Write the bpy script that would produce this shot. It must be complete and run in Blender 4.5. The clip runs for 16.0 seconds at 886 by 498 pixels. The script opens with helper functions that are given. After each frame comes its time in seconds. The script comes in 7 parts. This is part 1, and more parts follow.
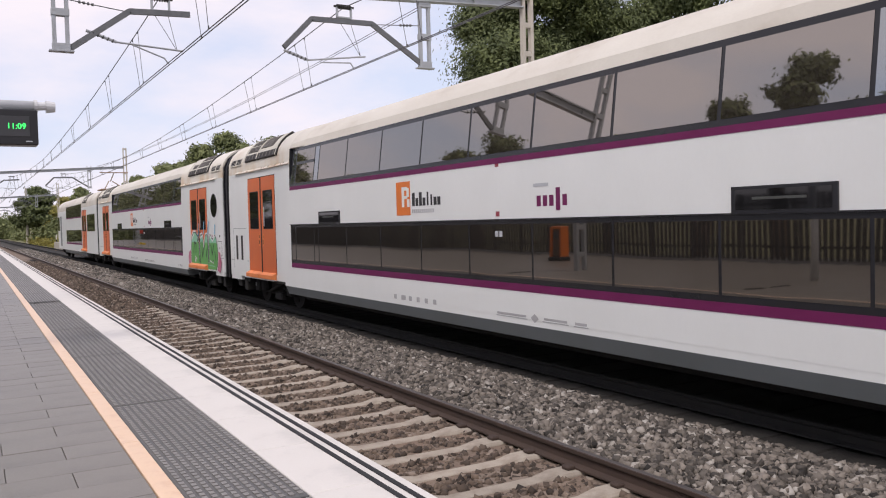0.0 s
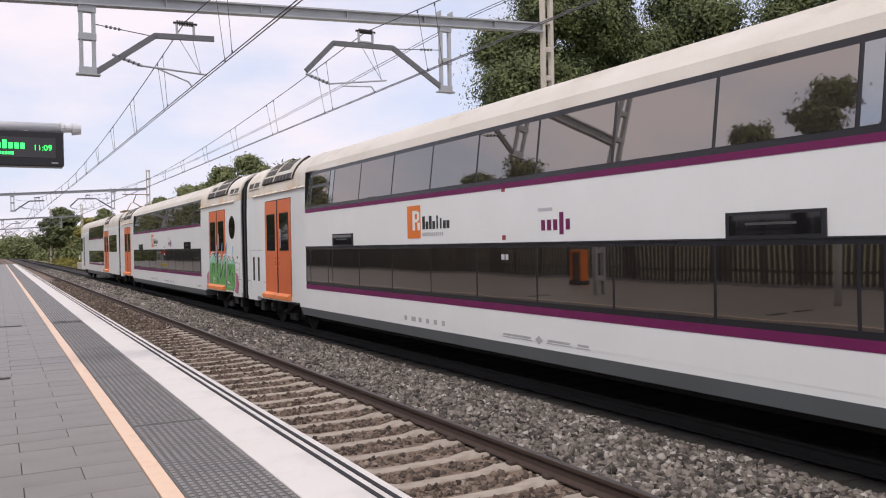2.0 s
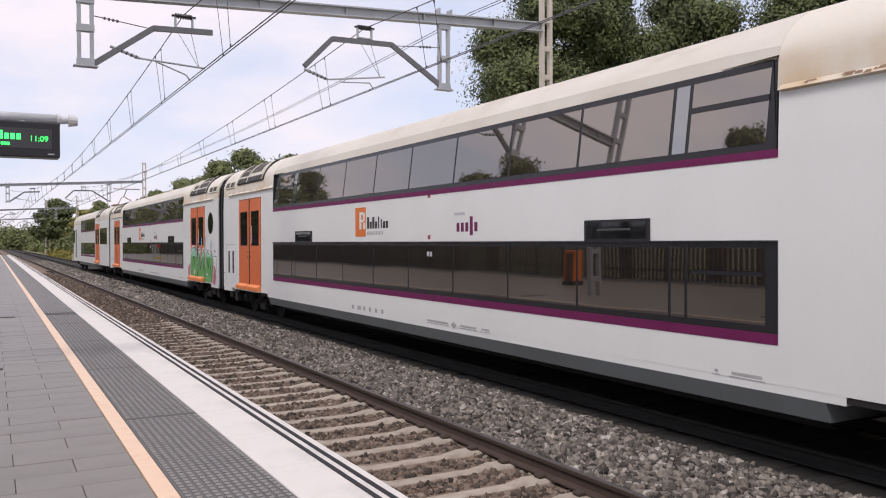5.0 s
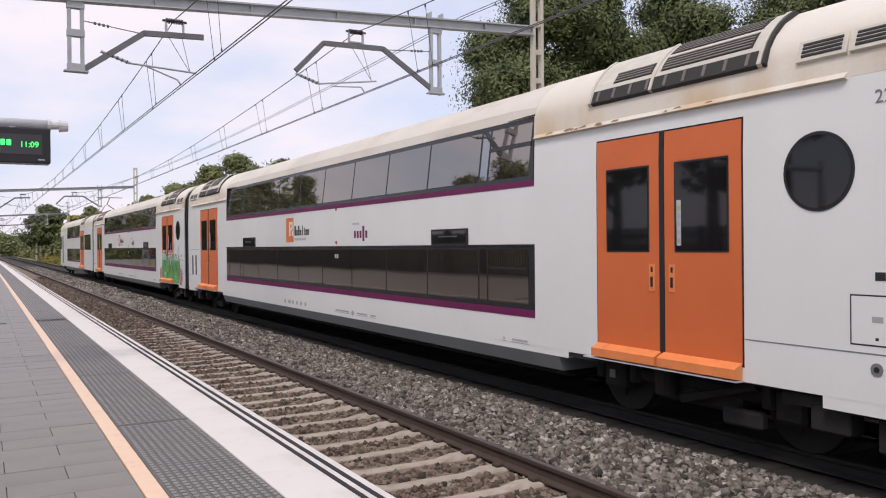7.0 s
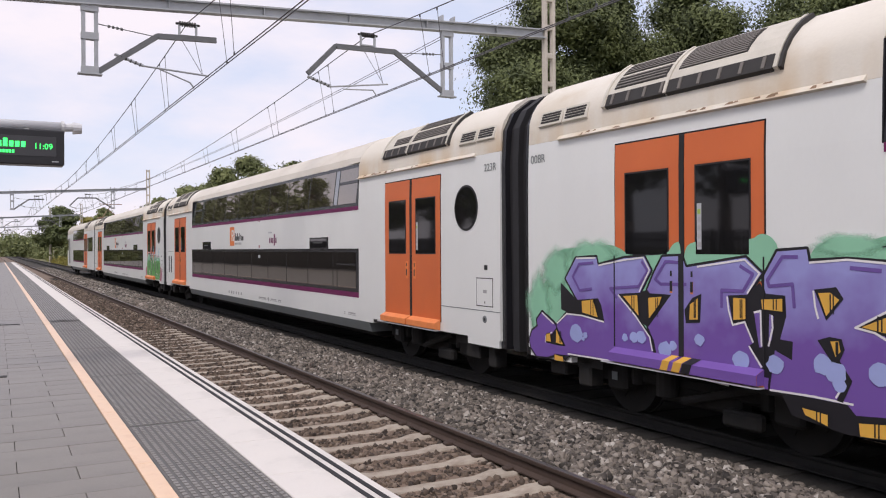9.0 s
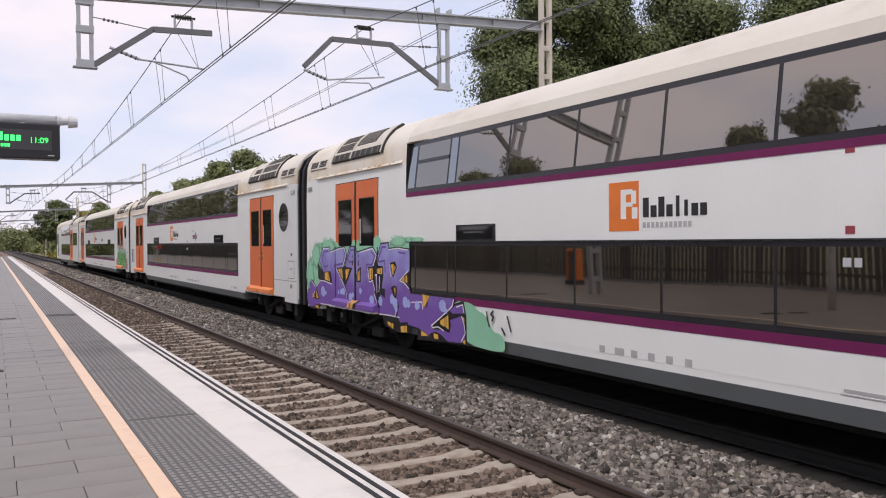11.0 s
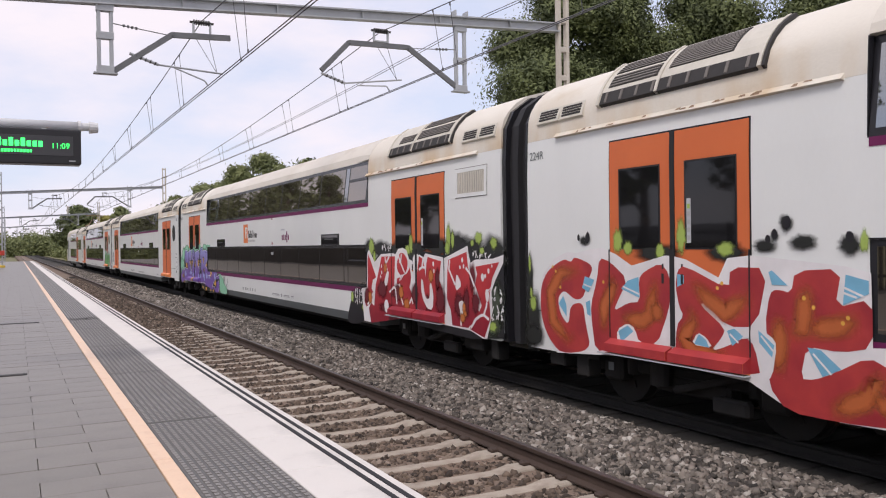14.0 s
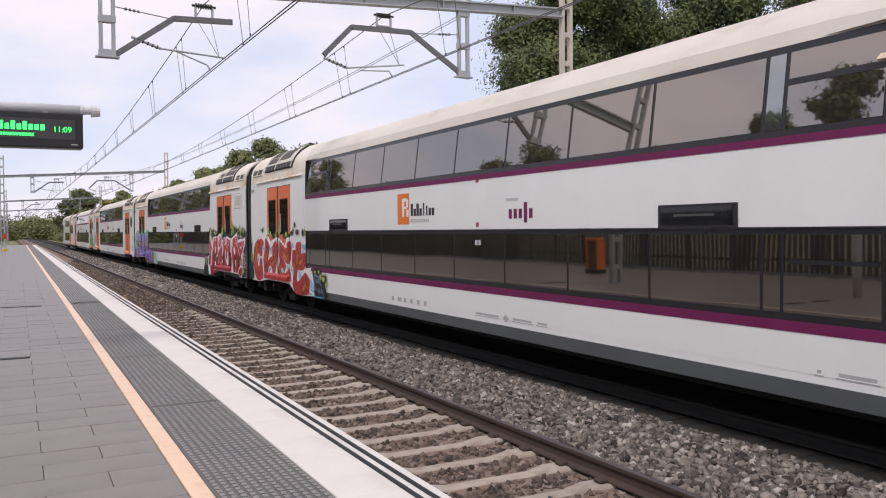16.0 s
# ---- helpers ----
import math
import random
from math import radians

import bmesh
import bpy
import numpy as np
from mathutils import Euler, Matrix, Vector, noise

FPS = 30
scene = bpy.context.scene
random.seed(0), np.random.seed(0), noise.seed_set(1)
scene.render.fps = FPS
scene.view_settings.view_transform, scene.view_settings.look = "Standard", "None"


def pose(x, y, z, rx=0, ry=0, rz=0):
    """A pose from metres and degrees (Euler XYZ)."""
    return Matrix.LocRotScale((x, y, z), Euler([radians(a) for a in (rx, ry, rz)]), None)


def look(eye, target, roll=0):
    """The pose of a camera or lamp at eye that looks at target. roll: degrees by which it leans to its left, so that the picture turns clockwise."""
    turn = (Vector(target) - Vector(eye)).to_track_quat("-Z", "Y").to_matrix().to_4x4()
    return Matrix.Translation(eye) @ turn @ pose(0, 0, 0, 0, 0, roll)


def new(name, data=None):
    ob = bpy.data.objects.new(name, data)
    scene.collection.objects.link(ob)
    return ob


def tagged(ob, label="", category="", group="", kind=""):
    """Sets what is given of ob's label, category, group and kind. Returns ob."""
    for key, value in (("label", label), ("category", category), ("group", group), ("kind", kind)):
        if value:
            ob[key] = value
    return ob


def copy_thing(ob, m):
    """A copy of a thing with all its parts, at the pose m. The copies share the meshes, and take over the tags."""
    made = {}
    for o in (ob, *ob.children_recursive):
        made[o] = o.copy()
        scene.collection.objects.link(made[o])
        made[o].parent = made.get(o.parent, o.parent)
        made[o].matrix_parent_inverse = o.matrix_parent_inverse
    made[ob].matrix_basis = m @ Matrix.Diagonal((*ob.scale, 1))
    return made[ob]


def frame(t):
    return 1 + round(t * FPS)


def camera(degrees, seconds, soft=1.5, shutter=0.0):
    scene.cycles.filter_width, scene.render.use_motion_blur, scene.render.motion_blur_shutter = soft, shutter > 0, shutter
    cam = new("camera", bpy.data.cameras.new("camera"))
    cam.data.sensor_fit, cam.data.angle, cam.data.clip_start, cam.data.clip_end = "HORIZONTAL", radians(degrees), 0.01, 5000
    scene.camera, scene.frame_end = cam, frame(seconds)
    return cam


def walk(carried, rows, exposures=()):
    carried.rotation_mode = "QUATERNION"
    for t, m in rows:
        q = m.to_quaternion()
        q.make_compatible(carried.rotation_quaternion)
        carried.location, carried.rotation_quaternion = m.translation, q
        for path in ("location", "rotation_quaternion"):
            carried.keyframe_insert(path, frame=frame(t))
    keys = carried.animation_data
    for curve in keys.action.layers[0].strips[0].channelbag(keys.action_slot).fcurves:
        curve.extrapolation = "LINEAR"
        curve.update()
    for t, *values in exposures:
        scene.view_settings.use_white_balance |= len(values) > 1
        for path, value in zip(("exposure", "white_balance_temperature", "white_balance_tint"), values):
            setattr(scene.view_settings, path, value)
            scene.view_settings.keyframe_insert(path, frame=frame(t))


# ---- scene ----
cam = camera(56.24, 16.0, soft=1.1)
EYE = (0.0, 0.0, 2.05)
VIEW = [
    (0.0, 88.02, 1.48, -30.0), (0.5, 88.2, 1.64, -29.23), (1.0, 88.9, 2.07, -28.88), (1.5, 89.36, 1.97, -28.53),
    (2.0, 89.63, 1.13, -28.66), (2.5, 89.57, 0.63, -28.72), (3.0, 89.32, 0.73, -28.22), (3.5, 89.32, 0.52, -28.57),
    (4.0, 89.45, 0.36, -28.77), (6.5, 89.39, 0.34, -29.25), (7.0, 89.72, 0.54, -29.47), (7.5, 90.75, 0.51, -29.59),
    (8.0, 90.96, 0.36, -29.51), (8.5, 90.34, 0.23, -29.08), (9.0, 89.93, 0.31, -28.72), (9.5, 89.36, 0.25, -28.99),
    (9.7, 89.06, 0.29, -29.16), (12.0, 89.74, 0.63, -28.54), (12.5, 89.68, 0.7, -28.28), (13.0, 89.63, 0.8, -27.93),
    (13.5, 89.62, 0.86, -27.72), (14.0, 89.62, 0.8, -27.69), (14.5, 89.64, 0.57, -27.78), (15.0, 89.47, 0.5, -27.66),
    (15.5, 89.21, 0.47, -27.48), (16.0, 88.65, 0.48, -27.56)]
walk(cam, [(t, pose(*EYE, rx, ry, rz)) for t, rx, ry, rz in VIEW], exposures=[(0.0, 0.0, 6650, 16), (16.0, 0.0, 6650, 16)])

# ---- world and sun ----
world = bpy.data.worlds.new("sky")
scene.world = world
world.use_nodes = True
wn, wl = world.node_tree.nodes, world.node_tree.links
bg = wn["Background"]
sky = wn.new("ShaderNodeTexSky")
sky.sky_type, sky.sun_disc = "NISHITA", False
sky.sun_elevation, sky.sun_rotation = radians(55), radians(233)
wco = wn.new("ShaderNodeTexCoord")
wmap = wn.new("ShaderNodeMapping")
wmap.inputs["Scale"].default_value = (1.0, 1.0, 2.6)
wnoise = wn.new("ShaderNodeTexNoise")
wnoise.inputs["Scale"].default_value, wnoise.inputs["Detail"].default_value = 2.6, 7.0
wnoise.inputs["Roughness"].default_value = 0.55
wramp = wn.new("ShaderNodeValToRGB")
wramp.color_ramp.elements[0].position, wramp.color_ramp.elements[1].position = 0.38, 0.60
wramp.color_ramp.elements[0].color, wramp.color_ramp.elements[1].color = (0, 0, 0, 1), (1, 1, 1, 1)
wveil = wn.new("ShaderNodeMix")
wveil.data_type = "RGBA"
wveil.inputs["Factor"].default_value = 0.72
wveil.inputs["B"].default_value = (7.9, 8.75, 10.7, 1)
wmix = wn.new("ShaderNodeMix")
wmix.data_type = "RGBA"
wmix.inputs["B"].default_value = (9.1, 8.8, 9.45, 1)
wl.new(wco.outputs["Generated"], wmap.inputs["Vector"])
wl.new(wmap.outputs["Vector"], wnoise.inputs["Vector"])
wl.new(wnoise.outputs["Fac"], wramp.inputs["Fac"])
wl.new(wramp.outputs["Color"], wmix.inputs["Factor"])
wl.new(sky.outputs["Color"], wveil.inputs["A"])
wl.new(wveil.outputs["Result"], wmix.inputs["A"])
wl.new(wmix.outputs["Result"], bg.inputs["Color"])
bg.inputs["Strength"].default_value = 0.104
sun_data = bpy.data.lights.new("sun", "SUN")
sun_data.energy, sun_data.angle, sun_data.color = 2.1, radians(18), (1.0, 0.95, 0.88)
sun = new("sun", sun_data)
sun.matrix_world = look((-10.5, -8, 19), (0, 0, 0))


# ---- materials ----
def material(name, color, rough=0.6, metal=0.0, other=None, scale=4.0, mixed=0.5, fine=0.0, fine_scale=90.0, bump=0.0, ior=1.5,
             glow=0.0, spread=0.0, stretch=(1, 1, 1), coat=0.0, stains=None, stain_scale=0.8, tint=None):
    m = bpy.data.materials.new(name)
    m.use_nodes = True
    n, l = m.node_tree.nodes, m.node_tree.links
    b = n["Principled BSDF"]
    b.inputs["Roughness"].default_value, b.inputs["Metallic"].default_value = rough, metal
    b.inputs["IOR"].default_value, b.inputs["Coat Weight"].default_value = ior, coat
    if tint:
        b.inputs["Specular Tint"].default_value = (*tint, 1)
    co, mp = n.new("ShaderNodeTexCoord"), n.new("ShaderNodeMapping")
    mp.inputs["Scale"].default_value = stretch
    l.new(co.outputs["Object"], mp.inputs["Vector"])
    big = n.new("ShaderNodeTexNoise")
    big.inputs["Scale"].default_value, big.inputs["Detail"].default_value = scale, 6.0
    l.new(mp.outputs["Vector"], big.inputs["Vector"])
    mix = n.new("ShaderNodeMix")
    mix.data_type = "RGBA"
    ramp = n.new("ShaderNodeMapRange")
    ramp.inputs["From Min"].default_value, ramp.inputs["From Max"].default_value = 0.35, 0.65
    ramp.inputs["To Max"].default_value = mixed
    l.new(big.outputs["Fac"], ramp.inputs["Value"])
    l.new(ramp.outputs["Result"], mix.inputs["Factor"])
    mix.inputs["A"].default_value = (*color, 1)
    mix.inputs["B"].default_value = (*(other or tuple(c * 0.75 for c in color)), 1)
    out = mix.outputs["Result"]
    small = n.new("ShaderNodeTexNoise")
    small.inputs["Scale"].default_value, small.inputs["Detail"].default_value = fine_scale, 4.0 if fine_scale > 3 else 0.0
    l.new(mp.outputs["Vector"], small.inputs["Vector"])
    if stains:
        st, sr, sm = n.new("ShaderNodeTexNoise"), n.new("ShaderNodeMapRange"), n.new("ShaderNodeMix")
        sm.data_type = "RGBA"
        st.inputs["Scale"].default_value, st.inputs["Detail"].default_value = stain_scale, 9.0
        st.inputs["Roughness"].default_value = 0.65
        sr.inputs["From Min"].default_value, sr.inputs["From Max"].default_value, sr.inputs["To Max"].default_value = 0.52, 0.75, 0.7
        l.new(mp.outputs["Vector"], st.inputs["Vector"])
        l.new(st.outputs["Fac"], sr.inputs["Value"])
        l.new(sr.outputs["Result"], sm.inputs["Factor"])
        l.new(out, sm.inputs["A"])
        sm.inputs["B"].default_value = (*stains, 1)
        out = sm.outputs["Result"]
    for source, amount in ((small.outputs["Fac"], fine), ("info", spread)):
        if not amount:
            continue
        if source == "info":
            source = n.new("ShaderNodeObjectInfo").outputs["Random"]
        elif source == "island":
            source = n.new("ShaderNodeNewGeometry").outputs["Random Per Island"]
        hsv, rg = n.new("ShaderNodeHueSaturation"), n.new("ShaderNodeMapRange")
        rg.inputs["To Min"].default_value, rg.inputs["To Max"].default_value = 1 - amount, 1 + amount
        l.new(source, rg.inputs["Value"])
        l.new(rg.outputs["Result"], hsv.inputs["Value"])
        l.new(out, hsv.inputs["Color"])
        out = hsv.outputs["Color"]
    l.new(out, b.inputs["Base Color"])
    if bump:
        bp = n.new("ShaderNodeBump")
        bp.inputs["Strength"].default_value, bp.inputs["Distance"].default_value = bump, 0.01
        l.new(small.outputs["Fac"], bp.inputs["Height"])
        l.new(bp.outputs["Normal"], b.inputs["Normal"])
    if glow:
        b.inputs["Emission Color"].default_value, b.inputs["Emission Strength"].default_value = (*color, 1), glow
    return m


def island_material(name, dark, light, rough=0.9, third=None, clumps=0.0):
    """Colour that varies from piece to piece of one mesh."""
    m = bpy.data.materials.new(name)
    m.use_nodes = True
    n, l = m.node_tree.nodes, m.node_tree.links
    b = n["Principled BSDF"]
    b.inputs["Roughness"].default_value = rough
    g, r = n.new("ShaderNodeNewGeometry"), n.new("ShaderNodeValToRGB")
    r.color_ramp.elements[0].color, r.color_ramp.elements[1].color = (*dark, 1), (*light, 1)
    if third:
        r.color_ramp.elements.new(0.9).color = (*light, 1)
        r.color_ramp.elements[-1].color = (*third, 1)
    if clumps:
        co, tex, mul = n.new("ShaderNodeTexCoord"), n.new("ShaderNodeTexNoise"), n.new("ShaderNodeMix")
        tex.inputs["Scale"].default_value, tex.inputs["Detail"].default_value = clumps, 2.0
        rg = n.new("ShaderNodeMapRange")
        rg.inputs["From Min"].default_value, rg.inputs["From Max"].default_value = 0.3, 0.7
        l.new(co.outputs["Object"], tex.inputs["Vector"])
        l.new(tex.outputs["Fac"], rg.inputs["Value"])
        mul.inputs["Factor"].default_value = 0.25
        l.new(rg.outputs["Result"], mul.inputs["A"])
        l.new(g.outputs["Random Per Island"], mul.inputs["B"])
        l.new(mul.outputs["Result"], r.inputs["Fac"])
    else:
        l.new(g.outputs["Random Per Island"], r.inputs["Fac"])
    l.new(r.outputs["Color"], b.inputs["Base Color"])
    return m


WHITE = material("white_coach_paint", (0.77, 0.79, 0.78), 0.30, other=(0.725, 0.745, 0.735), scale=1.3, mixed=0.6, fine=0.015, fine_scale=30, ior=1.7, stretch=(1, 1, 0.5))
CREAM = material("weathered_roof_paint", (0.635, 0.60, 0.535), 0.6, other=(0.54, 0.495, 0.43), scale=1.1, mixed=0.8, fine=0.05, fine_scale=40, bump=0.1, stains=(0.40, 0.345, 0.27), stain_scale=1.1, stretch=(1, 0.5, 1))
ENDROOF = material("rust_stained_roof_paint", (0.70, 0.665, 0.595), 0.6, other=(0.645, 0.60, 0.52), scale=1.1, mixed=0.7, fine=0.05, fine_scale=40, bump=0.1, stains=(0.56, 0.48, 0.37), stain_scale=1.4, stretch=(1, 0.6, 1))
FLAKE = material("flaked_rusty_paint", (0.20, 0.12, 0.07), 0.85, other=(0.33, 0.24, 0.16), scale=30, fine=0.3)
PURPLE = material("purple_stripe", (0.15, 0.006, 0.078), 0.55, scale=2)
BAND = material("black_window_surround", (0.018, 0.018, 0.022), 0.25, scale=2)
GLASS = material("bronze_window_glass", (0.030, 0.026, 0.023), 0.02, ior=3.3, scale=0.6, mixed=0.4, fine_scale=0.9, bump=0.18, tint=(1.0, 0.92, 0.84))
DOORGLASS = material("dark_door_glass", (0.010, 0.010, 0.011), 0.04, ior=1.45, scale=0.6, mixed=0.4)
LOWGLASS = material("dark_bronze_glass", (0.012, 0.011, 0.010), 0.025, ior=2.9, scale=0.6, mixed=0.4, fine_scale=1.1, bump=0.22, tint=(1.0, 0.90, 0.80))
CLEAR = material("clear_window_glass", (0.05, 0.055, 0.06), 0.02, ior=3.6, scale=0.6, mixed=0.3, tint=(0.94, 0.98, 1.0))
PALE = material("pale_grey_panel", (0.5, 0.52, 0.55), 0.3, scale=2)
ORANGE = material("orange_door_paint", (0.66, 0.155, 0.045), 0.42, other=(0.58, 0.128, 0.04), scale=1.5, fine=0.03)
STEP = material("orange_step_paint", (0.85, 0.27, 0.085), 0.5, scale=3, fine=0.05, stains=(0.5, 0.15, 0.06), stain_scale=5)
SKIRT = material("grey_skirt_paint", (0.18, 0.20, 0.21), 0.5, scale=1.2, fine=0.04, other=(0.145, 0.158, 0.16))
RUBBER = material("black_rubber", (0.015, 0.015, 0.018), 0.75, scale=5, fine=0.1)
# Sooty underframe paint; the far rails borrow it as painted shade.
UNDER = material("underframe_soot_rail_shade", (0.012, 0.0118, 0.012), 0.85, other=(0.022, 0.019, 0.017), scale=5, fine=0.2, bump=0.2)
STEEL = material("galvanised_steel", (0.42, 0.44, 0.46), 0.5, metal=0.35, other=(0.32, 0.33, 0.34), scale=3, fine=0.08)
DARKSTEEL = material("dark_steel", (0.16, 0.165, 0.17), 0.5, metal=0.4, scale=4, fine=0.08)
VENT = material("pale_vent_metal", (0.60, 0.57, 0.50), 0.6, scale=4, fine=0.1)
SLAT = material("brown_grey_slat", (0.17, 0.155, 0.14), 0.7, scale=6)
GRILLE = material("black_grille", (0.03, 0.028, 0.027), 0.7, scale=9)
WIRE = material("contact_wire", (0.10, 0.10, 0.11), 0.5, metal=0.5, scale=2)
POSTCONCRETE = material("grey_brown_concrete_post", (0.55, 0.505, 0.44), 0.85, scale=2, fine=0.1, bump=0.3, stains=(0.36, 0.31, 0.25))
CONCRETE = material("pale_concrete_post", (0.52, 0.49, 0.43), 0.85, scale=2, fine=0.1, bump=0.3, stains=(0.33, 0.31, 0.27))
SLEEPER = material("concrete_sleeper", (0.37, 0.325, 0.27), 0.9, other=(0.28, 0.235, 0.19), scale=6, fine=0.15, fine_scale=60, bump=0.4, spread=0.12, stains=(0.19, 0.15, 0.12), stain_scale=3)
RUST = material("rusty_rail_web", (0.048, 0.031, 0.024), 0.8, other=(0.065, 0.041, 0.030), scale=6, fine=0.2, bump=0.3)
RAILTOP = material("polished_rail_head", (0.14, 0.125, 0.12), 0.42, metal=0.7, scale=8, stretch=(1, 0.1, 1))
SOIL = material("brown_track_soil", (0.19, 0.135, 0.10), 0.95, other=(0.13, 0.105, 0.085), scale=2.5, fine=0.3, fine_scale=50, bump=0.8, stains=(0.27, 0.23, 0.19))
STONE = island_material("grey_ballast_stone", (0.018, 0.016, 0.014), (0.235, 0.205, 0.176), 0.9, third=(0.42, 0.395, 0.36))
BROWNSTONE = island_material("brown_ballast_stone", (0.03, 0.022, 0.017), (0.165, 0.122, 0.092), 0.92, third=(0.30, 0.245, 0.20))
PAVER = material("grey_concrete_paver", (0.186, 0.168, 0.147), 0.42, ior=1.55, other=(0.153, 0.139, 0.122), scale=2.5, fine=0.07, fine_scale=120, bump=0.15, spread=0.06, stains=(0.125, 0.115, 0.102), stain_scale=1.6)
JOINT = material("dark_joint_sand", (0.13, 0.125, 0.12), 0.95, scale=9, fine=0.2)
LINE = material("orange_warning_line", (0.78, 0.54, 0.36), 0.38, ior=1.7, other=(0.72, 0.50, 0.345), scale=6, fine=0.06, stains=(0.62, 0.36, 0.21), stain_scale=7)
TACTILE = material("dark_grey_tactile_tile", (0.118, 0.114, 0.110), 0.7, other=(0.09, 0.095, 0.10), scale=3, fine=0.1, bump=0.1)
RIB = material("grey_tactile_rib", (0.225, 0.215, 0.205), 0.6, scale=4, fine=0.1)
COPING = material("white_platform_coping", (0.66, 0.63, 0.595), 0.7, other=(0.60, 0.57, 0.54), scale=2.2, fine=0.05, bump=0.1, stains=(0.48, 0.465, 0.445), stain_scale=2.0)
GROUND = material("dry_grass_ground", (0.20, 0.18, 0.10), 1.0, other=(0.10, 0.13, 0.05), scale=0.5, fine=0.3, fine_scale=20, bump=0.6)
BARK = material("pine_bark", (0.13, 0.09, 0.065), 0.95, scale=6, fine=0.25, bump=0.6)
PINE = island_material("pine_needles", (0.030, 0.044, 0.017), (0.145, 0.175, 0.060), 0.75, third=(0.19, 0.22, 0.08), clumps=1.0)
LEAF = island_material("broad_leaves", (0.075, 0.095, 0.032), (0.19, 0.215, 0.08), 0.7, third=(0.25, 0.27, 0.11), clumps=0.7)
YELLOWLEAF = island_material("yellowing_leaves", (0.16, 0.15, 0.03), (0.34, 0.30, 0.07), 0.7)
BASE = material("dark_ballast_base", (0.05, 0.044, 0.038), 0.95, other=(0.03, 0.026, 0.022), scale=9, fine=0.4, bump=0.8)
# Near-black colour that holds the shade beneath the train.
TRAINSHADE = material("train_shade_ballast", (0.022, 0.020, 0.018), 0.95, other=(0.013, 0.012, 0.011), scale=6, fine=0.4, fine_scale=40, bump=1.0)
SIGNBLACK = material("black_sign_case", (0.012, 0.012, 0.014), 0.35, scale=3)
SIGNFACE = material("dark_sign_screen", (0.045, 0.046, 0.05), 0.4, scale=3)
LED = material("green_led", (0.02, 0.9, 0.14), 0.5, glow=2.0)
TUBE = material("pale_grey_tube", (0.62, 0.63, 0.64), 0.45, scale=4, fine=0.04)
INK = material("black_lettering", (0.02, 0.02, 0.022), 0.5, scale=3)
GREYINK = material("grey_lettering", (0.42, 0.42, 0.43), 0.5, scale=3)
LOGO_ORANGE = material("orange_logo_film", (0.75, 0.19, 0.03), 0.4, scale=3)
REDMARK = material("small_red_mark", (0.30, 0.05, 0.07), 0.5, scale=3)
FENCE = material("dark_slatted_fence", (0.05, 0.045, 0.04), 0.8, scale=3, fine=0.2)
REDPAINT = material("red_paint", (0.5, 0.05, 0.03), 0.5, scale=3)
YELLOWPAINT = material("yellow_paint", (0.65, 0.45, 0.05), 0.5, scale=3)
DIM = material("dim_display_dots", (0.07, 0.075, 0.07), 0.5, scale=20)
SPRAY = {
    "violet": material("violet_spray", (0.21, 0.125, 0.42), 0.5, other=(0.16, 0.085, 0.34), scale=1.5),
    "mint": material("mint_spray", (0.26, 0.56, 0.38), 0.6, scale=1.5, fine=0.05),
    "black": material("black_spray", (0.012, 0.011, 0.015), 0.5, scale=3),
    "amber": material("amber_spray", (0.75, 0.42, 0.07), 0.5, scale=3),
    "sky": material("pale_blue_spray", (0.36, 0.42, 0.75), 0.5, scale=3),
    "white": material("white_spray", (0.80, 0.78, 0.79), 0.5, scale=3),
    "red": material("red_spray", (0.52, 0.03, 0.04), 0.5, other=(0.36, 0.015, 0.03), scale=2.2, mixed=0.9),
    "vermilion": material("vermilion_spray", (0.46, 0.045, 0.042), 0.5, other=(0.31, 0.022, 0.032), scale=2.6, mixed=0.9),
    "blue": material("light_blue_spray", (0.19, 0.47, 0.66), 0.5, scale=4),
    "lime": material("lime_spray", (0.36, 0.52, 0.10), 0.6, scale=4),
    "green": material("green_spray", (0.10, 0.33, 0.09), 0.55, other=(0.16, 0.42, 0.12), scale=3),
    "pink": material("pink_spray", (0.55, 0.18, 0.27), 0.55, scale=3),
}


SPRAY["plum"] = material("plum_spray", (0.15, 0.085, 0.33), 0.5, scale=3)


def soft_paint(name, color):
    """Paint whose cover thins out, grain by grain, with the mesh's cover value."""
    m = material(name, color, 0.55, scale=3, mixed=0.4)
    n, l = m.node_tree.nodes, m.node_tree.links
    at, co, tex, mul, rg = n.new("ShaderNodeAttribute"), n.new("ShaderNodeTexCoord"), n.new("ShaderNodeTexNoise"), n.new("ShaderNodeMath"), n.new("ShaderNodeMapRange")
    at.attribute_name = "cover"
    tex.inputs["Scale"].default_value, tex.inputs["Detail"].default_value = 60.0, 3.0
    mul.operation = "MULTIPLY_ADD"
    mul.inputs[1].default_value = 0.36
    l.new(co.outputs["Object"], tex.inputs["Vector"])
    l.new(tex.outputs["Fac"], mul.inputs[0])
    l.new(at.outputs["Fac"], mul.inputs[2])
    rg.inputs["From Min"].default_value, rg.inputs["From Max"].default_value = 0.26, 0.95
    l.new(mul.outputs["Value"], rg.inputs["Value"])
    l.new(rg.outputs["Result"], n["Principled BSDF"].inputs["Alpha"])
    return m


SOFT = {k: soft_paint("soft_%s_spray" % k, c) for k, c in (("black", (0.014, 0.016, 0.014)), ("lime", (0.34, 0.46, 0.10)), ("mint", (0.26, 0.56, 0.38)), ("green", (0.045, 0.06, 0.035)),
                                                           ("wine", (0.13, 0.006, 0.015)), ("ochre", (0.52, 0.16, 0.03)), ("ember", (0.50, 0.125, 0.035)))}


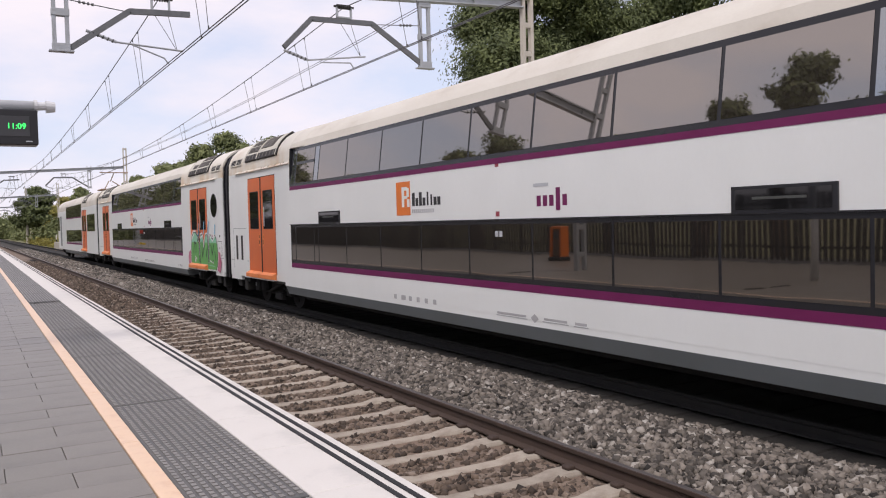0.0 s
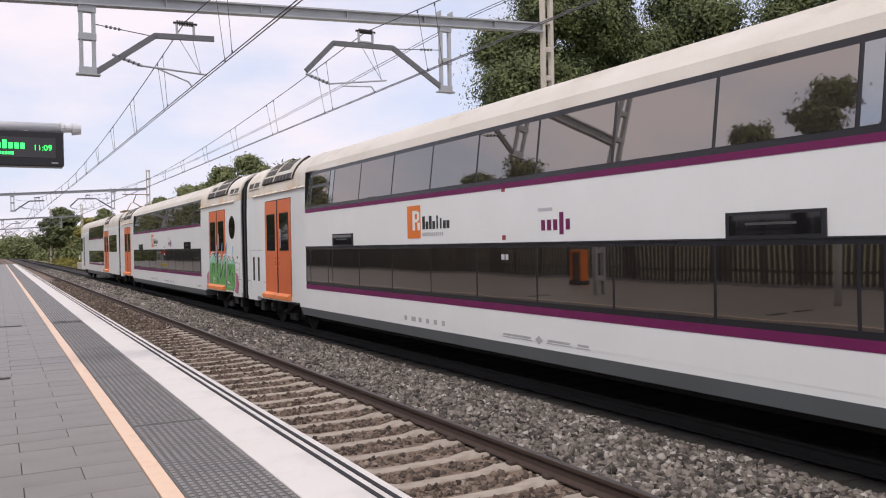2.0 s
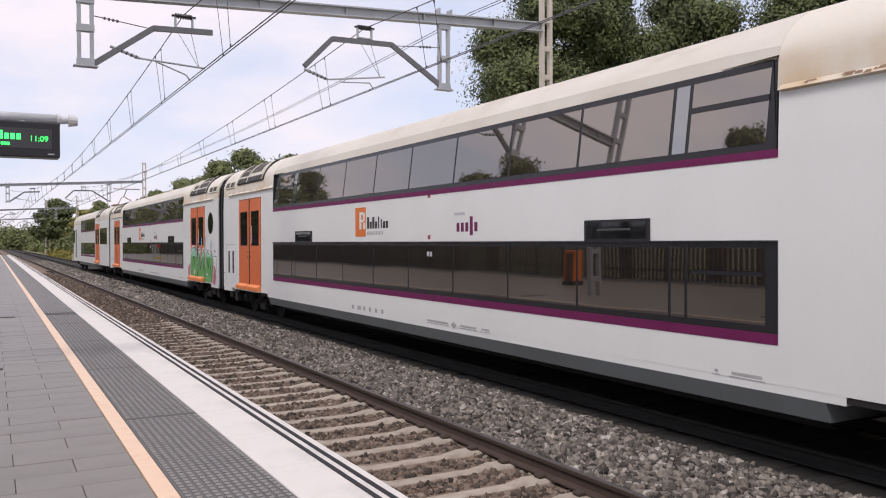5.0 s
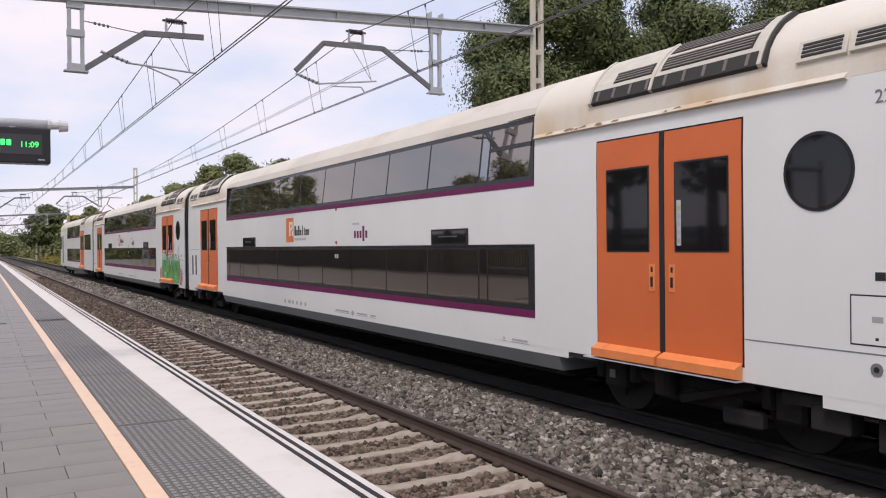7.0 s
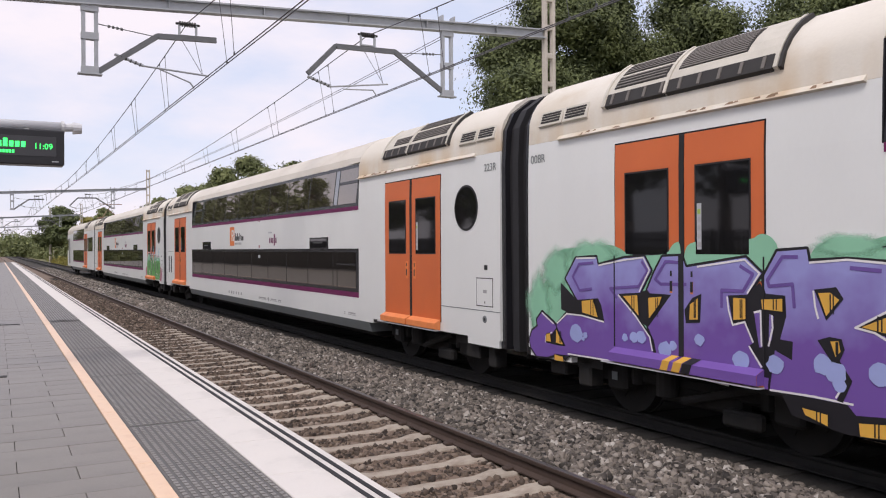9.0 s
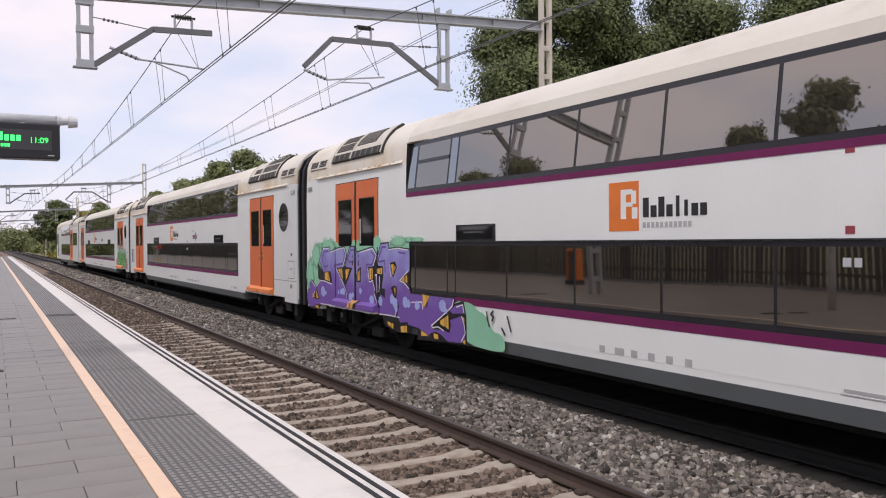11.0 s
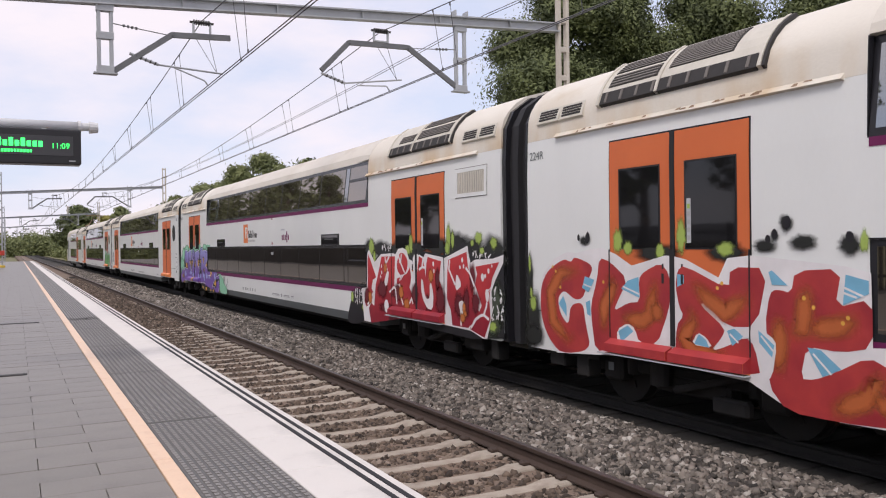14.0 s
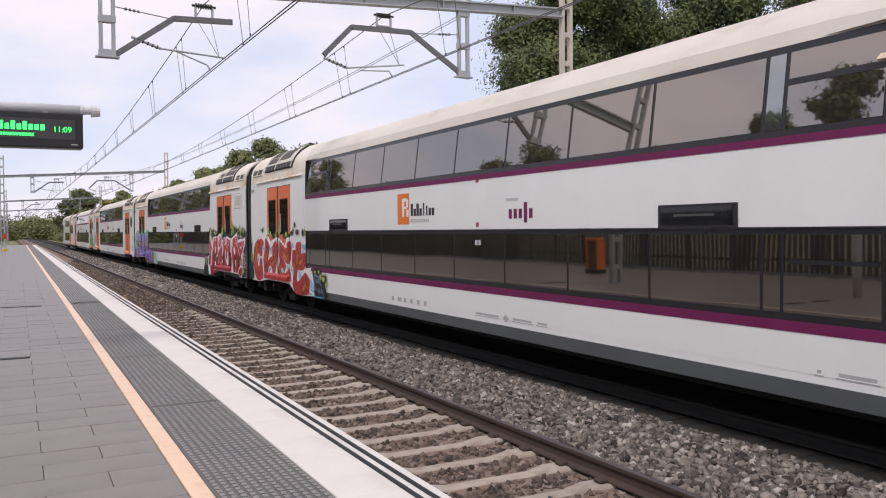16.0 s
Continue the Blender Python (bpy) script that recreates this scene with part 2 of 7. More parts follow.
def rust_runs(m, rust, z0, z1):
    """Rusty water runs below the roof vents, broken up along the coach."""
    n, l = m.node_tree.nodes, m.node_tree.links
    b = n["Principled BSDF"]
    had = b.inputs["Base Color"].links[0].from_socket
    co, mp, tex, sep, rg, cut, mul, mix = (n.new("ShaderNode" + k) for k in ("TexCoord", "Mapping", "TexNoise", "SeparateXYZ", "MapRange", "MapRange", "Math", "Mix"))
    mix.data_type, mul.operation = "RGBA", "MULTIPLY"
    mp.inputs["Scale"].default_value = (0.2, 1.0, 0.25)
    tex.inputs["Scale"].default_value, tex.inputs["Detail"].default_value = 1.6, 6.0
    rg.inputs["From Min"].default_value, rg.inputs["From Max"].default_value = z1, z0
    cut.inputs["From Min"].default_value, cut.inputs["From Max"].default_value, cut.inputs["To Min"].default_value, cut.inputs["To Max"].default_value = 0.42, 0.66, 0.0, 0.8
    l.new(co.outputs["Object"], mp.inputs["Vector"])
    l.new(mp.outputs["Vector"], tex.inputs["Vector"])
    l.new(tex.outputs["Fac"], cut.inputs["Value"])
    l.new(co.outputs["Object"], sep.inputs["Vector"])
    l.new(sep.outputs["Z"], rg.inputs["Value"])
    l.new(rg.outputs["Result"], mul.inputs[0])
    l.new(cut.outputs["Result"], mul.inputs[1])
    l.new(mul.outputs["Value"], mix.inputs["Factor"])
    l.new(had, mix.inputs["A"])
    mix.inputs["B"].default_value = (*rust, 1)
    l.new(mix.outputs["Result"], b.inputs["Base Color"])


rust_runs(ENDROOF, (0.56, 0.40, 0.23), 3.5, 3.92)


def fade(m, low, high, z0, z1):
    """Lets a sprayed colour run from one hue to another up the coach side."""
    n, l = m.node_tree.nodes, m.node_tree.links
    co, sep, rg, mix = n.new("ShaderNodeTexCoord"), n.new("ShaderNodeSeparateXYZ"), n.new("ShaderNodeMapRange"), n.new("ShaderNodeMix")
    mix.data_type = "RGBA"
    rg.inputs["From Min"].default_value, rg.inputs["From Max"].default_value = z0, z1
    mix.inputs["A"].default_value, mix.inputs["B"].default_value = (*low, 1), (*high, 1)
    l.new(co.outputs["Object"], sep.inputs["Vector"])
    tex, add = n.new("ShaderNodeTexNoise"), n.new("ShaderNodeMath")
    tex.inputs["Scale"].default_value, tex.inputs["Detail"].default_value = 2.6, 3.0
    add.operation = "MULTIPLY_ADD"
    add.inputs[1].default_value = (z1 - z0) * 1.5
    l.new(co.outputs["Object"], tex.inputs["Vector"])
    l.new(tex.outputs["Fac"], add.inputs[0])
    l.new(sep.outputs["Z"], add.inputs[2])
    rg.inputs["From Min"].default_value, rg.inputs["From Max"].default_value = z0 + (z1 - z0) * 0.75, z1 + (z1 - z0) * 0.75
    l.new(add.outputs["Value"], rg.inputs["Value"])
    l.new(rg.outputs["Result"], mix.inputs["Factor"])
    l.new(mix.outputs["Result"], n["Principled BSDF"].inputs["Base Color"])


fade(SPRAY["violet"], (0.17, 0.085, 0.36), (0.30, 0.30, 0.62), 1.1, 1.9)
fade(SPRAY["red"], (0.27, 0.010, 0.025), (0.52, 0.035, 0.042), 0.75, 1.7)


# ---- mesh tools ----
class Mesh:
    """Collects vertices and faces of one mesh."""

    def __init__(self):
        self.v, self.f, self.s = [], [], []

    def add(self, verts, faces, slot=0):
        k = len(self.v)
        self.v += [tuple(p) for p in verts]
        self.f += [tuple(i + k for i in q) for q in faces]
        self.s += [slot] * len(faces)
        return self

    def box(self, c, s, b=0.0, slot=0):
        x, y, z = (q / 2 for q in s)
        if b <= 0:
            vs = [(c[0] + i * x, c[1] + j * y, c[2] + k * z) for i in (-1, 1) for j in (-1, 1) for k in (-1, 1)]
            return self.add(vs, [(0, 1, 3, 2), (4, 6, 7, 5), (0, 4, 5, 1), (2, 3, 7, 6), (0, 2, 6, 4), (1, 5, 7, 3)], slot)
        b = min(b, x * 0.9, y * 0.9, z * 0.9)
        vs, at = [], {}
        for i in (-1, 1):
            for j in (-1, 1):
                for k in (-1, 1):
                    for a in range(3):
                        p = [i * (x - b), j * (y - b), k * (z - b)]
                        p[a] = (i * x, j * y, k * z)[a]
                        at[i, j, k, a] = len(vs)
                        vs.append((c[0] + p[0], c[1] + p[1], c[2] + p[2]))
        fs = []
        for a in range(3):
            o1, o2 = [q for q in range(3) if q != a]
            for sgn in (-1, 1):
                ring = []
                for p, q in ((-1, -1), (1, -1), (1, 1), (-1, 1)):
                    key = [0, 0, 0]
                    key[a], key[o1], key[o2] = sgn, p, q
                    ring.append(at[(*key, a)])
                fs.append(ring if (sgn > 0) == (a != 1) else ring[::-1])
        for a in range(3):
            o1, o2 = [q for q in range(3) if q != a]
            for p in (-1, 1):
                for q in (-1, 1):
                    k0, k1 = [0, 0, 0], [0, 0, 0]
                    k0[a], k1[a] = -1, 1
                    k0[o1] = k1[o1] = p
                    k0[o2] = k1[o2] = q
                    fs.append([at[(*k0, o1)], at[(*k1, o1)], at[(*k1, o2)], at[(*k0, o2)]])
        for i in (-1, 1):
            for j in (-1, 1):
                for k in (-1, 1):
                    fs.append([at[i, j, k, 0], at[i, j, k, 1], at[i, j, k, 2]])
        return self.add(vs, fs, slot)

    def tube(self, p0, p1, r, n=8, r1=None, caps=True, slot=0):
        p0, p1 = Vector(p0), Vector(p1)
        q = (p1 - p0).to_track_quat("Z", "Y").to_matrix()
        r1 = r if r1 is None else r1
        vs = []
        for p, rr in ((p0, r), (p1, r1)):
            for i in range(n):
                a = 2 * math.pi * i / n
                vs.append(p + q @ Vector((rr * math.cos(a), rr * math.sin(a), 0)))
        fs = [(i, (i + 1) % n, n + (i + 1) % n, n + i) for i in range(n)]
        if caps:
            fs += [tuple(range(n))[::-1], tuple(range(n, 2 * n))]
        return self.add(vs, fs, slot)

    def cable(self, pts, r, n=5):
        """One unbroken thin tube through points."""
        pts = [Vector(p) for p in pts]
        vs = []
        for k, p in enumerate(pts):
            q = (pts[min(k + 1, len(pts) - 1)] - pts[max(k - 1, 0)]).to_track_quat("Z", "Y").to_matrix()
            vs += [p + q @ Vector((r * math.cos(6.2832 * i / n), r * math.sin(6.2832 * i / n), 0)) for i in range(n)]
        return self.add(vs, [(k * n + i, k * n + (i + 1) % n, (k + 1) * n + (i + 1) % n, (k + 1) * n + i) for k in range(len(pts) - 1) for i in range(n)])

    def beam(self, p0, p1, w, h, slot=0):
        """A straight bar of rectangular section."""
        p0, p1 = Vector(p0), Vector(p1)
        d = (p1 - p0).normalized()
        side = d.cross(Vector((0, 0, 1)))
        side = (side if side.length > 1e-3 else Vector((1, 0, 0))).normalized()
        up = side.cross(d)
        vs = [p + side * (i * w / 2) + up * (j * h / 2) for p in (p0, p1) for i, j in ((-1, -1), (1, -1), (1, 1), (-1, 1))]
        return self.add(vs, [(0, 3, 2, 1), (4, 5, 6, 7), (0, 1, 5, 4), (1, 2, 6, 5), (2, 3, 7, 6), (3, 0, 4, 7)], slot)

    def sweep(self, profile, y0, y1, slot=0, closed=True, caps=True, steps=1):
        """A profile of (x, z) drawn along y."""
        n = len(profile)
        vs = [(x, y0 + (y1 - y0) * k / steps, z) for k in range(steps + 1) for x, z in profile]
        m = n if closed else n - 1
        fs = [(k * n + i, k * n + (i + 1) % n, (k + 1) * n + (i + 1) % n, (k + 1) * n + i) for k in range(steps) for i in range(m)]
        if caps and closed:
            fs += [tuple(range(n))[::-1], tuple(range(steps * n, steps * n + n))]
        return self.add(vs, fs, slot)

    def data(self, name, mats, smooth=False):
        me = bpy.data.meshes.new(name)
        me.from_pydata(self.v, [], self.f)
        for m in mats if isinstance(mats, (list, tuple)) else [mats]:
            me.materials.append(m)
        if len(me.materials) > 1:
            me.polygons.foreach_set("material_index", self.s)
        bm = bmesh.new()
        bm.from_mesh(me)
        if len(bm.faces) < 60000:
            bmesh.ops.recalc_face_normals(bm, faces=bm.faces)
        bm.to_mesh(me)
        bm.free()
        if smooth:
            me.polygons.foreach_set("use_smooth", [True] * len(me.polygons))
        return me


def part(name, mesh, mats, parent, label="", at=None, smooth=False):
    """One mesh object under a thing or a part."""
    me = mesh.data(name, mats, smooth) if isinstance(mesh, Mesh) else mesh
    ob = new(name, me)
    if parent is not None:
        ob.parent = parent
    if at is not None:
        ob.matrix_basis = at
    return tagged(ob, label)


def thing(name, label, category, group="", kind="", at=None):
    ob = new(name)
    ob.empty_display_size = 0.2
    if at is not None:
        ob.matrix_basis = at
    return tagged(ob, label, category, group, kind)


def setting(name, mesh, mats, label, category, smooth=False):
    return tagged(part(name, mesh, mats, None, smooth=smooth), label, category, kind="structure")


def lettering(text, size, mat, parent, at, name="lettering"):
    """Flat writing turned into a mesh."""
    cu = bpy.data.curves.new(name, "FONT")
    cu.body, cu.size, cu.extrude = text, size, 0.001
    tmp = bpy.data.objects.new("tmp_text", cu)
    scene.collection.objects.link(tmp)
    bpy.context.view_layer.update()
    me = bpy.data.meshes.new_from_object(tmp.evaluated_get(bpy.context.evaluated_depsgraph_get()))
    bpy.data.objects.remove(tmp)
    me.materials.clear()
    me.materials.append(mat)
    return part(name, me, mat, parent, at=at)


def soup(name, verts, faces, mats):
    """A large mesh from arrays of equal-sided faces."""
    verts, faces = np.asarray(verts, np.float32), np.asarray(faces, np.int32)
    me = bpy.data.meshes.new(name)
    k = faces.shape[1]
    me.vertices.add(len(verts))
    me.vertices.foreach_set("co", verts.ravel())
    me.loops.add(faces.size)
    me.loops.foreach_set("vertex_index", faces.ravel())
    me.polygons.add(len(faces))
    me.polygons.foreach_set("loop_start", np.arange(len(faces), dtype=np.int32) * k)
    me.update(calc_edges=True)
    me.materials.append(mats)
    return me


# ---- ground, trackbed, rails ----
XN, XF, GAUGE = 3.74, 7.95, 0.87
ground = Mesh()
ground.add([(-1500, -400, -0.6), (1500, -400, -0.6), (1500, 2500, -0.6), (-1500, 2500, -0.6)], [(0, 1, 2, 3)])
setting("ground", ground, GROUND, "dry grass and soil beside the railway", "ground")
bed = Mesh()
bed.sweep([(1.9, -0.7), (1.9, -0.21), (2.5, -0.20), (4.85, -0.185), (5.15, -0.16), (5.8, -0.13), (6.4, -0.20), (6.9, -0.22),
           (9.1, -0.19), (9.6, -0.22), (11.2, -0.58), (11.2, -0.7)], -60, 420, steps=1)
setting("trackbed", bed, SOIL, "brown compacted soil and ballast bed under two tracks", "trackbed")


def rail(x, name_label, mat):
    base = Mesh()
    prof = [(-0.070, -0.155), (0.070, -0.155), (0.070, -0.140), (0.016, -0.118), (0.010, -0.05), (0.034, -0.036), (0.036, -0.004),
            (0.030, -0.001), (-0.030, -0.001), (-0.036, -0.004), (-0.034, -0.036), (-0.010, -0.05), (-0.016, -0.118), (-0.070, -0.140)]
    base.sweep([(x + a, b) for a, b in prof], -60, 420)
    ob = setting("rail", base, mat, name_label, "rail")
    top = Mesh().sweep([(x - 0.027, 0.0), (x + 0.027, 0.0), (x + 0.031, -0.006), (x - 0.031, -0.006)], -60, 420)
    # Far rail heads go dark too, for the shade below the train.
    part("running_surface", top, RAILTOP if mat == RUST else UNDER, ob, "running surface of the rail")
    return ob


# Near rails are rusty; far rails carry the train's shade in their colour.
for cx in (XN, XF):
    for s in (-1, 1):
        rail(cx + s * GAUGE, "rusty brown steel rail on concrete sleepers" if cx == XN else "steel rail below the train, coloured dark for the shade there", RUST if cx == XN else UNDER)

# sleepers: raised seats under the rails and a lower middle
seat = Mesh()
ring = []
for x, h, w in ((-1.30, 0.0, 0.135), (-1.26, 0.012, 0.15), (-0.62, 0.012, 0.15), (-0.42, -0.018, 0.115), (0.42, -0.018, 0.115), (0.62, 0.012, 0.15),
                (1.26, 0.012, 0.15), (1.30, 0.0, 0.135)):
    ring.append([(x, -w, -0.14), (x, -w * 0.78, -0.02 + h), (x, -w * 0.66, h), (x, w * 0.66, h), (x, w * 0.78, -0.02 + h), (x, w, -0.14)])
vs = [p for r in ring for p in r]
fs = [(k * 6 + i, k * 6 + i + 1, k * 6 + i + 7, k * 6 + i + 6) for k in range(len(ring) - 1) for i in range(5)] + [tuple(range(6)), tuple(range(42, 48))]
seat.add(vs, fs)
SLEEPER_ME = seat.data("sleeper", SLEEPER)
CLIP_ME = Mesh().box((0, 0.0, 0.03), (0.09, 0.10, 0.04), 0.012).data("rail_clip", RUST)


def sleeper(x, y, skew):
    ob = tagged(new("sleeper", SLEEPER_ME), "weathered beige concrete railway sleeper bedded in ballast", "sleeper", "sleepers of the track")
    ob.matrix_basis = pose(x, y, -0.167, 0, 0, skew)
    for x in (-GAUGE - 0.1, -GAUGE + 0.1, GAUGE - 0.1, GAUGE + 0.1):
        part("rail_clip", CLIP_ME, RUST, ob, at=pose(x, 0, 0))
    return ob


rng = random.Random(4)
for i in range(-24, 66):
    sleeper(XN + rng.uniform(-0.015, 0.015), 0.31 + i * 0.6, rng.uniform(-0.6, 0.6))
# These sleepers are near black: the train's shade is in their colour.
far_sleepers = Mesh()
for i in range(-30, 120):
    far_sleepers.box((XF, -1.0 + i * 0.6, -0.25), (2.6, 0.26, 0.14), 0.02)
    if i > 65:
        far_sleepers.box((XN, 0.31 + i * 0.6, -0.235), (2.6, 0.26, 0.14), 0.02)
tagged(part("far_sleepers", far_sleepers, TRAINSHADE, None), "concrete sleepers under the far track", "sleepers", kind="stuff")


# ballast: irregular stones lying on the bed
def stones(name, mat, spots, size, seed, label):
    g = np.random.default_rng(seed)
    n = len(spots)
    cube = np.array([(x, y, z) for x in (-1, 1) for y in (-1, 1) for z in (-1, 1)], float) * 0.5
    tri = np.array([(0, 1, 3), (0, 3, 2), (4, 6, 7), (4, 7, 5), (0, 4, 5), (0, 5, 1), (2, 3, 7), (2, 7, 6), (0, 2, 6), (0, 6, 4), (1, 5, 7), (1, 7, 3)])
    v = cube[None] * g.uniform(0.6, 1.3, (n, 1, 3)) + g.normal(0, 0.14, (n, 8, 3))
    q = g.normal(size=(n, 4))
    q /= np.linalg.norm(q, axis=1)[:, None]
    w, x, y, z = q.T
    rot = np.stack([1 - 2 * (y * y + z * z), 2 * (x * y - z * w), 2 * (x * z + y * w), 2 * (x * y + z * w), 1 - 2 * (x * x + z * z), 2 * (y * z - x * w),
                    2 * (x * z - y * w), 2 * (y * z + x * w), 1 - 2 * (x * x + y * y)], 1).reshape(n, 3, 3)
    v = np.einsum("nij,nkj->nki", rot, v) * (size * g.uniform(0.6, 1.35, (n, 1, 1))) + spots[:, None, :]
    f = tri[None] + (np.arange(n) * 8)[:, None, None]
    return tagged(new(name, soup(name, v.reshape(-1, 3), f.reshape(-1, 3), mat)), label, "ballast", kind="stuff")


def strew(x0, x1, y0, y1, per, height, seed, keep=None):
    g = np.random.default_rng(seed)
    n = int((x1 - x0) * (y1 - y0) * per)
    p = np.stack([g.uniform(x0, x1, n), g.uniform(y0, y1, n), np.zeros(n)], 1)
    p[:, 2] = height(p[:, 0], p[:, 1]) + g.uniform(-0.012, 0.03, n)
    return p if keep is None else p[keep(p)]


def middle_height(x, y):
    return np.interp(x, (4.72, 5.0, 5.5, 6.0, 6.5, 7.2), (-0.19, -0.16, -0.11, -0.11, -0.18, -0.24)) + 0.018 * np.sin(x * 7 + y * 1.3) * np.sin(y * 2.1)


stones("ballast", STONE, np.concatenate([strew(4.72, 6.6, 2.0, 14, 900, middle_height, 1), strew(4.72, 6.6, 14, 34, 560, middle_height, 2), strew(4.72, 6.6, -14, 2, 300, middle_height, 12)]), 0.047, 3,
       "grey crushed stone ballast between the tracks")
stones("ballast", STONE, strew(4.72, 6.6, 34, 110, 110, middle_height, 5), 0.10, 6, "grey crushed stone ballast between the tracks")
between = lambda p: (np.abs((p[:, 1] - 0.31 + 0.3) % 0.6 - 0.3) > 0.125) & (np.abs(p[:, 0] - XN - GAUGE) > 0.06)
stones("ballast", BROWNSTONE, strew(2.2, 4.74, -8, 30, 600, lambda x, y: -0.215 + 0.0 * x, 7, between), 0.042, 8,
       "brown soiled ballast stones between the sleepers")
# soil that has crept over the sleepers further along
stones("ballast", BROWNSTONE, strew(2.2, 4.5, 24, 66, 160, lambda x, y: -0.185 + np.clip((y - 24) / 12, 0, 1) * np.interp(x, (2.2, 3.3, 4.5), (0.09, 0.05, 0.0)), 9), 0.05, 10,
       "brown soil and stones over the sleepers")
mound = Mesh()
mound.add([(2.05, 23, -0.21), (3.2, 29, -0.19), (4.4, 40, -0.185), (4.62, 420, -0.15), (2.05, 420, -0.05), (2.05, 33, -0.10), (3.2, 40, -0.13), (3.2, 420, -0.08)],
          [(0, 1, 6, 5), (1, 2, 6), (5, 6, 7, 4), (6, 2, 3, 7)])
tagged(part("soil_bank", mound, SOIL, None), "brown soil washed over the sleepers", "soil", kind="structure")

# Dark sheet whose colour puts shade into the gaps between the stones.
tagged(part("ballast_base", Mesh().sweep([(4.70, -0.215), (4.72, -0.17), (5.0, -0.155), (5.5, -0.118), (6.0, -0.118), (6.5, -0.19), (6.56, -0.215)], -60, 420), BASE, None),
       "dark sheet below the ballast stones, for the shade in their gaps", "trackbed", kind="structure")
# Dark strip laid under the train as its painted shade.
shade_strip = Mesh().sweep([(6.52, -0.235), (6.56, -0.205), (6.9, -0.195), (9.4, -0.195), (9.5, -0.235)], -60, 420)
tagged(part("oily_bed", shade_strip, TRAINSHADE, None), "near-black ballast under the far track, coloured for the train's shade", "trackbed", kind="structure")

# ---- platform ----
PZ, PEDGE, PEND = 0.60, 2.065, 114.0
slab = Mesh().box((-3.99, 27, PZ - 0.62), (12.0, 174, 1.20), 0.0)
platform = setting("platform", slab, JOINT, "station platform with grey pavers and a white coping", "platform")
platform.matrix_basis = pose(0, 0, 0, 0, 0, -0.4)
LX0, LX1, TX1 = 0.815, 0.935, 1.515
wall = Mesh().box((PEDGE - 0.09, 27, PZ - 0.75), (0.12, 174, 1.2), 0.0)
part("platform_wall", wall, CONCRETE, platform, "concrete platform face")
# warning line in lengths
LINE_ME = Mesh().box((0, 0, 0), (LX1 - LX0 - 0.004, 1.992, 0.03), 0.003).data("line_slab", LINE)
for i in range(-8, 58):
    part("line_slab", LINE_ME, LINE, platform, at=pose((LX0 + LX1) / 2, -3.1 + 2.0 * i, PZ - 0.011))
# tactile tiles with ribs along the edge
tile = Mesh().box((0, 0, 0), (TX1 - LX1 - 0.004, 2.975, 0.03), 0.006)
TILE_ME = tile.data("tactile_tile", TACTILE)
for i in range(-5, 39):
    part("tactile_tile", TILE_ME, TACTILE, platform, at=pose((LX1 + TX1) / 2, -3.33 + 3.0 * i, PZ - 0.012))
ribs = Mesh()
for k in range(11):
    x = LX1 + 0.035 + k * (TX1 - LX1 - 0.07) / 10
    for j in range(-160, 260):
        y = 1.6 + j * 0.066
        if 0.035 < (y + 3.33 + 1.5) % 3.0 < 2.965:
            ribs.box((x, y, PZ + 0.005), (0.028, 0.046, 0.010), 0.0)
    for y0 in range(18, 114, 3):
        ribs.box((x, y0 + 1.67, PZ + 0.005), (0.028, 2.93, 0.010))
tagged(part("tactile_ribs", ribs, RIB, platform, "raised ribs of the tactile strip"), kind="stuff")
# white coping slabs
cop = Mesh().box((0, 0, 0), (PEDGE - TX1 - 0.004, 0.996, 0.14), 0.004)
COPING_ME = cop.data("coping_slab", COPING)
for i in range(-18, 116):
    part("coping_slab", COPING_ME, COPING, platform, at=pose((TX1 + PEDGE) / 2, -2.3 + i, PZ - 0.068))
for x, w in ((1.905, 0.036), (1.985, 0.036)):
    part("rubber_strip", Mesh().box((x, 46, PZ + 0.004), (w, 134, 0.009), 0.003), RUBBER, platform, "dark anti-slip strip in the coping")
# pavers in running bond
PW, PD = 0.70, 0.34
PAVER_ME = Mesh().box((0, 0, 0), (PW - 0.004, PD - 0.003, 0.04), 0.002).data("paver", PAVER)
NARROW_ME = Mesh().box((0, 0, 0), (PW / 2 - 0.004, PD - 0.003, 0.04), 0.002).data("paver", PAVER)
far_pavers = Mesh()
rng = random.Random(9)
for r in range(-56, 330):
    y = r * PD + 0.1
    edge = LX0 - 0.003
    for c in range(14):
        w = PW
        if c == 0 and r % 2:
            w = PW / 2
        x = edge - w / 2
        edge -= w
        if edge < -7.5:
            break
        if 1.8 < y < 24 and x > -0.75 - 0.02 * y:
            part("paver", PAVER_ME if w == PW else NARROW_ME, PAVER, platform,
                 at=pose(x, y, PZ - 0.0195 + rng.uniform(-0.0015, 0.0015), rng.uniform(-0.15, 0.15), rng.uniform(-0.1, 0.1), 0))
        else:
            far_pavers.box((x, y, PZ - 0.02), (w - 0.004, PD - 0.003, 0.04))
tagged(part("far_pavers", far_pavers, PAVER, platform, "grey concrete pavers"), kind="stuff")
for x, y, w, d in ((-0.15, 10.75, 0.5, 0.12), (0.02, 18.2, 0.75, 0.14), (-0.9, 10.75, 0.5, 0.12)):
    m = Mesh().box((x, y, PZ + 0.003), (w, d, 0.01), 0.002)
    for i in range(8):
        m.box((x - w / 2 + (i + 0.5) * w / 8, y, PZ + 0.010), (0.012, d * 0.9, 0.006), 0.001)
    part("drain_grate", m, GRILLE, platform, "black drain grate in the paving")

# Unseen block, added to stop light reaching under the train from behind.
light_blocker = Mesh().box((11.75, 27, 0.0), (4.2, 174, 1.2), 0.02)
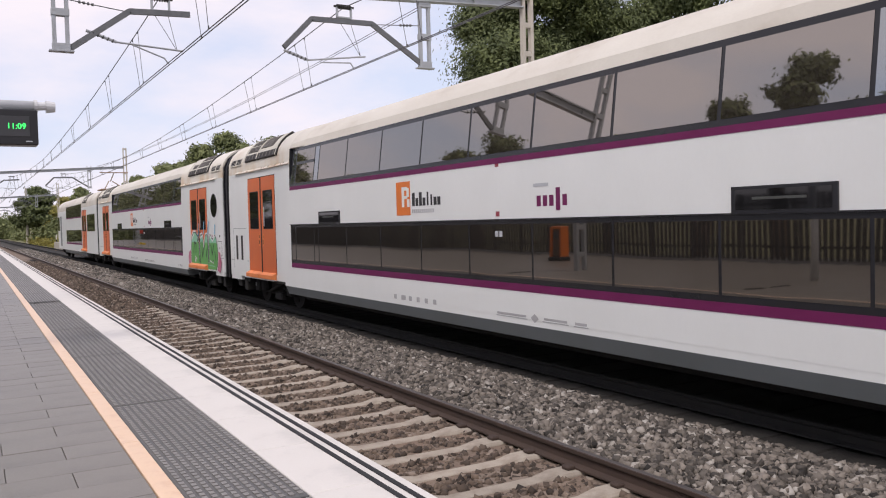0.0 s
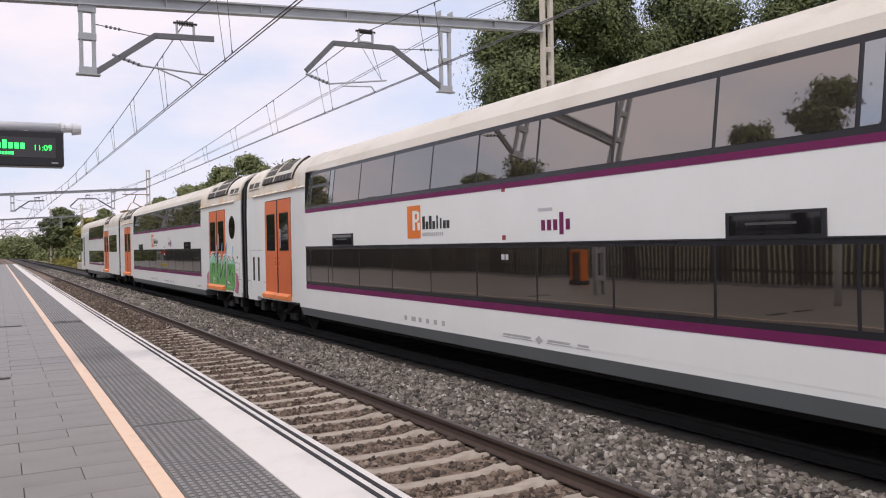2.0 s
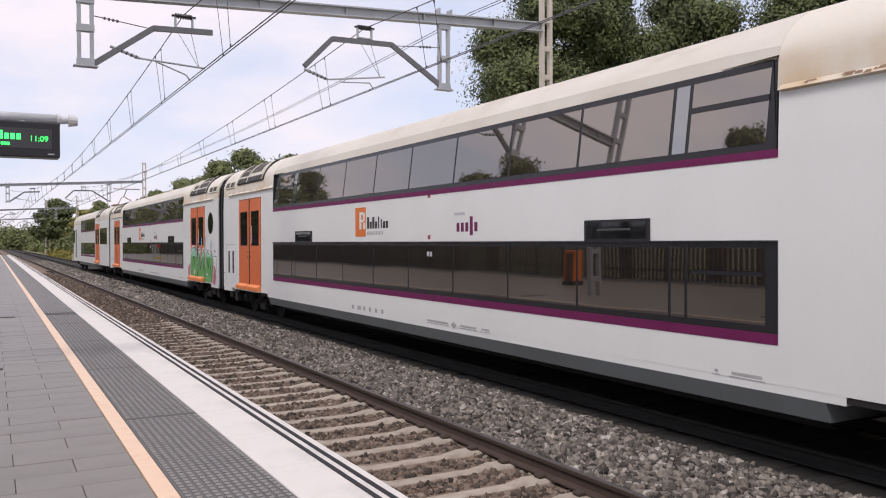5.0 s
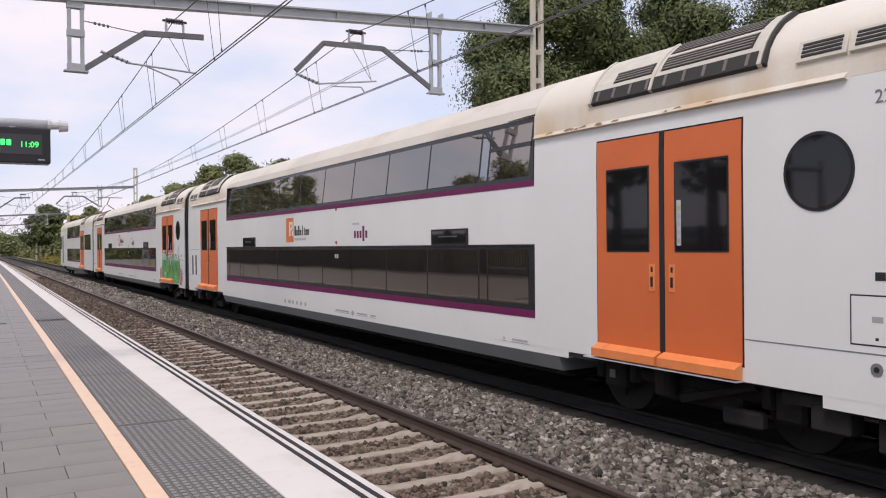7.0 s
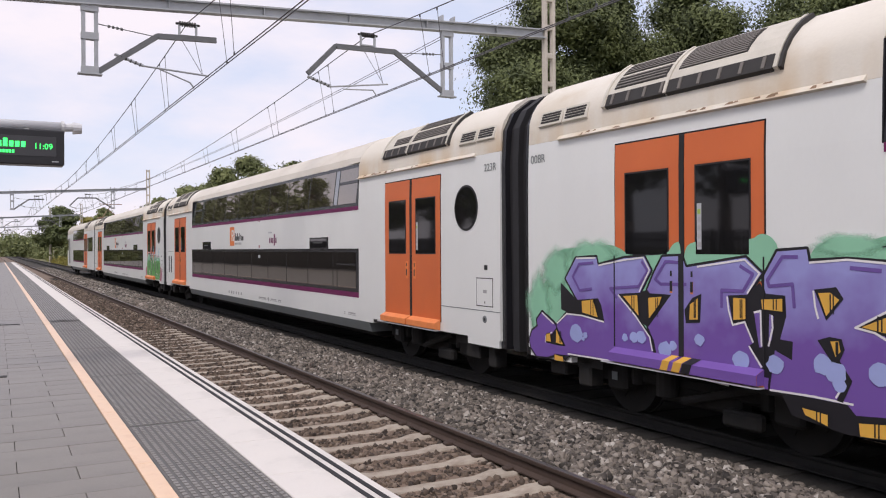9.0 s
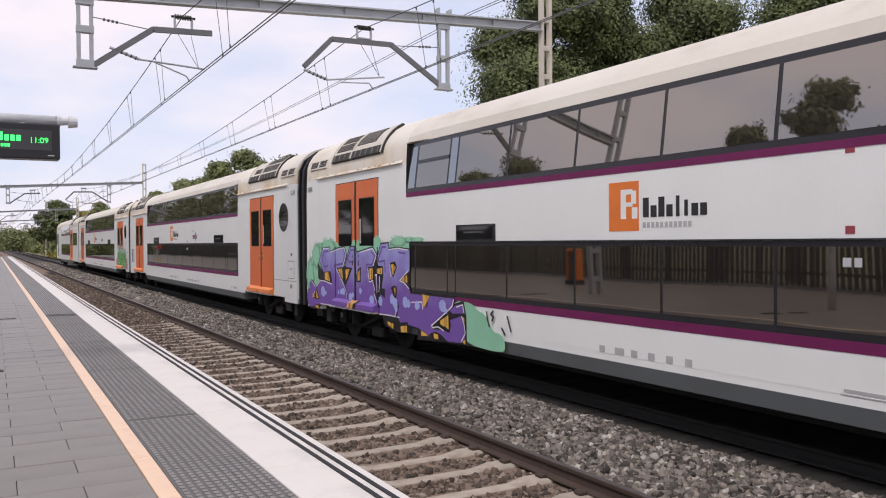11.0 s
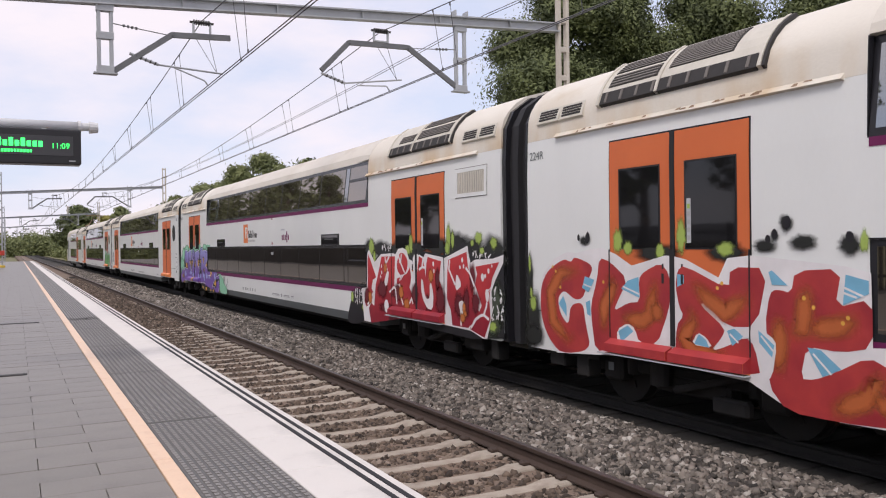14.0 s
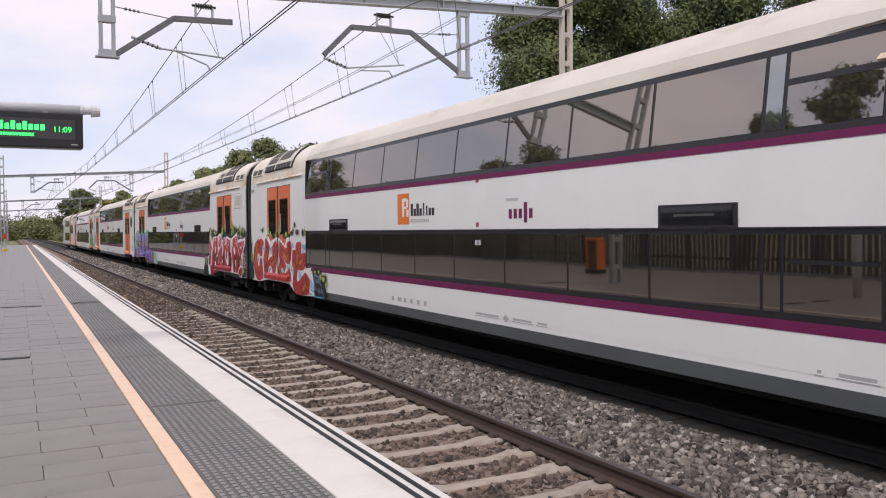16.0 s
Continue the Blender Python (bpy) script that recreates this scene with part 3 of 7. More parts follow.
setting("platform_far", light_blocker, CONCRETE, "unseen concrete block beyond the far track, added to keep light from under the train", "platform")

# ---- overhead line ----
def lattice_post(x, y, top, w, name_label, mat, base=-0.6, ladder=True):
    post = thing("portal_post", name_label, "post", "catenary posts", at=pose(x, y, base))
    h = top - base
    for side in (-1, 1):
        part("flange", Mesh().box((side * (w / 2 - 0.045), 0, h / 2), (0.09, 0.15, h), 0.01), mat, post)
    k = 0.3
    while k < h:
        part("batten", Mesh().box((0, 0, k), (w - 0.17, 0.13, 0.13), 0.008), mat, post)
        k += 0.73
    return post


def portal(y, x_left, x_right, beam_z, detail=True):
    """A steel portal over both tracks with the droppers and brackets that hold the wires."""
    g = thing("catenary_portal", "grey steel portal carrying the overhead wires of two tracks", "portal", "catenary portals", at=pose(0, y, 0))
    level = lambda x: beam_z + 0.056 * (x - 6.7)
    section = [(-0.10, -0.117), (0.10, -0.117), (0.10, -0.085), (0.008, -0.085), (0.008, 0.085), (0.10, 0.085), (0.10, 0.117), (-0.10, 0.117), (-0.10, 0.085), (-0.008, 0.085), (-0.008, -0.085), (-0.10, -0.085)]
    part("crossbeam", Mesh().add([(x, a, level(x) + b) for x in (x_left, x_right) for a, b in section],
                                 [(k, (k + 1) % 12, 12 + (k + 1) % 12, 12 + k) for k in range(12)] + [tuple(range(12))[::-1], tuple(range(12, 24))]), STEEL, g, "grey steel I-beam")
    for k in range(7):
        x = x_left + (2 * k + 0.5) * (x_right - x_left) / 14
        for q in (-1, 1):
            part("stiffener", Mesh().box((x, q * 0.05, level(x)), (0.012, 0.085, 0.165)), STEEL, g)
    for side, dx, bot in ((-1, 1.75, 5.5), (1, 9.72, 5.72)):
        head = level(dx) - 0.117
        d = part("drop_post", Mesh().box((dx - 0.115, 0, (bot + head) / 2), (0.07, 0.10, head - bot), 0.006)
                 .box((dx + 0.115, 0, (bot + head) / 2), (0.07, 0.10, head - bot), 0.006), STEEL, g, "twin steel channels hanging from the beam")
        for z in (bot + 0.06, bot + 0.72, head - 0.06):
            part("tie_plate", Mesh().box((dx, 0, z), (0.32, 0.13, 0.14), 0.006), STEEL, d)
        part("bolt_plate", Mesh().box((dx, 0, bot - 0.02), (0.44, 0.18, 0.03), 0.004), STEEL, d)
        for q in (-0.16, 0.16):
            part("clamp", Mesh().box((dx + q, 0, level(dx) + 0.16), (0.03, 0.24, 0.16), 0.004), STEEL, d)
        if side < 0:
            pts = [(dx + 0.12, 5.52), (3.02, 6.37), (4.2, 6.42)]
            ins, tie, wire = 3.62, (2.2, 5.98), (3.74, 5.36)
        else:
            pts = [(dx - 0.10, 5.80), (8.33, 6.63), (6.86, 6.60), (6.2, 5.92)]
            ins, tie, wire = 7.65, (6.2, 5.92), (7.85, 5.56)
        arm = Mesh()
        for a, b in zip(pts, pts[1:]):
            arm.beam((a[0], 0, a[1]), (b[0], 0, b[1]), 0.07, 0.11)
        for a in pts[1:-1]:
            arm.tube((a[0], -0.034, a[1]), (a[0], 0.034, a[1]), 0.052, 12)
        bracket = part("bracket_arm", arm, DARKSTEEL, g, "bent dark steel bracket arm")
        z = pts[1][1] + 0.06
        part("insulator_cradle", Mesh().box((ins - 0.17, 0, z + 0.12), (0.04, 0.05, 0.24)).box((ins + 0.17, 0, z + 0.12), (0.04, 0.05, 0.24))
             .box((ins, 0, z + 0.01), (0.36, 0.06, 0.03)), STEEL, bracket)
        dm = Mesh()
        for k in range(7):
            dm.tube((ins - 0.17 + k * 0.05, 0, z + 0.25), (ins - 0.145 + k * 0.05, 0, z + 0.25), 0.055, 10)
        part("insulator", dm.tube((ins - 0.24, 0, z + 0.25), (ins + 0.24, 0, z + 0.25), 0.025, 8), GRILLE, bracket, "brown ribbed insulator")
        reg = (wire[0] + 0.30, wire[1] + 0.30)
        part("registration_tube", Mesh().tube((tie[0], 0, tie[1] - 0.06), (tie[0] + 0.55, 0, tie[1] - 0.24), 0.03, 8)
             .tube((tie[0] + 0.55, 0, tie[1] - 0.24), (reg[0], 0, reg[1]), 0.02, 8), STEEL, bracket)
        part("steady_arm", Mesh().tube((tie[0] + 0.85, 0, tie[1] - 0.27), (wire[0] - 0.08, 0, wire[1] + 0.13), 0.016, 8)
             .tube((wire[0] - 0.08, 0, wire[1] + 0.13), (wire[0], 0, wire[1] + 0.02), 0.016, 8), STEEL, bracket)
        mm = Mesh()
        for k in range(5):
            t = 0.12 + 0.09 * k
            p = [tie[0] + t * 0.55 / 0.5 * 0.9, tie[1] - 0.06 - t * 0.33]
            mm.tube((p[0], 0, p[1]), (p[0] + 0.02, 0, p[1] - 0.008), 0.04, 8)
        part("insulator", mm, GRILLE, bracket)
        part("stay_wire", Mesh().tube((ins - 0.14, 0, z - 0.05), (reg[0] - 0.12, 0, reg[1]), 0.006, 5)
             .tube((ins + 0.14, 0, z - 0.05), (reg[0] - 0.12, 0, reg[1]), 0.006, 5), WIRE, bracket)
        end = (pts[1][0], pts[1][1]) if side < 0 else (pts[1][0], pts[1][1])
        tm = Mesh().tube((dx - side * 0.15, 0, bot + 0.98), (end[0], 0, end[1] - 0.02), 0.010, 6)
        for k in range(4):
            t = 0.18 + 0.07 * k
            px, pz = dx - side * 0.15 + (end[0] - dx + side * 0.15) * t, bot + 0.98 + (end[1] - 0.02 - bot - 0.98) * t
            tm.tube((px - 0.02, 0, pz), (px + 0.02, 0, pz), 0.03, 8)
        part("tension_rod", tm, DARKSTEEL, bracket)
    return g


PORTALS = (-44.0, 17.5, 79.0, 141.0, 203.0)
for y in PORTALS:
    portal(y, -1.2, 12.60, 7.22)
    lattice_post(12.74, y, 8.8 if y < 50 else 9.3, 0.34, "pale concrete ladder post of a catenary portal", POSTCONCRETE)
    lattice_post(-1.35 if y < 50 else -0.55, y, 8.6, 0.36, "grey steel ladder post standing on the platform", STEEL, base=0.0)


def catenary(x_contact, z_contact, x_carrier, top, label):
    """Contact wires, the sagging carrier and its droppers, span by span."""
    g = thing("overhead_line", label, "overhead line", "overhead lines")
    for a, b in zip(PORTALS, PORTALS[1:]):
        for dx in (-0.03, 0.03):
            part("contact_wire", Mesh().tube((x_contact + dx, a, z_contact), (x_contact + dx, b, z_contact), 0.010, 5, caps=False), WIRE, g)
        n, low = 24, z_contact + 0.42
        bend = lambda y: 1 - abs(2 * (y - a) / (b - a) - 1)
        line = lambda y: (x_carrier + (x_contact - x_carrier) * bend(y), y, low + (top - low) * (1 - bend(y)) ** 2)
        part("carrier_wire", Mesh().cable([line(a + (b - a) * k / n) for k in range(n + 1)], 0.011), WIRE, g)
        for k in range(13):
            y = a + 2.95 + k * (b - a - 5.9) / 12
            for q in (-0.36, 0.36):
                m = Mesh().tube(line(y + q), (x_contact + q * 0.08, y + q, z_contact), 0.006, 5, caps=False)
                m.box((x_contact + q * 0.08, y + q, z_contact + 0.03), (0.02, 0.03, 0.06)).box((line(y + q)[0], y + q, line(y + q)[2] - 0.03), (0.02, 0.03, 0.06))
                part("dropper", m, WIRE, g)
    return g


catenary(3.74, 5.38, 3.62, 6.72, "twin contact wires with carrier and droppers over the near track")
catenary(7.85, 5.56, 7.65, 6.93, "twin contact wires with carrier and droppers over the far track")
feeders = thing("feeder_cable", "pair of thin feeder cables strung over the portals", "cable")
for x, z in ((10.44, 7.64), (10.56, 7.64)):
    for a, b in zip(PORTALS, PORTALS[1:]):
        m = Mesh().cable([(x, a + (b - a) * k / 8, z - 0.46 * (1 - (2 * k / 8 - 1) ** 2)) for k in range(9)], 0.009)
        part("cable_span", m, WIRE, feeders)

# ---- hanging train indicator ----
SY = 11.0
board = thing("train_indicator", "black hanging train indicator with lit green characters", "display board", at=pose(0, SY, 0))
part("case", Mesh().box((-0.06, 0, 3.265), (1.72, 0.26, 0.415), 0.012), SIGNBLACK, board, "black metal case")
part("screen", Mesh().box((-0.02, -0.132, 3.275), (1.46, 0.006, 0.235), 0.002), SIGNFACE, board, "dark display window")
lettering("11:09", 0.092, LED, board, pose(0.47, -0.137, 3.245, 90, 0, 0), "clock_digits")
tall_at = (0, 2, 4)
for i in range(8):
    h = 0.098 if i in tall_at else 0.068
    part("led_character", Mesh().box((-0.075 + i * 0.062, -0.137, 3.258 + h / 2), (0.046, 0.003, h), 0.001), LED, board, "glowing green character")
for i in range(11):
    part("led_character", Mesh().box((-0.075 + i * 0.033, -0.137, 3.205), (0.024, 0.003, 0.036), 0.001), LED, board)
part("led_line", Mesh().box((-0.19, -0.137, 3.275), (0.13, 0.003, 0.13), 0.002), LED, board)
part("maker_mark", Mesh().box((0.70, -0.1345, 3.10), (0.07, 0.006, 0.012)), PALE, board)
part("support_tube", Mesh().tube((-2.2, 0, 3.53), (0.80, 0, 3.53), 0.062, 16), TUBE, board, "pale grey horizontal tube", smooth=True)
part("tube_end", Mesh().tube((0.80, 0, 3.53), (0.92, 0, 3.54), 0.05, 12).tube((0.90, -0.03, 3.525), (1.0, -0.03, 3.525), 0.075, 12, 0.06), TUBE, board)
part("tube_flange", Mesh().tube((0.775, 0, 3.53), (0.81, 0, 3.53), 0.078, 12), TUBE, board)
for x in (-0.6, 0.4):
    part("hanger", Mesh().box((x, 0, 3.48), (0.06, 0.10, 0.06), 0.004), TUBE, board)
part("mast", Mesh().tube((-2.2, 0, PZ), (-2.2, 0, 3.7), 0.08, 16), TUBE, board, "pale grey mast", smooth=True)


# ---- trees ----
def crown_mesh(name, blobs, per, leaf, clump, seed, mat):
    """Leaves in clumps on the shells of several uneven lobes."""
    g = np.random.default_rng(seed)
    centres = []
    for cx, cy, cz, rx, ry, rz, n in blobs:
        d = g.normal(size=(n, 3))
        d /= np.linalg.norm(d, axis=1)[:, None]
        r = g.uniform(0.35, 1.0, (n, 1)) ** 0.5 * g.uniform(0.8, 1.12, (n, 1))
        centres.append(np.array([cx, cy, cz]) + d * r * np.array([rx, ry, rz]))
    c = np.concatenate(centres)
    n = len(c)
    p = c[:, None, :] + g.normal(0, 1, (n, per, 3)) * (clump * g.uniform(0.6, 1.3, (n, 1, 1))) * np.array([1, 1, 0.6])
    way = ((p - c[:, None, :]) / clump).reshape(-1, 3)
    p = p.reshape(-1, 3)
    k = len(p)
    nrm = way * 0.9 + np.array([0, 0, 0.7]) + g.normal(size=(k, 3)) * 0.6
    nrm /= np.linalg.norm(nrm, axis=1)[:, None]
    a = np.cross(nrm, g.normal(size=(k, 3)))
    a /= np.linalg.norm(a, axis=1)[:, None]
    b = np.cross(nrm, a)
    s = leaf * g.uniform(0.6, 1.4, (k, 1))
    v = np.stack([p - a * s, p + b * s * 0.42, p + a * s, p - b * s * 0.42], 1).reshape(-1, 3)
    f = np.arange(4 * k).reshape(-1, 4)
    return soup(name, v, f, mat)


def tree(x, y, height, radius, seed, mat, label, base=-0.6, per=60, leaf=0.10, trunk_part=0.4, dense=1.0, lean=0.0, category="tree", wide=1.0, crowd=46, tuft=0.085):
    g = random.Random(seed)
    t = thing("tree", label, category, "trees beside the line", at=pose(x, y, base, 0, 0, g.uniform(0, 360)))
    h0 = height * trunk_part
    tm = Mesh()
    pts = [Vector((lean * k, 0.15 * math.sin(k + seed), height * 0.92 * k / 6)) for k in range(7)]
    r0 = 0.028 * height
    for k in range(6):
        tm.tube(pts[k], pts[k + 1], r0 * (1 - k / 7), 9, r0 * (1 - (k + 1) / 7))
    trunk = part("trunk", tm, BARK, t, "rough brown trunk", smooth=True)
    blobs = []
    n = 9 if dense >= 1 else 7
    for k in range(n):
        f = k / (n - 1)
        z = h0 + (height - h0) * (0.12 + 0.80 * f)
        rr = radius * (1.0 - 0.55 * f ** 1.6)
        a = k * 2.4 + g.uniform(-0.5, 0.5)
        off = rr * (0.55 if f < 0.9 else 0.1)
        cx, cy = off * math.cos(a) * wide, off * math.sin(a)
        s = rr * g.uniform(0.5, 0.72)
        blobs.append((cx, cy, z, s, s, s * 0.66, int(crowd * dense)))
        lm = Mesh()
        q = pts[min(5, int(6 * (z - s * 0.4) / (height * 0.92)))]
        lm.tube(q, (cx * 0.55, cy * 0.55, z - s * 0.25), r0 * 0.34, 6, r0 * 0.2)
        lm.tube((cx * 0.55, cy * 0.55, z - s * 0.25), (cx * 1.15, cy * 1.15, z + s * 0.2), r0 * 0.2, 6, r0 * 0.05)
        part("limb", lm, BARK, t)
    part("crown", crown_mesh("crown", blobs, per, leaf, radius * tuft, seed, mat), mat, t, "uneven crown of small leaf clumps")
    return t


PINELAB = "tall umbrella pine with dark green needles behind the train"
tree(22.6, 31.4, 16.2, 3.9, 11, PINE, PINELAB, crowd=70, per=230, leaf=0.085, trunk_part=0.28, dense=1.2, tuft=0.125)
tree(25.8, 30.6, 14.8, 2.8, 16, PINE, PINELAB, crowd=52, per=220, leaf=0.085, trunk_part=0.34, dense=1.0, tuft=0.15)
tree(29.8, 29.4, 15.8, 3.5, 12, PINE, PINELAB, crowd=52, per=220, leaf=0.09, trunk_part=0.36, dense=1.0, tuft=0.13)
tree(31.0, 37.0, 13.0, 4.0, 13, PINE, PINELAB, crowd=60, per=160, leaf=0.10, trunk_part=0.34, dense=1.0, tuft=0.12)
tree(36.6, 26.4, 17.0, 4.5, 14, PINE, PINELAB, crowd=60, per=180, leaf=0.10, trunk_part=0.34, dense=1.0, tuft=0.12)
tree(45.0, 28.0, 18.0, 5.4, 15, PINE, PINELAB, crowd=60, per=140, leaf=0.12, trunk_part=0.34, dense=1.0, tuft=0.11)
BUSHLAB = "broad green tree beyond the railway line"
for x, y, h, r, s in ((23.0, 92, 11.4, 4.2, 21), (27.5, 98, 13.4, 5.0, 22), (19.5, 92, 9.2, 3.6, 23), (33.0, 100, 12.6, 4.6, 24), (25.0, 104, 11.5, 4.6, 27), (22.0, 106, 10.4, 4.2, 28), (18.2, 104, 8.6, 3.4, 29), (15.6, 86, 6.8, 2.6, 71), (17.2, 90, 7.8, 3.0, 72), (31.0, 92, 12.4, 4.6, 73),
                      (19.0, 118, 8.0, 3.0, 25), (17.0, 150, 9.4, 3.4, 26)):
    tree(x, y, h, r, s, LEAF, BUSHLAB, per=60, leaf=0.22, trunk_part=0.18, dense=0.8)
tree(13.5, 190, 11.2, 5.4, 31, PINE, "dark green pine far down the line", per=50, leaf=0.36, trunk_part=0.22, dense=0.8)
tree(17.5, 178, 9.0, 3.6, 32, YELLOWLEAF, "yellowing poplar by the track", per=50, leaf=0.28, trunk_part=0.15, dense=0.7)
tree(-7.5, 150, 12.0, 4.5, 33, LEAF, "dark green tree beyond the platform", per=50, leaf=0.30, trunk_part=0.15, dense=0.8)
# trees behind the platform, mirrored in the carriage windows
for x, y, h, r, s in ((-15, 10, 14.2, 3.2, 41), (-16, 17.5, 15.0, 3.0, 42), (-16.2, 22.8, 15.6, 2.8, 43), (-17, 27.6, 14.4, 2.6, 44), (-15, 2, 14.0, 3.2, 45), (-15, -7, 14.0, 3.4, 46), (-16.5, 33.5, 12.9, 2.6, 66),
                      (-17, 47, 14.6, 3.4, 47), (-18, 54, 14.4, 3.4, 48), (-20, 66, 12.6, 3.6, 49), (-22, 78, 14.4, 4.2, 50), (-19, 60, 13.4, 3.2, 61), (-18, 72, 13.4, 3.8, 62), (-20, 98, 18.4, 4.6, 63), (-18, 108, 18.8, 4.8, 64), (-21, 124, 19.4, 5.4, 65)):
    tree(x, y, h, r, s, LEAF, "leafy plane tree behind the platform", per=60, leaf=0.16, trunk_part=0.35, dense=0.8)


def hedge(name, x0, x1, y0, y1, h, n, leaf, seed, mat, label):
    g = np.random.default_rng(seed)
    c = np.stack([g.uniform(x0, x1, n), g.uniform(y0, y1, n), np.zeros(n)], 1)
    c[:, 2] = -0.6 + g.uniform(0.1, 1, n) ** 0.7 * h * (0.65 + 0.35 * np.sin(c[:, 1] * 0.21 + seed) * np.sin(c[:, 1] * 0.083 + c[:, 0]))
    p = (c[:, None, :] + g.normal(0, leaf * 2.4, (n, 14, 3))).reshape(-1, 3)
    k = len(p)
    a = g.normal(size=(k, 3))
    a /= np.linalg.norm(a, axis=1)[:, None]
    b = np.cross(a, g.normal(size=(k, 3)))
    b /= np.linalg.norm(b, axis=1)[:, None]
    s = leaf * g.uniform(0.6, 1.4, (k, 1))
    v = np.stack([p - a * s, p + b * s * 0.5, p + a * s, p - b * s * 0.5], 1).reshape(-1, 3)
    tagged(new(name, soup(name, v, np.arange(4 * k).reshape(-1, 4), mat)), label, "hedge", kind="stuff")


hedge("hedge", 13.5, 19, 130, 330, 4.6, 1700, 0.38, 51, LEAF, "green bushes along the far railway line")
hedge("hedge", 5.0, 24, 330, 420, 7.5, 1300, 0.6, 52, LEAF, "hazy green trees where the line bends")
hedge("hedge", -40, 5, 300, 420, 7.0, 1500, 0.6, 53, LEAF, "hazy green trees where the line bends")
hedge("hedge", -11, -4, 125, 300, 3.4, 900, 0.36, 54, LEAF, "green bushes along the far railway line")
hedge("weeds", 11.4, 14, 60, 200, 1.1, 900, 0.16, 55, YELLOWLEAF, "dry yellow weeds beside the track")

hedge("tree_belt", -19, -14, 96, 320, 20.0, 6400, 0.40, 56, LEAF, "belt of dark green trees behind the platform")

# fence behind the platform
fence = thing("fence", "dark slatted fence behind the platform", "fence", at=pose(-8.2, 0, PZ))
fm = Mesh()
for i in range(750):
    fm.box((0, -30 + i * 0.2, 1.0), (0.03, 0.13, 2.0))
tagged(part("slat_row", fm, FENCE, fence, "row of dark upright slats"), kind="stuff")
for i in range(76):
    part("post", Mesh().box((-0.06, -30 + i * 2.0, 1.02), (0.08, 0.08, 2.06), 0.006), FENCE, fence)
part("fence_rail", Mesh().box((-0.04, 45, 1.7), (0.04, 150, 0.08)).box((-0.04, 45, 0.4), (0.04, 150, 0.08)), FENCE, fence)

# ticket validator at the back of the platform
validator = thing("ticket_validator", "orange framed ticket validator with a dark foot on the platform", "ticket machine", at=pose(-4.0, 21.8, PZ, 0, 0, 90))
part("foot", Mesh().box((0, 0, 0.07), (0.62, 0.40, 0.14), 0.02), GRILLE, validator, "black foot")
part("body", Mesh().box((0, 0, 0.60), (0.40, 0.26, 0.94), 0.03), BARK, validator, "brown body")
for q in (-0.25, 0.25):
    part("side_frame", Mesh().box((q, 0, 0.62), (0.09, 0.32, 0.98), 0.02), LOGO_ORANGE, validator, "orange side frame")
part("top_frame", Mesh().box((0, 0, 1.10), (0.59, 0.32, 0.09), 0.02), LOGO_ORANGE, validator, "orange top")
part("screen", Mesh().box((0, -0.133, 0.86), (0.26, 0.012, 0.20), 0.004), SIGNFACE, validator, "dark screen")

# small line-side things far along the track
sig = thing("signal_post", "grey signal post with a small red marker board", "signal", at=pose(-0.42, 76, PZ - 0.02))
part("pole", Mesh().tube((0, 0, 0), (0, 0, 3.6), 0.05, 10), STEEL, sig)
part("marker", Mesh().box((0, -0.06, 1.2), (0.34, 0.03, 0.4), 0.01), REDPAINT, sig, "red marker board")
part("foot", Mesh().box((0, 0, 0.1), (0.4, 0.3, 0.2), 0.02), YELLOWPAINT, sig, "yellow painted foot")
mast = thing("line_mast", "slim white concrete mast beside the track", "mast", at=pose(11.2, 190, -0.6))
part("pole", Mesh().tube((0, 0, 0), (0, 0, 11.5), 0.28, 10, 0.18), CONCRETE, mast)
rail_post = thing("kilometre_post", "short black and white marker post beside the track", "marker", at=pose(11.6, 133, -0.6))
part("pole", Mesh().box((0, 0, 1.0), (0.18, 0.14, 2.0), 0.02), COPING, rail_post)
part("band", Mesh().box((0, -0.001, 1.1), (0.19, 0.15, 0.4), 0.01), INK, rail_post)
# ---- the train ----
SIDE = 1.45
PROFILE = [(1.45, 0.61), (1.45, 2.95), (1.435, 3.45), (1.42, 3.74), (1.375, 3.88), (1.29, 4.01), (1.16, 4.14), (0.96, 4.26), (0.6, 4.36), (0.0, 4.40)]


# the upper deck between the vestibules leans in by some seven degrees
MIDDLE = [(1.45, 0.61), (1.45, 2.90), (1.338, 3.775), (1.295, 3.93), (1.205, 4.04), (1.10, 4.145), (0.92, 4.26), (0.6, 4.35), (0.0, 4.40)]


def side_x(z, profile=PROFILE):
    """Half width of the coach at a height."""
    for (x0, z0), (x1, z1) in zip(profile, profile[1:]):
        if z <= z1:
            return x0 if z <= z0 else x0 + (x1 - x0) * (z - z0) / (z1 - z0)
    return 0.0


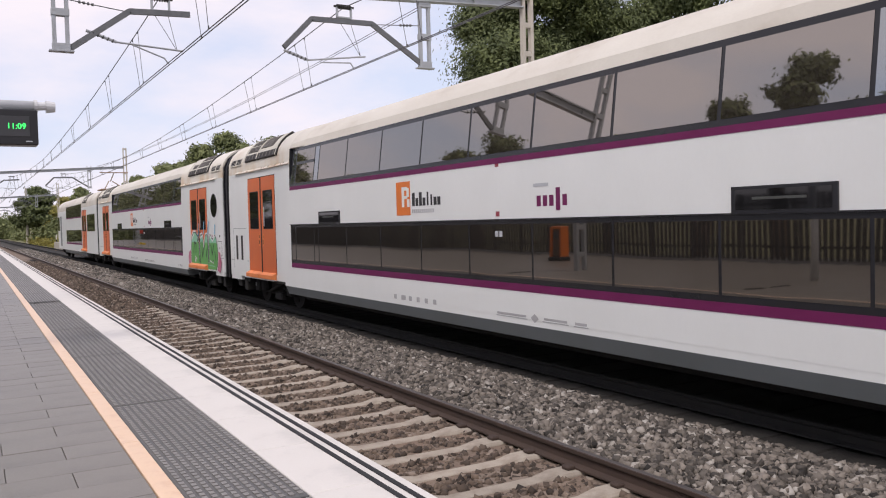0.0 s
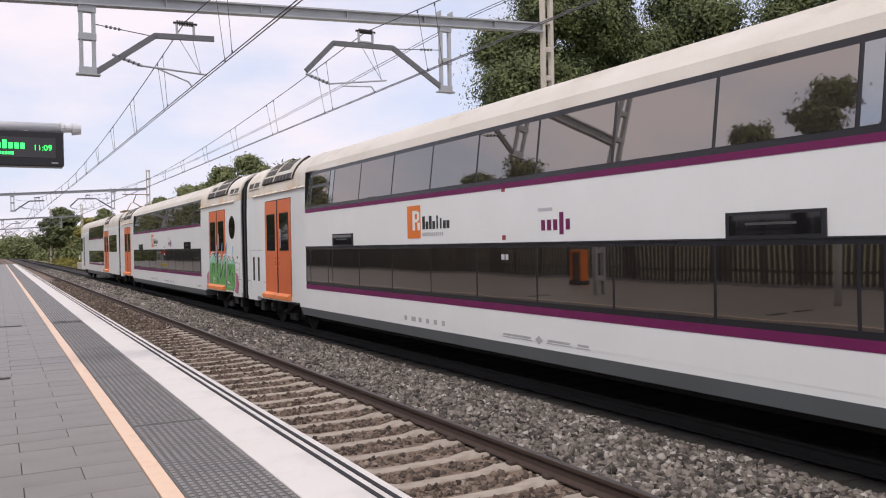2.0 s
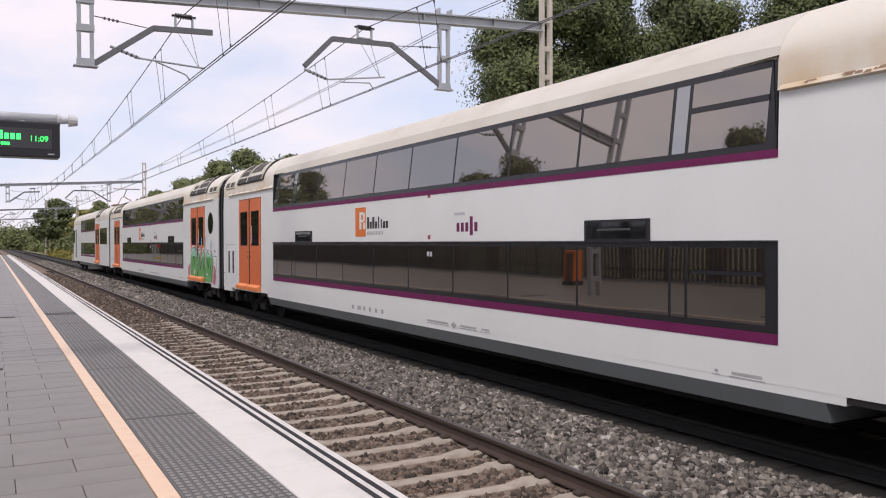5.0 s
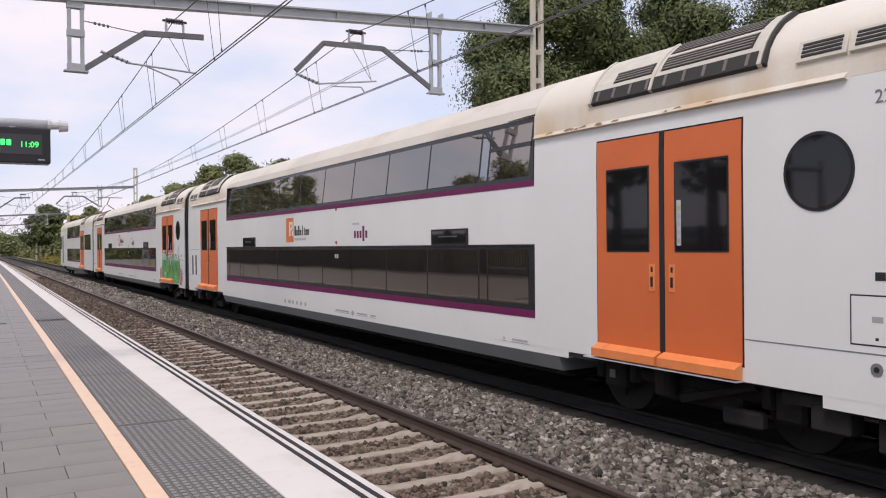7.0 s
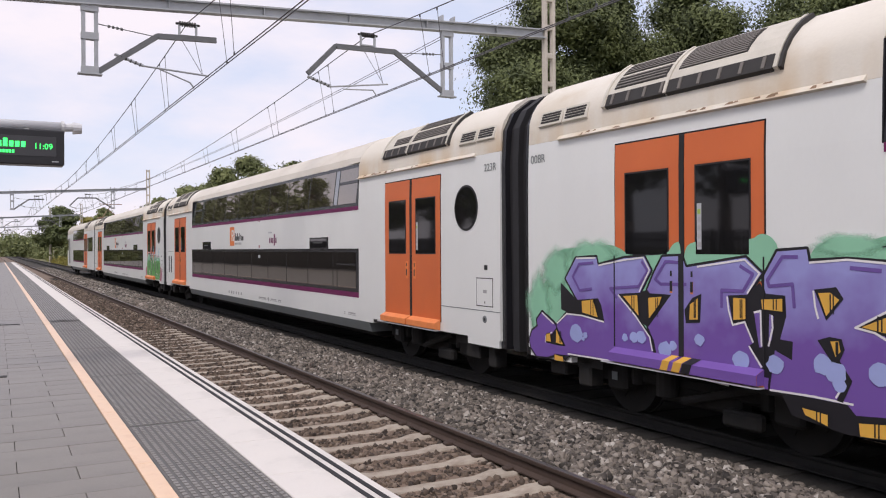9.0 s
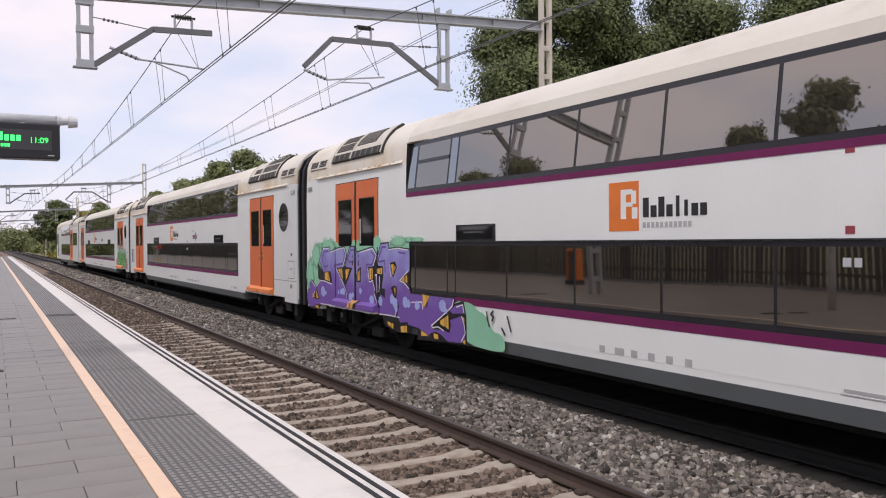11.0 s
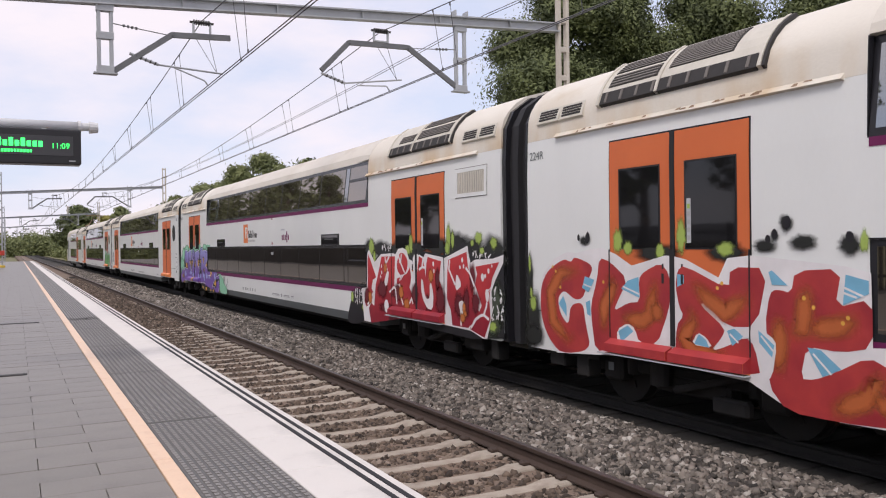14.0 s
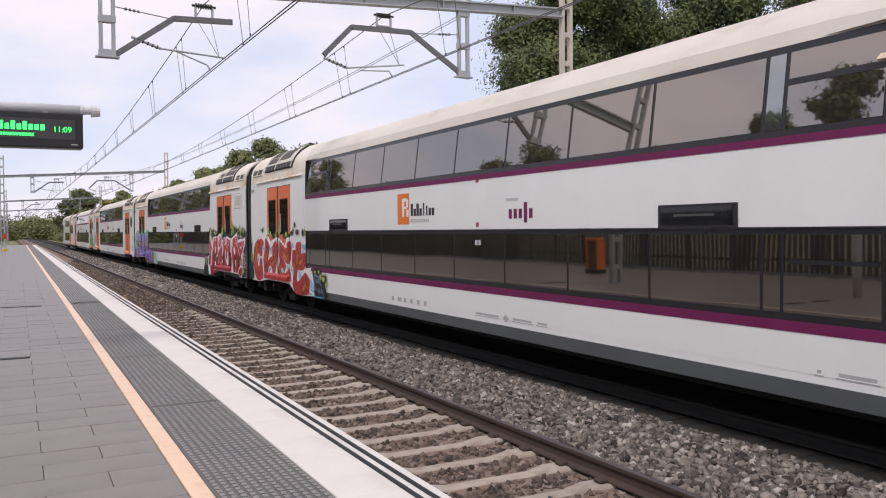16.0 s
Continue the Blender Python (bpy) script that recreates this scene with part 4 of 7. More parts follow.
def plate(m, u0, u1, z0, z1, out=0.004, thick=0.01, lean0=0.0, slot=0):
    """A thin plate on the coach side, from u0 to u1 back from the coach's front and z0 to z1 up; lean0 slants its rear end."""
    profile = MIDDLE if 5.3 < u0 and u1 < 21.2 else PROFILE
    zs = [z0] + [z for _, z in profile if z0 + 0.005 < z < z1 - 0.005] + [z1]
    vs, n = [], len(zs)
    for z in zs:
        x, end = -side_x(z, profile) - out, -u1 + lean0 * (z - z0) / (z1 - z0)
        vs += [(x, -u0, z), (x, end, z), (x + thick + out, end, z), (x + thick + out, -u0, z)]
    fs = [(4 * k + i, 4 * k + (i + 1) % 4, 4 * k + 4 + (i + 1) % 4, 4 * k + 4 + i) for k in range(n - 1) for i in range(4)]
    return m.add(vs, fs + [(0, 1, 2, 3), tuple(4 * n - 4 + i for i in (3, 2, 1, 0))], slot)


def over(m, z_from, u0, u1, out=0.0, profile=PROFILE):
    """The part of the coach's section above a height, as a solid length."""
    pts = [(side_x(z_from, profile) + out, z_from)] + [(x + out, z + out * 0.6) for x, z in profile if z > z_from + 0.01]
    ring = [(-x, z) for x, z in pts] + [(x, z) for x, z in pts[-2::-1]]
    return m.sweep(ring, -u1, -u0)


def blend(m, z_from, u0, u1):
    """Carries the full roof of a vestibule over into the narrower roof between them."""
    rows = []
    for profile, u in ((PROFILE, u0), (MIDDLE, u1)):
        pts = [(side_x(z_from, profile) + 0.003, z_from)] + [(x + 0.003, z + 0.002) for x, z in profile if z > z_from + 0.02]
        rows.append([(-x, -u, z) for x, z in pts] + [(x, -u, z) for x, z in pts[-2::-1]])
    n = len(rows[0])
    return m.add(rows[0] + rows[1], [(i, i + 1, n + i + 1, n + i) for i in range(n - 1)] + [tuple(range(n)), tuple(range(n, 2 * n)), (0, n, 2 * n - 1, n - 1)])


def slope_box(m, u0, u1, a0, a1, out, thick):
    """A slab on the roof's shoulder; a0 and a1 run from 0 at its foot to 1 at its top."""
    foot, head = Vector((-1.425, 0, 3.72)), Vector((-0.97, 0, 4.26))
    d = head - foot
    n = Vector((-d.z, 0, d.x)).normalized()
    vs, n_steps = [], max(1, round((a1 - a0) * 6))
    for k in range(n_steps + 1):
        a = a0 + (a1 - a0) * k / n_steps
        p = foot + d * a + n * (0.074 * (1 - (2 * a - 1) ** 2))
        for off, u in ((out, u0), (out, u1), (out - thick, u1), (out - thick, u0)):
            q = p + n * off
            vs.append((q.x, -u, q.z))
    fs = [(4 * k + i, 4 * k + (i + 1) % 4, 4 * k + 4 + (i + 1) % 4, 4 * k + 4 + i) for k in range(n_steps) for i in range(4)]
    return m.add(vs, fs + [(0, 1, 2, 3), tuple(4 * n_steps + i for i in (3, 2, 1, 0))])


def roof_unit(car, u0, u1, rear=False):
    """The raised ventilation unit on the roof's shoulder."""
    unit = part("roof_vent", slope_box(Mesh(), u0, u1, 0.0, 1.0, 0.035, 0.08), VENT, car, "raised grey roof ventilation unit")
    part("dark_slot", slope_box(Mesh(), u0 + 0.04, u1 - 0.04, -0.02, 0.19, 0.042, 0.05), GRILLE, unit)
    for i in range(9):
        u = u0 + 0.15 + i * (u1 - u0 - 0.3) / 8
        part("rib", slope_box(Mesh(), u - 0.02, u + 0.02, 0.0, 0.17, 0.05, 0.03), SLAT, unit)
    split = u0 + (u1 - u0) / 2.4
    if rear:
        fields = ((u0 + 0.35, split - 0.06, 0.28, 0.50, 4), (split + 0.08, u1 - 0.14, 0.28, 0.56, 5), (split + 0.08, u1 - 0.14, 0.64, 0.95, 5))
    else:
        fields = ((u0 + 0.12, split - 0.06, 0.28, 0.54, 4), (u0 + 0.12, split - 0.06, 0.60, 0.92, 5), (split + 0.10, u1 - 0.42, 0.36, 0.92, 12))
    for a, b, p, q, n in fields:
        g = part("grille", slope_box(Mesh(), a, b, p, q, 0.041, 0.02), GRILLE, unit, "dark louvred grille")
        for k in range(n):
            t = p + (k + 0.5) * (q - p) / n
            part("slat", slope_box(Mesh(), a + 0.02, b - 0.02, t - 0.014, t + 0.014, 0.048, 0.012), SLAT, g)
    for u in (u0, split, u1):
        part("edge_bar", slope_box(Mesh(), u - 0.022, u + 0.022, -0.02, 1.0, 0.052, 0.05), VENT, unit)
    part("end_seal", slope_box(Mesh(), u1 + 0.03, u1 + 0.07, -0.02, 1.0, 0.045, 0.05), GRILLE, unit, "dark rubber seal")
    return unit


def louvre(car, u0, u1):
    f = part("louvre", slope_box(Mesh(), u0 - 0.05, u1 + 0.05, -0.08, 0.19, 0.014, 0.05), VENT, car, "pale framed louvre")
    for k in range(4):
        s = -0.035 + k * 0.050
        part("slot", slope_box(Mesh(), u0, u1, s, s + 0.028, 0.022, 0.02), GRILLE, f)


def door(car, u0):
    """A two-leaf sliding door with windows, handles and folding step."""
    d = part("door", plate(Mesh(), u0 - 0.02, u0 + 2.16, 0.83, 3.27, 0.002, 0.02), BAND, car, "orange two-leaf sliding door with dark windows")
    for k, (a, b, w0, w1) in enumerate(((0.0, 1.03, 0.19, 0.86), (1.11, 2.14, 1.28, 1.97))):
        leaf = part("leaf", plate(Mesh(), u0 + a, u0 + b, 0.85, 3.25, 0.010, 0.02), ORANGE, d)
        part("window_seal", plate(Mesh(), u0 + w0 - 0.02, u0 + w1 + 0.02, 1.95, 2.91, 0.014, 0.01), RUBBER, d)
        part("window", plate(Mesh(), u0 + w0, u0 + w1, 1.97, 2.89, 0.018, 0.01), DOORGLASS, d, "dark door window")
        hu = u0 + (0.92 if k == 0 else 1.22)
        part("handle", plate(plate(Mesh(), hu - 0.045, hu + 0.045, 1.52, 1.82, 0.017, 0.01), hu - 0.02, hu + 0.02, 1.55, 1.68, 0.02, 0.004), STEP, d)
        part("handle_slot", plate(plate(Mesh(), hu - 0.018, hu + 0.018, 1.57, 1.68, 0.024, 0.004), hu - 0.014, hu + 0.014, 1.73, 1.79, 0.021, 0.004), INK, d)
    part("centre_seal", plate(Mesh(), u0 + 1.035, u0 + 1.105, 0.85, 3.25, 0.016, 0.02), RUBBER, d)
    st = plate(Mesh(), u0 + 1.30, u0 + 1.36, 2.02, 2.50, 0.022, 0.003)
    part("sticker", st, PALE, d, "narrow white sticker")
    for k in range(5):
        part("sticker_mark", plate(Mesh(), u0 + 1.31, u0 + 1.35, 2.05 + k * 0.085, 2.10 + k * 0.085, 0.0245, 0.002), GREYINK if k < 4 else SPRAY["lime"], d)
    step = Mesh()
    for a, b in ((0.0, 1.05), (1.09, 2.14)):
        vs = [(-SIDE - 0.012, z, w) for z in (-(u0 + a), -(u0 + b)) for w in (0.87, 0.70)] + [(-SIDE - 0.12, z, w) for z in (-(u0 + a), -(u0 + b)) for w in (0.815, 0.72)]
        step.add(vs, [(0, 2, 6, 4), (4, 6, 7, 5), (1, 5, 7, 3), (0, 4, 5, 1), (2, 3, 7, 6), (0, 1, 3, 2)])
    part("step", step, STEP, car, "folding orange step below the door")
    part("step_edge", Mesh().box((-SIDE - 0.05, -(u0 + 1.0), 0.695), (0.13, 2.3, 0.015)), PALE, car)
    return d


def bogie(car, u):
    """A dark four-wheel bogie."""
    b = part("bogie", Mesh().box((-1.0, -u, 0.50), (0.20, 3.1, 0.16), 0.03).box((1.0, -u, 0.50), (0.20, 3.1, 0.16), 0.03)
             .box((0, -u, 0.52), (2.0, 0.55, 0.22), 0.03).box((-1.0, -u, 0.38), (0.22, 1.2, 0.22), 0.04), UNDER, car, "sooty steel bogie")
    for s in (-1.25, 1.25):
        part("axle_box", Mesh().box((-1.08, -u + s, 0.46), (0.22, 0.36, 0.34), 0.04), UNDER, b)
        for q in (-0.30, 0.30):
            part("spring", Mesh().tube((-1.08, -u + s + q, 0.40), (-1.08, -u + s + q, 0.66), 0.085, 10), UNDER, b)
    part("damper", Mesh().tube((-1.2, -u - 0.9, 0.62), (-1.2, -u + 0.1, 0.34), 0.05, 8), UNDER, b)
    part("air_spring", Mesh().tube((-1.2, -u + 0.35, 0.70), (-1.2, -u + 0.35, 0.36), 0.13, 12), UNDER, b)
    part("brake_unit", Mesh().box((-1.22, -u - 0.75, 0.28), (0.12, 0.5, 0.18), 0.03), UNDER, b)
    part("number_plate", Mesh().box((-1.205, -u + 1.25, 0.47), (0.008, 0.10, 0.10)), SKIRT, b)
    for s in (-1.25, 1.25):
        w = Mesh()
        for x in (-0.86, 0.86):
            w.tube((x - 0.065, 0, 0), (x + 0.065, 0, 0), 0.455, 28).tube((x * 0.92 - 0.012, 0, 0), (x * 0.92 + 0.012, 0, 0), 0.485, 28)
            w.tube((x - 0.09, 0, 0), (x + 0.09, 0, 0), 0.13, 12)
            for k in range(4):
                w.box((x * 1.08, 0.26 * math.cos(k * 1.5708), 0.26 * math.sin(k * 1.5708)), (0.03, 0.09, 0.09))
        w.tube((-0.8, 0, 0), (0.8, 0, 0), 0.085, 12)
        WHEELS.append((part("wheelset", w, UNDER, b, at=pose(0, -u + s, 0.455)), -u + s))


WHEELS = []
L = 26.5
PANES = [5.74, 6.87, 7.13, 8.60, 10.15, 11.68, 13.18, 14.76, 16.33, 17.90, 19.50, 19.74, 20.78]


def coach(label, late=0.0):
    """A double-deck trailer coach; its origin is the middle of the gap before it, at rail height; late moves the windowed middle back."""
    car = thing("train_coach", label, "train coach", "coaches of the train")
    body = Mesh()
    ring = [(-1.435, 3.45), (-1.45, 2.95), (-1.45, 0.69), (1.45, 0.69), (1.45, 2.95), (1.435, 3.45)]
    body.sweep(ring, -(L - 0.36), -20.90 - late).sweep(ring, -5.38 - late, -0.36)
    body.sweep([(-1.45, 2.90), (-1.45, 0.69), (1.45, 0.69), (1.45, 2.90)], -20.90 - late, -5.38 - late)
    body.box((0, -L / 2, 0.66), (2.896, L - 9.8, 0.10)).box((0, -0.85, 0.64), (2.896, 0.90, 0.12)).box((0, -(L - 0.85), 0.64), (2.896, 0.90, 0.12))
    part("body", body, WHITE, car, "white painted body side")
    roof = Mesh()
    over(roof, 3.77, 5.38 + late, 20.88 + late, profile=MIDDLE)
    blend(roof, 3.79, 5.38 + late, 6.1 + late)
    blend(roof, 3.79, 20.88 + late, 20.1 + late)
    part("roof", roof, CREAM, car, "cream weathered roof", smooth=True).data.set_sharp_from_angle(angle=radians(19))
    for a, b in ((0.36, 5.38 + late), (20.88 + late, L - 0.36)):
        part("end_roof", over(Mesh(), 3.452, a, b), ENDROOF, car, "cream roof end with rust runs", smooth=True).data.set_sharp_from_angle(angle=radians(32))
    for u in (5.386 + late, 20.874 + late):
        part("window_reveal", Mesh().sweep([(-1.449, 2.905), (-1.436, 3.45), (-1.418, 3.775), (-1.33, 3.775), (-1.44, 2.905)], -u - 0.006, -u + 0.006), BAND, car, "black reveal beside the upper windows")
    for a, b in ((1.05, 5.36), (20.92, 25.45)):
        g = Mesh()
        g.add([(-1.432, -a, 3.50), (-1.432, -b, 3.50), (-1.485, -a, 3.445), (-1.485, -b, 3.445), (-1.432, -a, 3.43), (-1.432, -b, 3.43)],
              [(0, 1, 3, 2), (2, 3, 5, 4), (0, 4, 5, 1), (0, 2, 4), (1, 5, 3)])
        rim_ob = part("gutter", g, ENDROOF, car, "cream gutter rim")
        chips = random.Random(int(a * 10))
        for _ in range(16):
            u, w, z = chips.uniform(a + 0.1, b - 0.3), chips.uniform(0.03, 0.16), chips.uniform(0.0, 0.5)
            mid = lambda f: (-1.432 - 0.053 * f - 0.002, 3.50 - 0.055 * f + 0.002)
            lo, hi = mid(min(1.0, z + chips.uniform(0.3, 0.6))), mid(z)
            part("rust_chip", Mesh().add([(lo[0], -u, lo[1]), (lo[0], -u - w, lo[1]), (hi[0], -u - w * 0.8, hi[1]), (hi[0], -u - w * chips.uniform(0.1, 0.4), hi[1])], [(0, 1, 2, 3)]), FLAKE, rim_ob, "flaked rusty paint")
    shell = Mesh().sweep([(-1.446, 2.895), (-1.332, 3.78), (1.332, 3.78), (1.446, 2.895)], -20.88, -5.38)
    part("upper_wall", shell, BAND, car)
    # upper deck windows
    up = part("upper_window_band", plate(Mesh(), 5.40, 20.88, 2.905, 3.775, 0.004, 0.03, lean0=0.12), BAND, car, "continuous dark upper window band")
    for a, b in zip(PANES, PANES[1:]):
        slim = b - a < 0.3
        part("pane", plate(Mesh(), a + 0.025, b - 0.025, 2.975, 3.70, 0.009, 0.01), CLEAR if slim else GLASS, up, "narrow clear pane" if slim else "")
    part("end_pane", plate(Mesh(), 5.46, 5.70, 2.975, 3.70, 0.009, 0.01), CLEAR, up)
    for a, b in ((5.74, 6.87), (19.74, 20.78)):
        part("opening_frame", plate(Mesh(), a + 0.02, b - 0.02, 3.385, 3.445, 0.016, 0.01), BAND, up, "transom of the opening window")
    part("upper_stripe", plate(Mesh(), 5.40, 20.90, 2.825, 2.905, 0.005, 0.01), PURPLE, car, "purple stripe")
    # lower deck windows
    low = part("lower_window_band", plate(Mesh(), 5.40, 20.90, 1.165, 2.035, 0.004, 0.03), BAND, car, "continuous dark lower window band")
    for a, b in zip(PANES, PANES[1:]):
        part("pane", plate(Mesh(), a + 0.02, b - 0.02, 1.235, 1.975, 0.008, 0.01), LOWGLASS, low)
    part("end_pane", plate(Mesh(), 5.47, 5.71, 1.235, 1.975, 0.008, 0.01), LOWGLASS, low)
    part("opening_frame", plate(Mesh(), 19.80, 20.74, 1.70, 1.74, 0.013, 0.01), BAND, low)
    part("drip_rail", Mesh().box((-1.462, -13.15, 2.042), (0.03, 15.5, 0.012)), BAND, low)
    part("lower_stripe", plate(Mesh(), 5.40, 20.90, 1.062, 1.165, 0.005, 0.01), PURPLE, car, "purple stripe")
    # grey skirt
    sk = Mesh().sweep([(-1.452, 0.61), (-1.38, 0.42), (1.38, 0.42), (1.452, 0.61)], -21.4, -4.95)
    part("skirt", sk, SKIRT, car, "grey painted skirt")
    part("underframe", Mesh().box((0, -L / 2, 0.42), (2.3, 15.8, 0.26), 0.05).box((-1.2, -1.2, 0.60), (0.3, 1.2, 0.12)).box((-1.2, -(L - 1.2), 0.60), (0.3, 1.2, 0.12))
         .box((-1.30, -21.75, 0.655), (0.28, 1.1, 0.05)).box((-1.30, -4.6, 0.655), (0.28, 1.1, 0.05)).box((0, -3.1, 0.72), (2.7, 4.2, 0.14)).box((0, -23.4, 0.72), (2.7, 4.2, 0.14)), UNDER, car)
    # small equipment slung under the floor
    for u0, w, h in ((0.9, 0.35, 0.22), (1.45, 0.25, 0.30), (25.2, 0.4, 0.26), (25.75, 0.2, 0.34)):
        part("equipment_box", Mesh().box((-1.25, -u0, 0.60 - h / 2), (0.22, w, h), 0.02), UNDER, car)
    part("gangway", Mesh().sweep([(-1.30, 0.62), (-1.34, 3.2), (-1.30, 3.75), (-1.16, 4.0), (-0.9, 4.16), (0, 4.26), (0.9, 4.16), (1.16, 4.0), (1.30, 3.75), (1.34, 3.2), (1.30, 0.62)], -0.40, 0.40),
         RUBBER, car, "black rubber gangway between the coaches")
    for u in (-0.33, 0.0, 0.33):
        part("gangway_fold", Mesh().sweep([(-1.41, 0.58), (-1.42, 3.25), (-1.39, 3.74), (-1.26, 4.0), (-0.95, 4.22), (0, 4.34), (0.95, 4.22), (1.26, 4.0), (1.39, 3.74), (1.42, 3.25), (1.41, 0.58)], u - 0.07, u + 0.07),
             RUBBER if u == 0.0 else BAND, car)
    part("coupler", Mesh().box((0, 0, 0.55), (0.5, 0.9, 0.3), 0.04).tube((-1.0, -0.3, 0.55), (-1.0, 0.3, 0.45), 0.04, 8).tube((-0.8, -0.3, 0.5), (-0.8, 0.3, 0.4), 0.03, 8), UNDER, car)
    for u in (2.17, L - 4.31):
        door(car, u)
    roof_unit(car, 1.95, 4.45)
    roof_unit(car, 22.05, 24.55, True)
    for u in (0.66, 1.18, 25.0, 25.53):
        louvre(car, u, u + 0.40)
    for u, w in ((18.06, 1.14), (7.18, 1.12)):
        bx = part("destination_display", plate(Mesh(), u, u + w, 2.045, 2.30, 0.022, 0.03), BAND, car, "small black destination display")
        part("display_glass", plate(Mesh(), u + 0.05, u + w - 0.05, 2.075, 2.27, 0.026, 0.008), DOORGLASS, bx)
        part("display_line", plate(Mesh(), u + 0.25, u + w - 0.3, 2.17, 2.195, 0.0285, 0.003), DIM, bx)
    # operator's mark: an orange square and dark bars
    lg = part("logo", plate(Mesh(), 10.81, 11.32, 2.15, 2.72, 0.004, 0.005), LOGO_ORANGE, car, "orange square mark with white strokes")
    part("logo_stroke", plate(plate(plate(plate(plate(Mesh(), 11.02, 11.11, 2.29, 2.63, 0.0065, 0.002), 11.11, 11.22, 2.57, 2.63, 0.0066, 0.002), 11.11, 11.22, 2.43, 2.48, 0.0067, 0.002), 11.20, 11.28, 2.46, 2.61, 0.0068, 0.002),
                              11.21, 11.30, 2.29, 2.42, 0.0069, 0.002), WHITE, lg, "white strokes")
    for k in range(8):
        a, thin = 11.39 + k * 0.122, 0.05 if k in (4, 5) else 0.092
        part("logo_bar", plate(Mesh(), a + (0.092 - thin) / 2, a + (0.092 + thin) / 2, 2.30, 2.47 + (0.05 if k in (0, 2, 4) else 0.0) - (0.0 if k in (0, 2, 4, 5) else 0.04), 0.004, 0.004), INK, lg)
    for k in range(11):
        part("logo_bar", plate(Mesh(), 11.385 + k * 0.069, 11.43 + k * 0.069, 2.185, 2.245, 0.004, 0.004), GREYINK, lg)
    rf = part("operator_mark", plate(Mesh(), 14.80, 15.12, 2.46, 2.50, 0.004, 0.004), PALE, car, "small purple mark on the body side")
    for k in range(5):
        a = 14.87 + k * 0.135
        part("mark_bar", plate(Mesh(), a, a + 0.085, 2.20 - (0.06 if k == 3 else 0), 2.34 + (0.09 if k == 3 else 0), 0.004, 0.004), PURPLE, rf)
    for u, z in ((13.90, 2.78), (13.90, 2.085), (25.70, 1.72)):
        part("small_mark", plate(Mesh(), u, u + 0.09, z, z + 0.07, 0.004, 0.003), REDMARK if u < 20 else INK, car)
    part("window_sticker", plate(plate(Mesh(), 13.88, 13.96, 1.80, 1.88, 0.011, 0.002), 13.99, 14.06, 1.80, 1.88, 0.011, 0.002), PALE, low)
    for k in range(6):
        part("data_mark", plate(Mesh(), 10.62 + k * 0.28, 10.72 + k * 0.28 + (0.06 if k == 1 else 0), 0.70, 0.78, 0.004, 0.003), GREYINK, car)
    for a, b in ((13.85, 14.60), (14.94, 15.48), (15.58, 15.86), (20.1, 20.2), (20.32, 20.75)):
        part("data_mark", plate(plate(Mesh(), a, b, 0.69, 0.70, 0.004, 0.003), a + 0.03, b - 0.03, 0.715, 0.745, 0.004, 0.003), GREYINK, car)
    part("data_diamond", Mesh().add([(-1.454, -14.68, 0.72), (-1.454, -14.77, 0.66), (-1.454, -14.86, 0.72), (-1.454, -14.77, 0.78)], [(0, 1, 2, 3)]), GREYINK, car)
    # inspection hatch and panel lines by the end
    part("hatch", plate(Mesh(), 25.47, 25.94, 1.17, 1.60, 0.002, 0.004), INK, car)
    part("hatch_cover", plate(Mesh(), 25.484, 25.926, 1.184, 1.586, 0.0045, 0.004), WHITE, car)
    part("hatch_mark", plate(Mesh(), 25.67, 25.77, 1.37, 1.42, 0.006, 0.002), GREYINK, car)
    part("hatch_lock", plate(Mesh(), 25.70, 25.73, 1.22, 1.245, 0.006, 0.002), INK, car)
    part("socket", Mesh().tube((-1.45, -25.71, 0.98), (-1.458, -25.71, 0.98), 0.055, 14), SKIRT, car)
    part("socket_eye", Mesh().tube((-1.458, -25.71, 0.98), (-1.461, -25.71, 0.98), 0.025, 12), INK, car)
    part("panel_line", plate(plate(Mesh(), 24.36, 26.13, 1.100, 1.112, 0.0025, 0.004), 0.37, 2.1, 1.100, 1.112, 0.0025, 0.004), SKIRT, car, "grey joint between the body panels")
    return car


def round_window(car):
    part("round_window", Mesh().tube((-1.44, -25.17, 2.67), (-1.458, -25.17, 2.67), 0.355, 36), RUBBER, car, "round black window")
    part("round_pane", Mesh().tube((-1.45, -25.17, 2.67), (-1.462, -25.17, 2.67), 0.325, 36), DOORGLASS, car)


def side_vent(car):
    f = part("side_vent", plate(Mesh(), 24.73, 25.75, 2.78, 3.26, 0.004, 0.02), SLAT, car, "cream louvred side vent")
    part("vent_frame", plate(plate(plate(plate(Mesh(), 24.74, 25.74, 2.79, 2.85, 0.012, 0.02), 24.74, 25.74, 3.19, 3.25, 0.012, 0.02), 24.74, 24.81, 2.85, 3.19, 0.012, 0.02), 25.67, 25.74, 2.85, 3.19, 0.012, 0.02), WHITE, f, "white frame")
    for k in range(15):
        part("slat", plate(Mesh(), 24.825 + k * 0.0565, 24.863 + k * 0.0565, 2.85, 3.19, 0.010, 0.01), VENT, f)


def front_panel(car):
    part("vent_panel", plate(Mesh(), 0.72, 1.92, 0.88, 1.97, 0.003, 0.004), WHITE, car)
    part("panel_line", plate(plate(Mesh(), 0.71, 1.93, 1.965, 1.975, 0.004, 0.004), 0.71, 0.72, 0.88, 1.97, 0.004, 0.004), SKIRT, car)
    for u in (0.95, 1.42):
        part("slot", plate(Mesh(), u, u + 0.16, 1.12, 1.78, 0.008, 0.004), GRILLE, car)


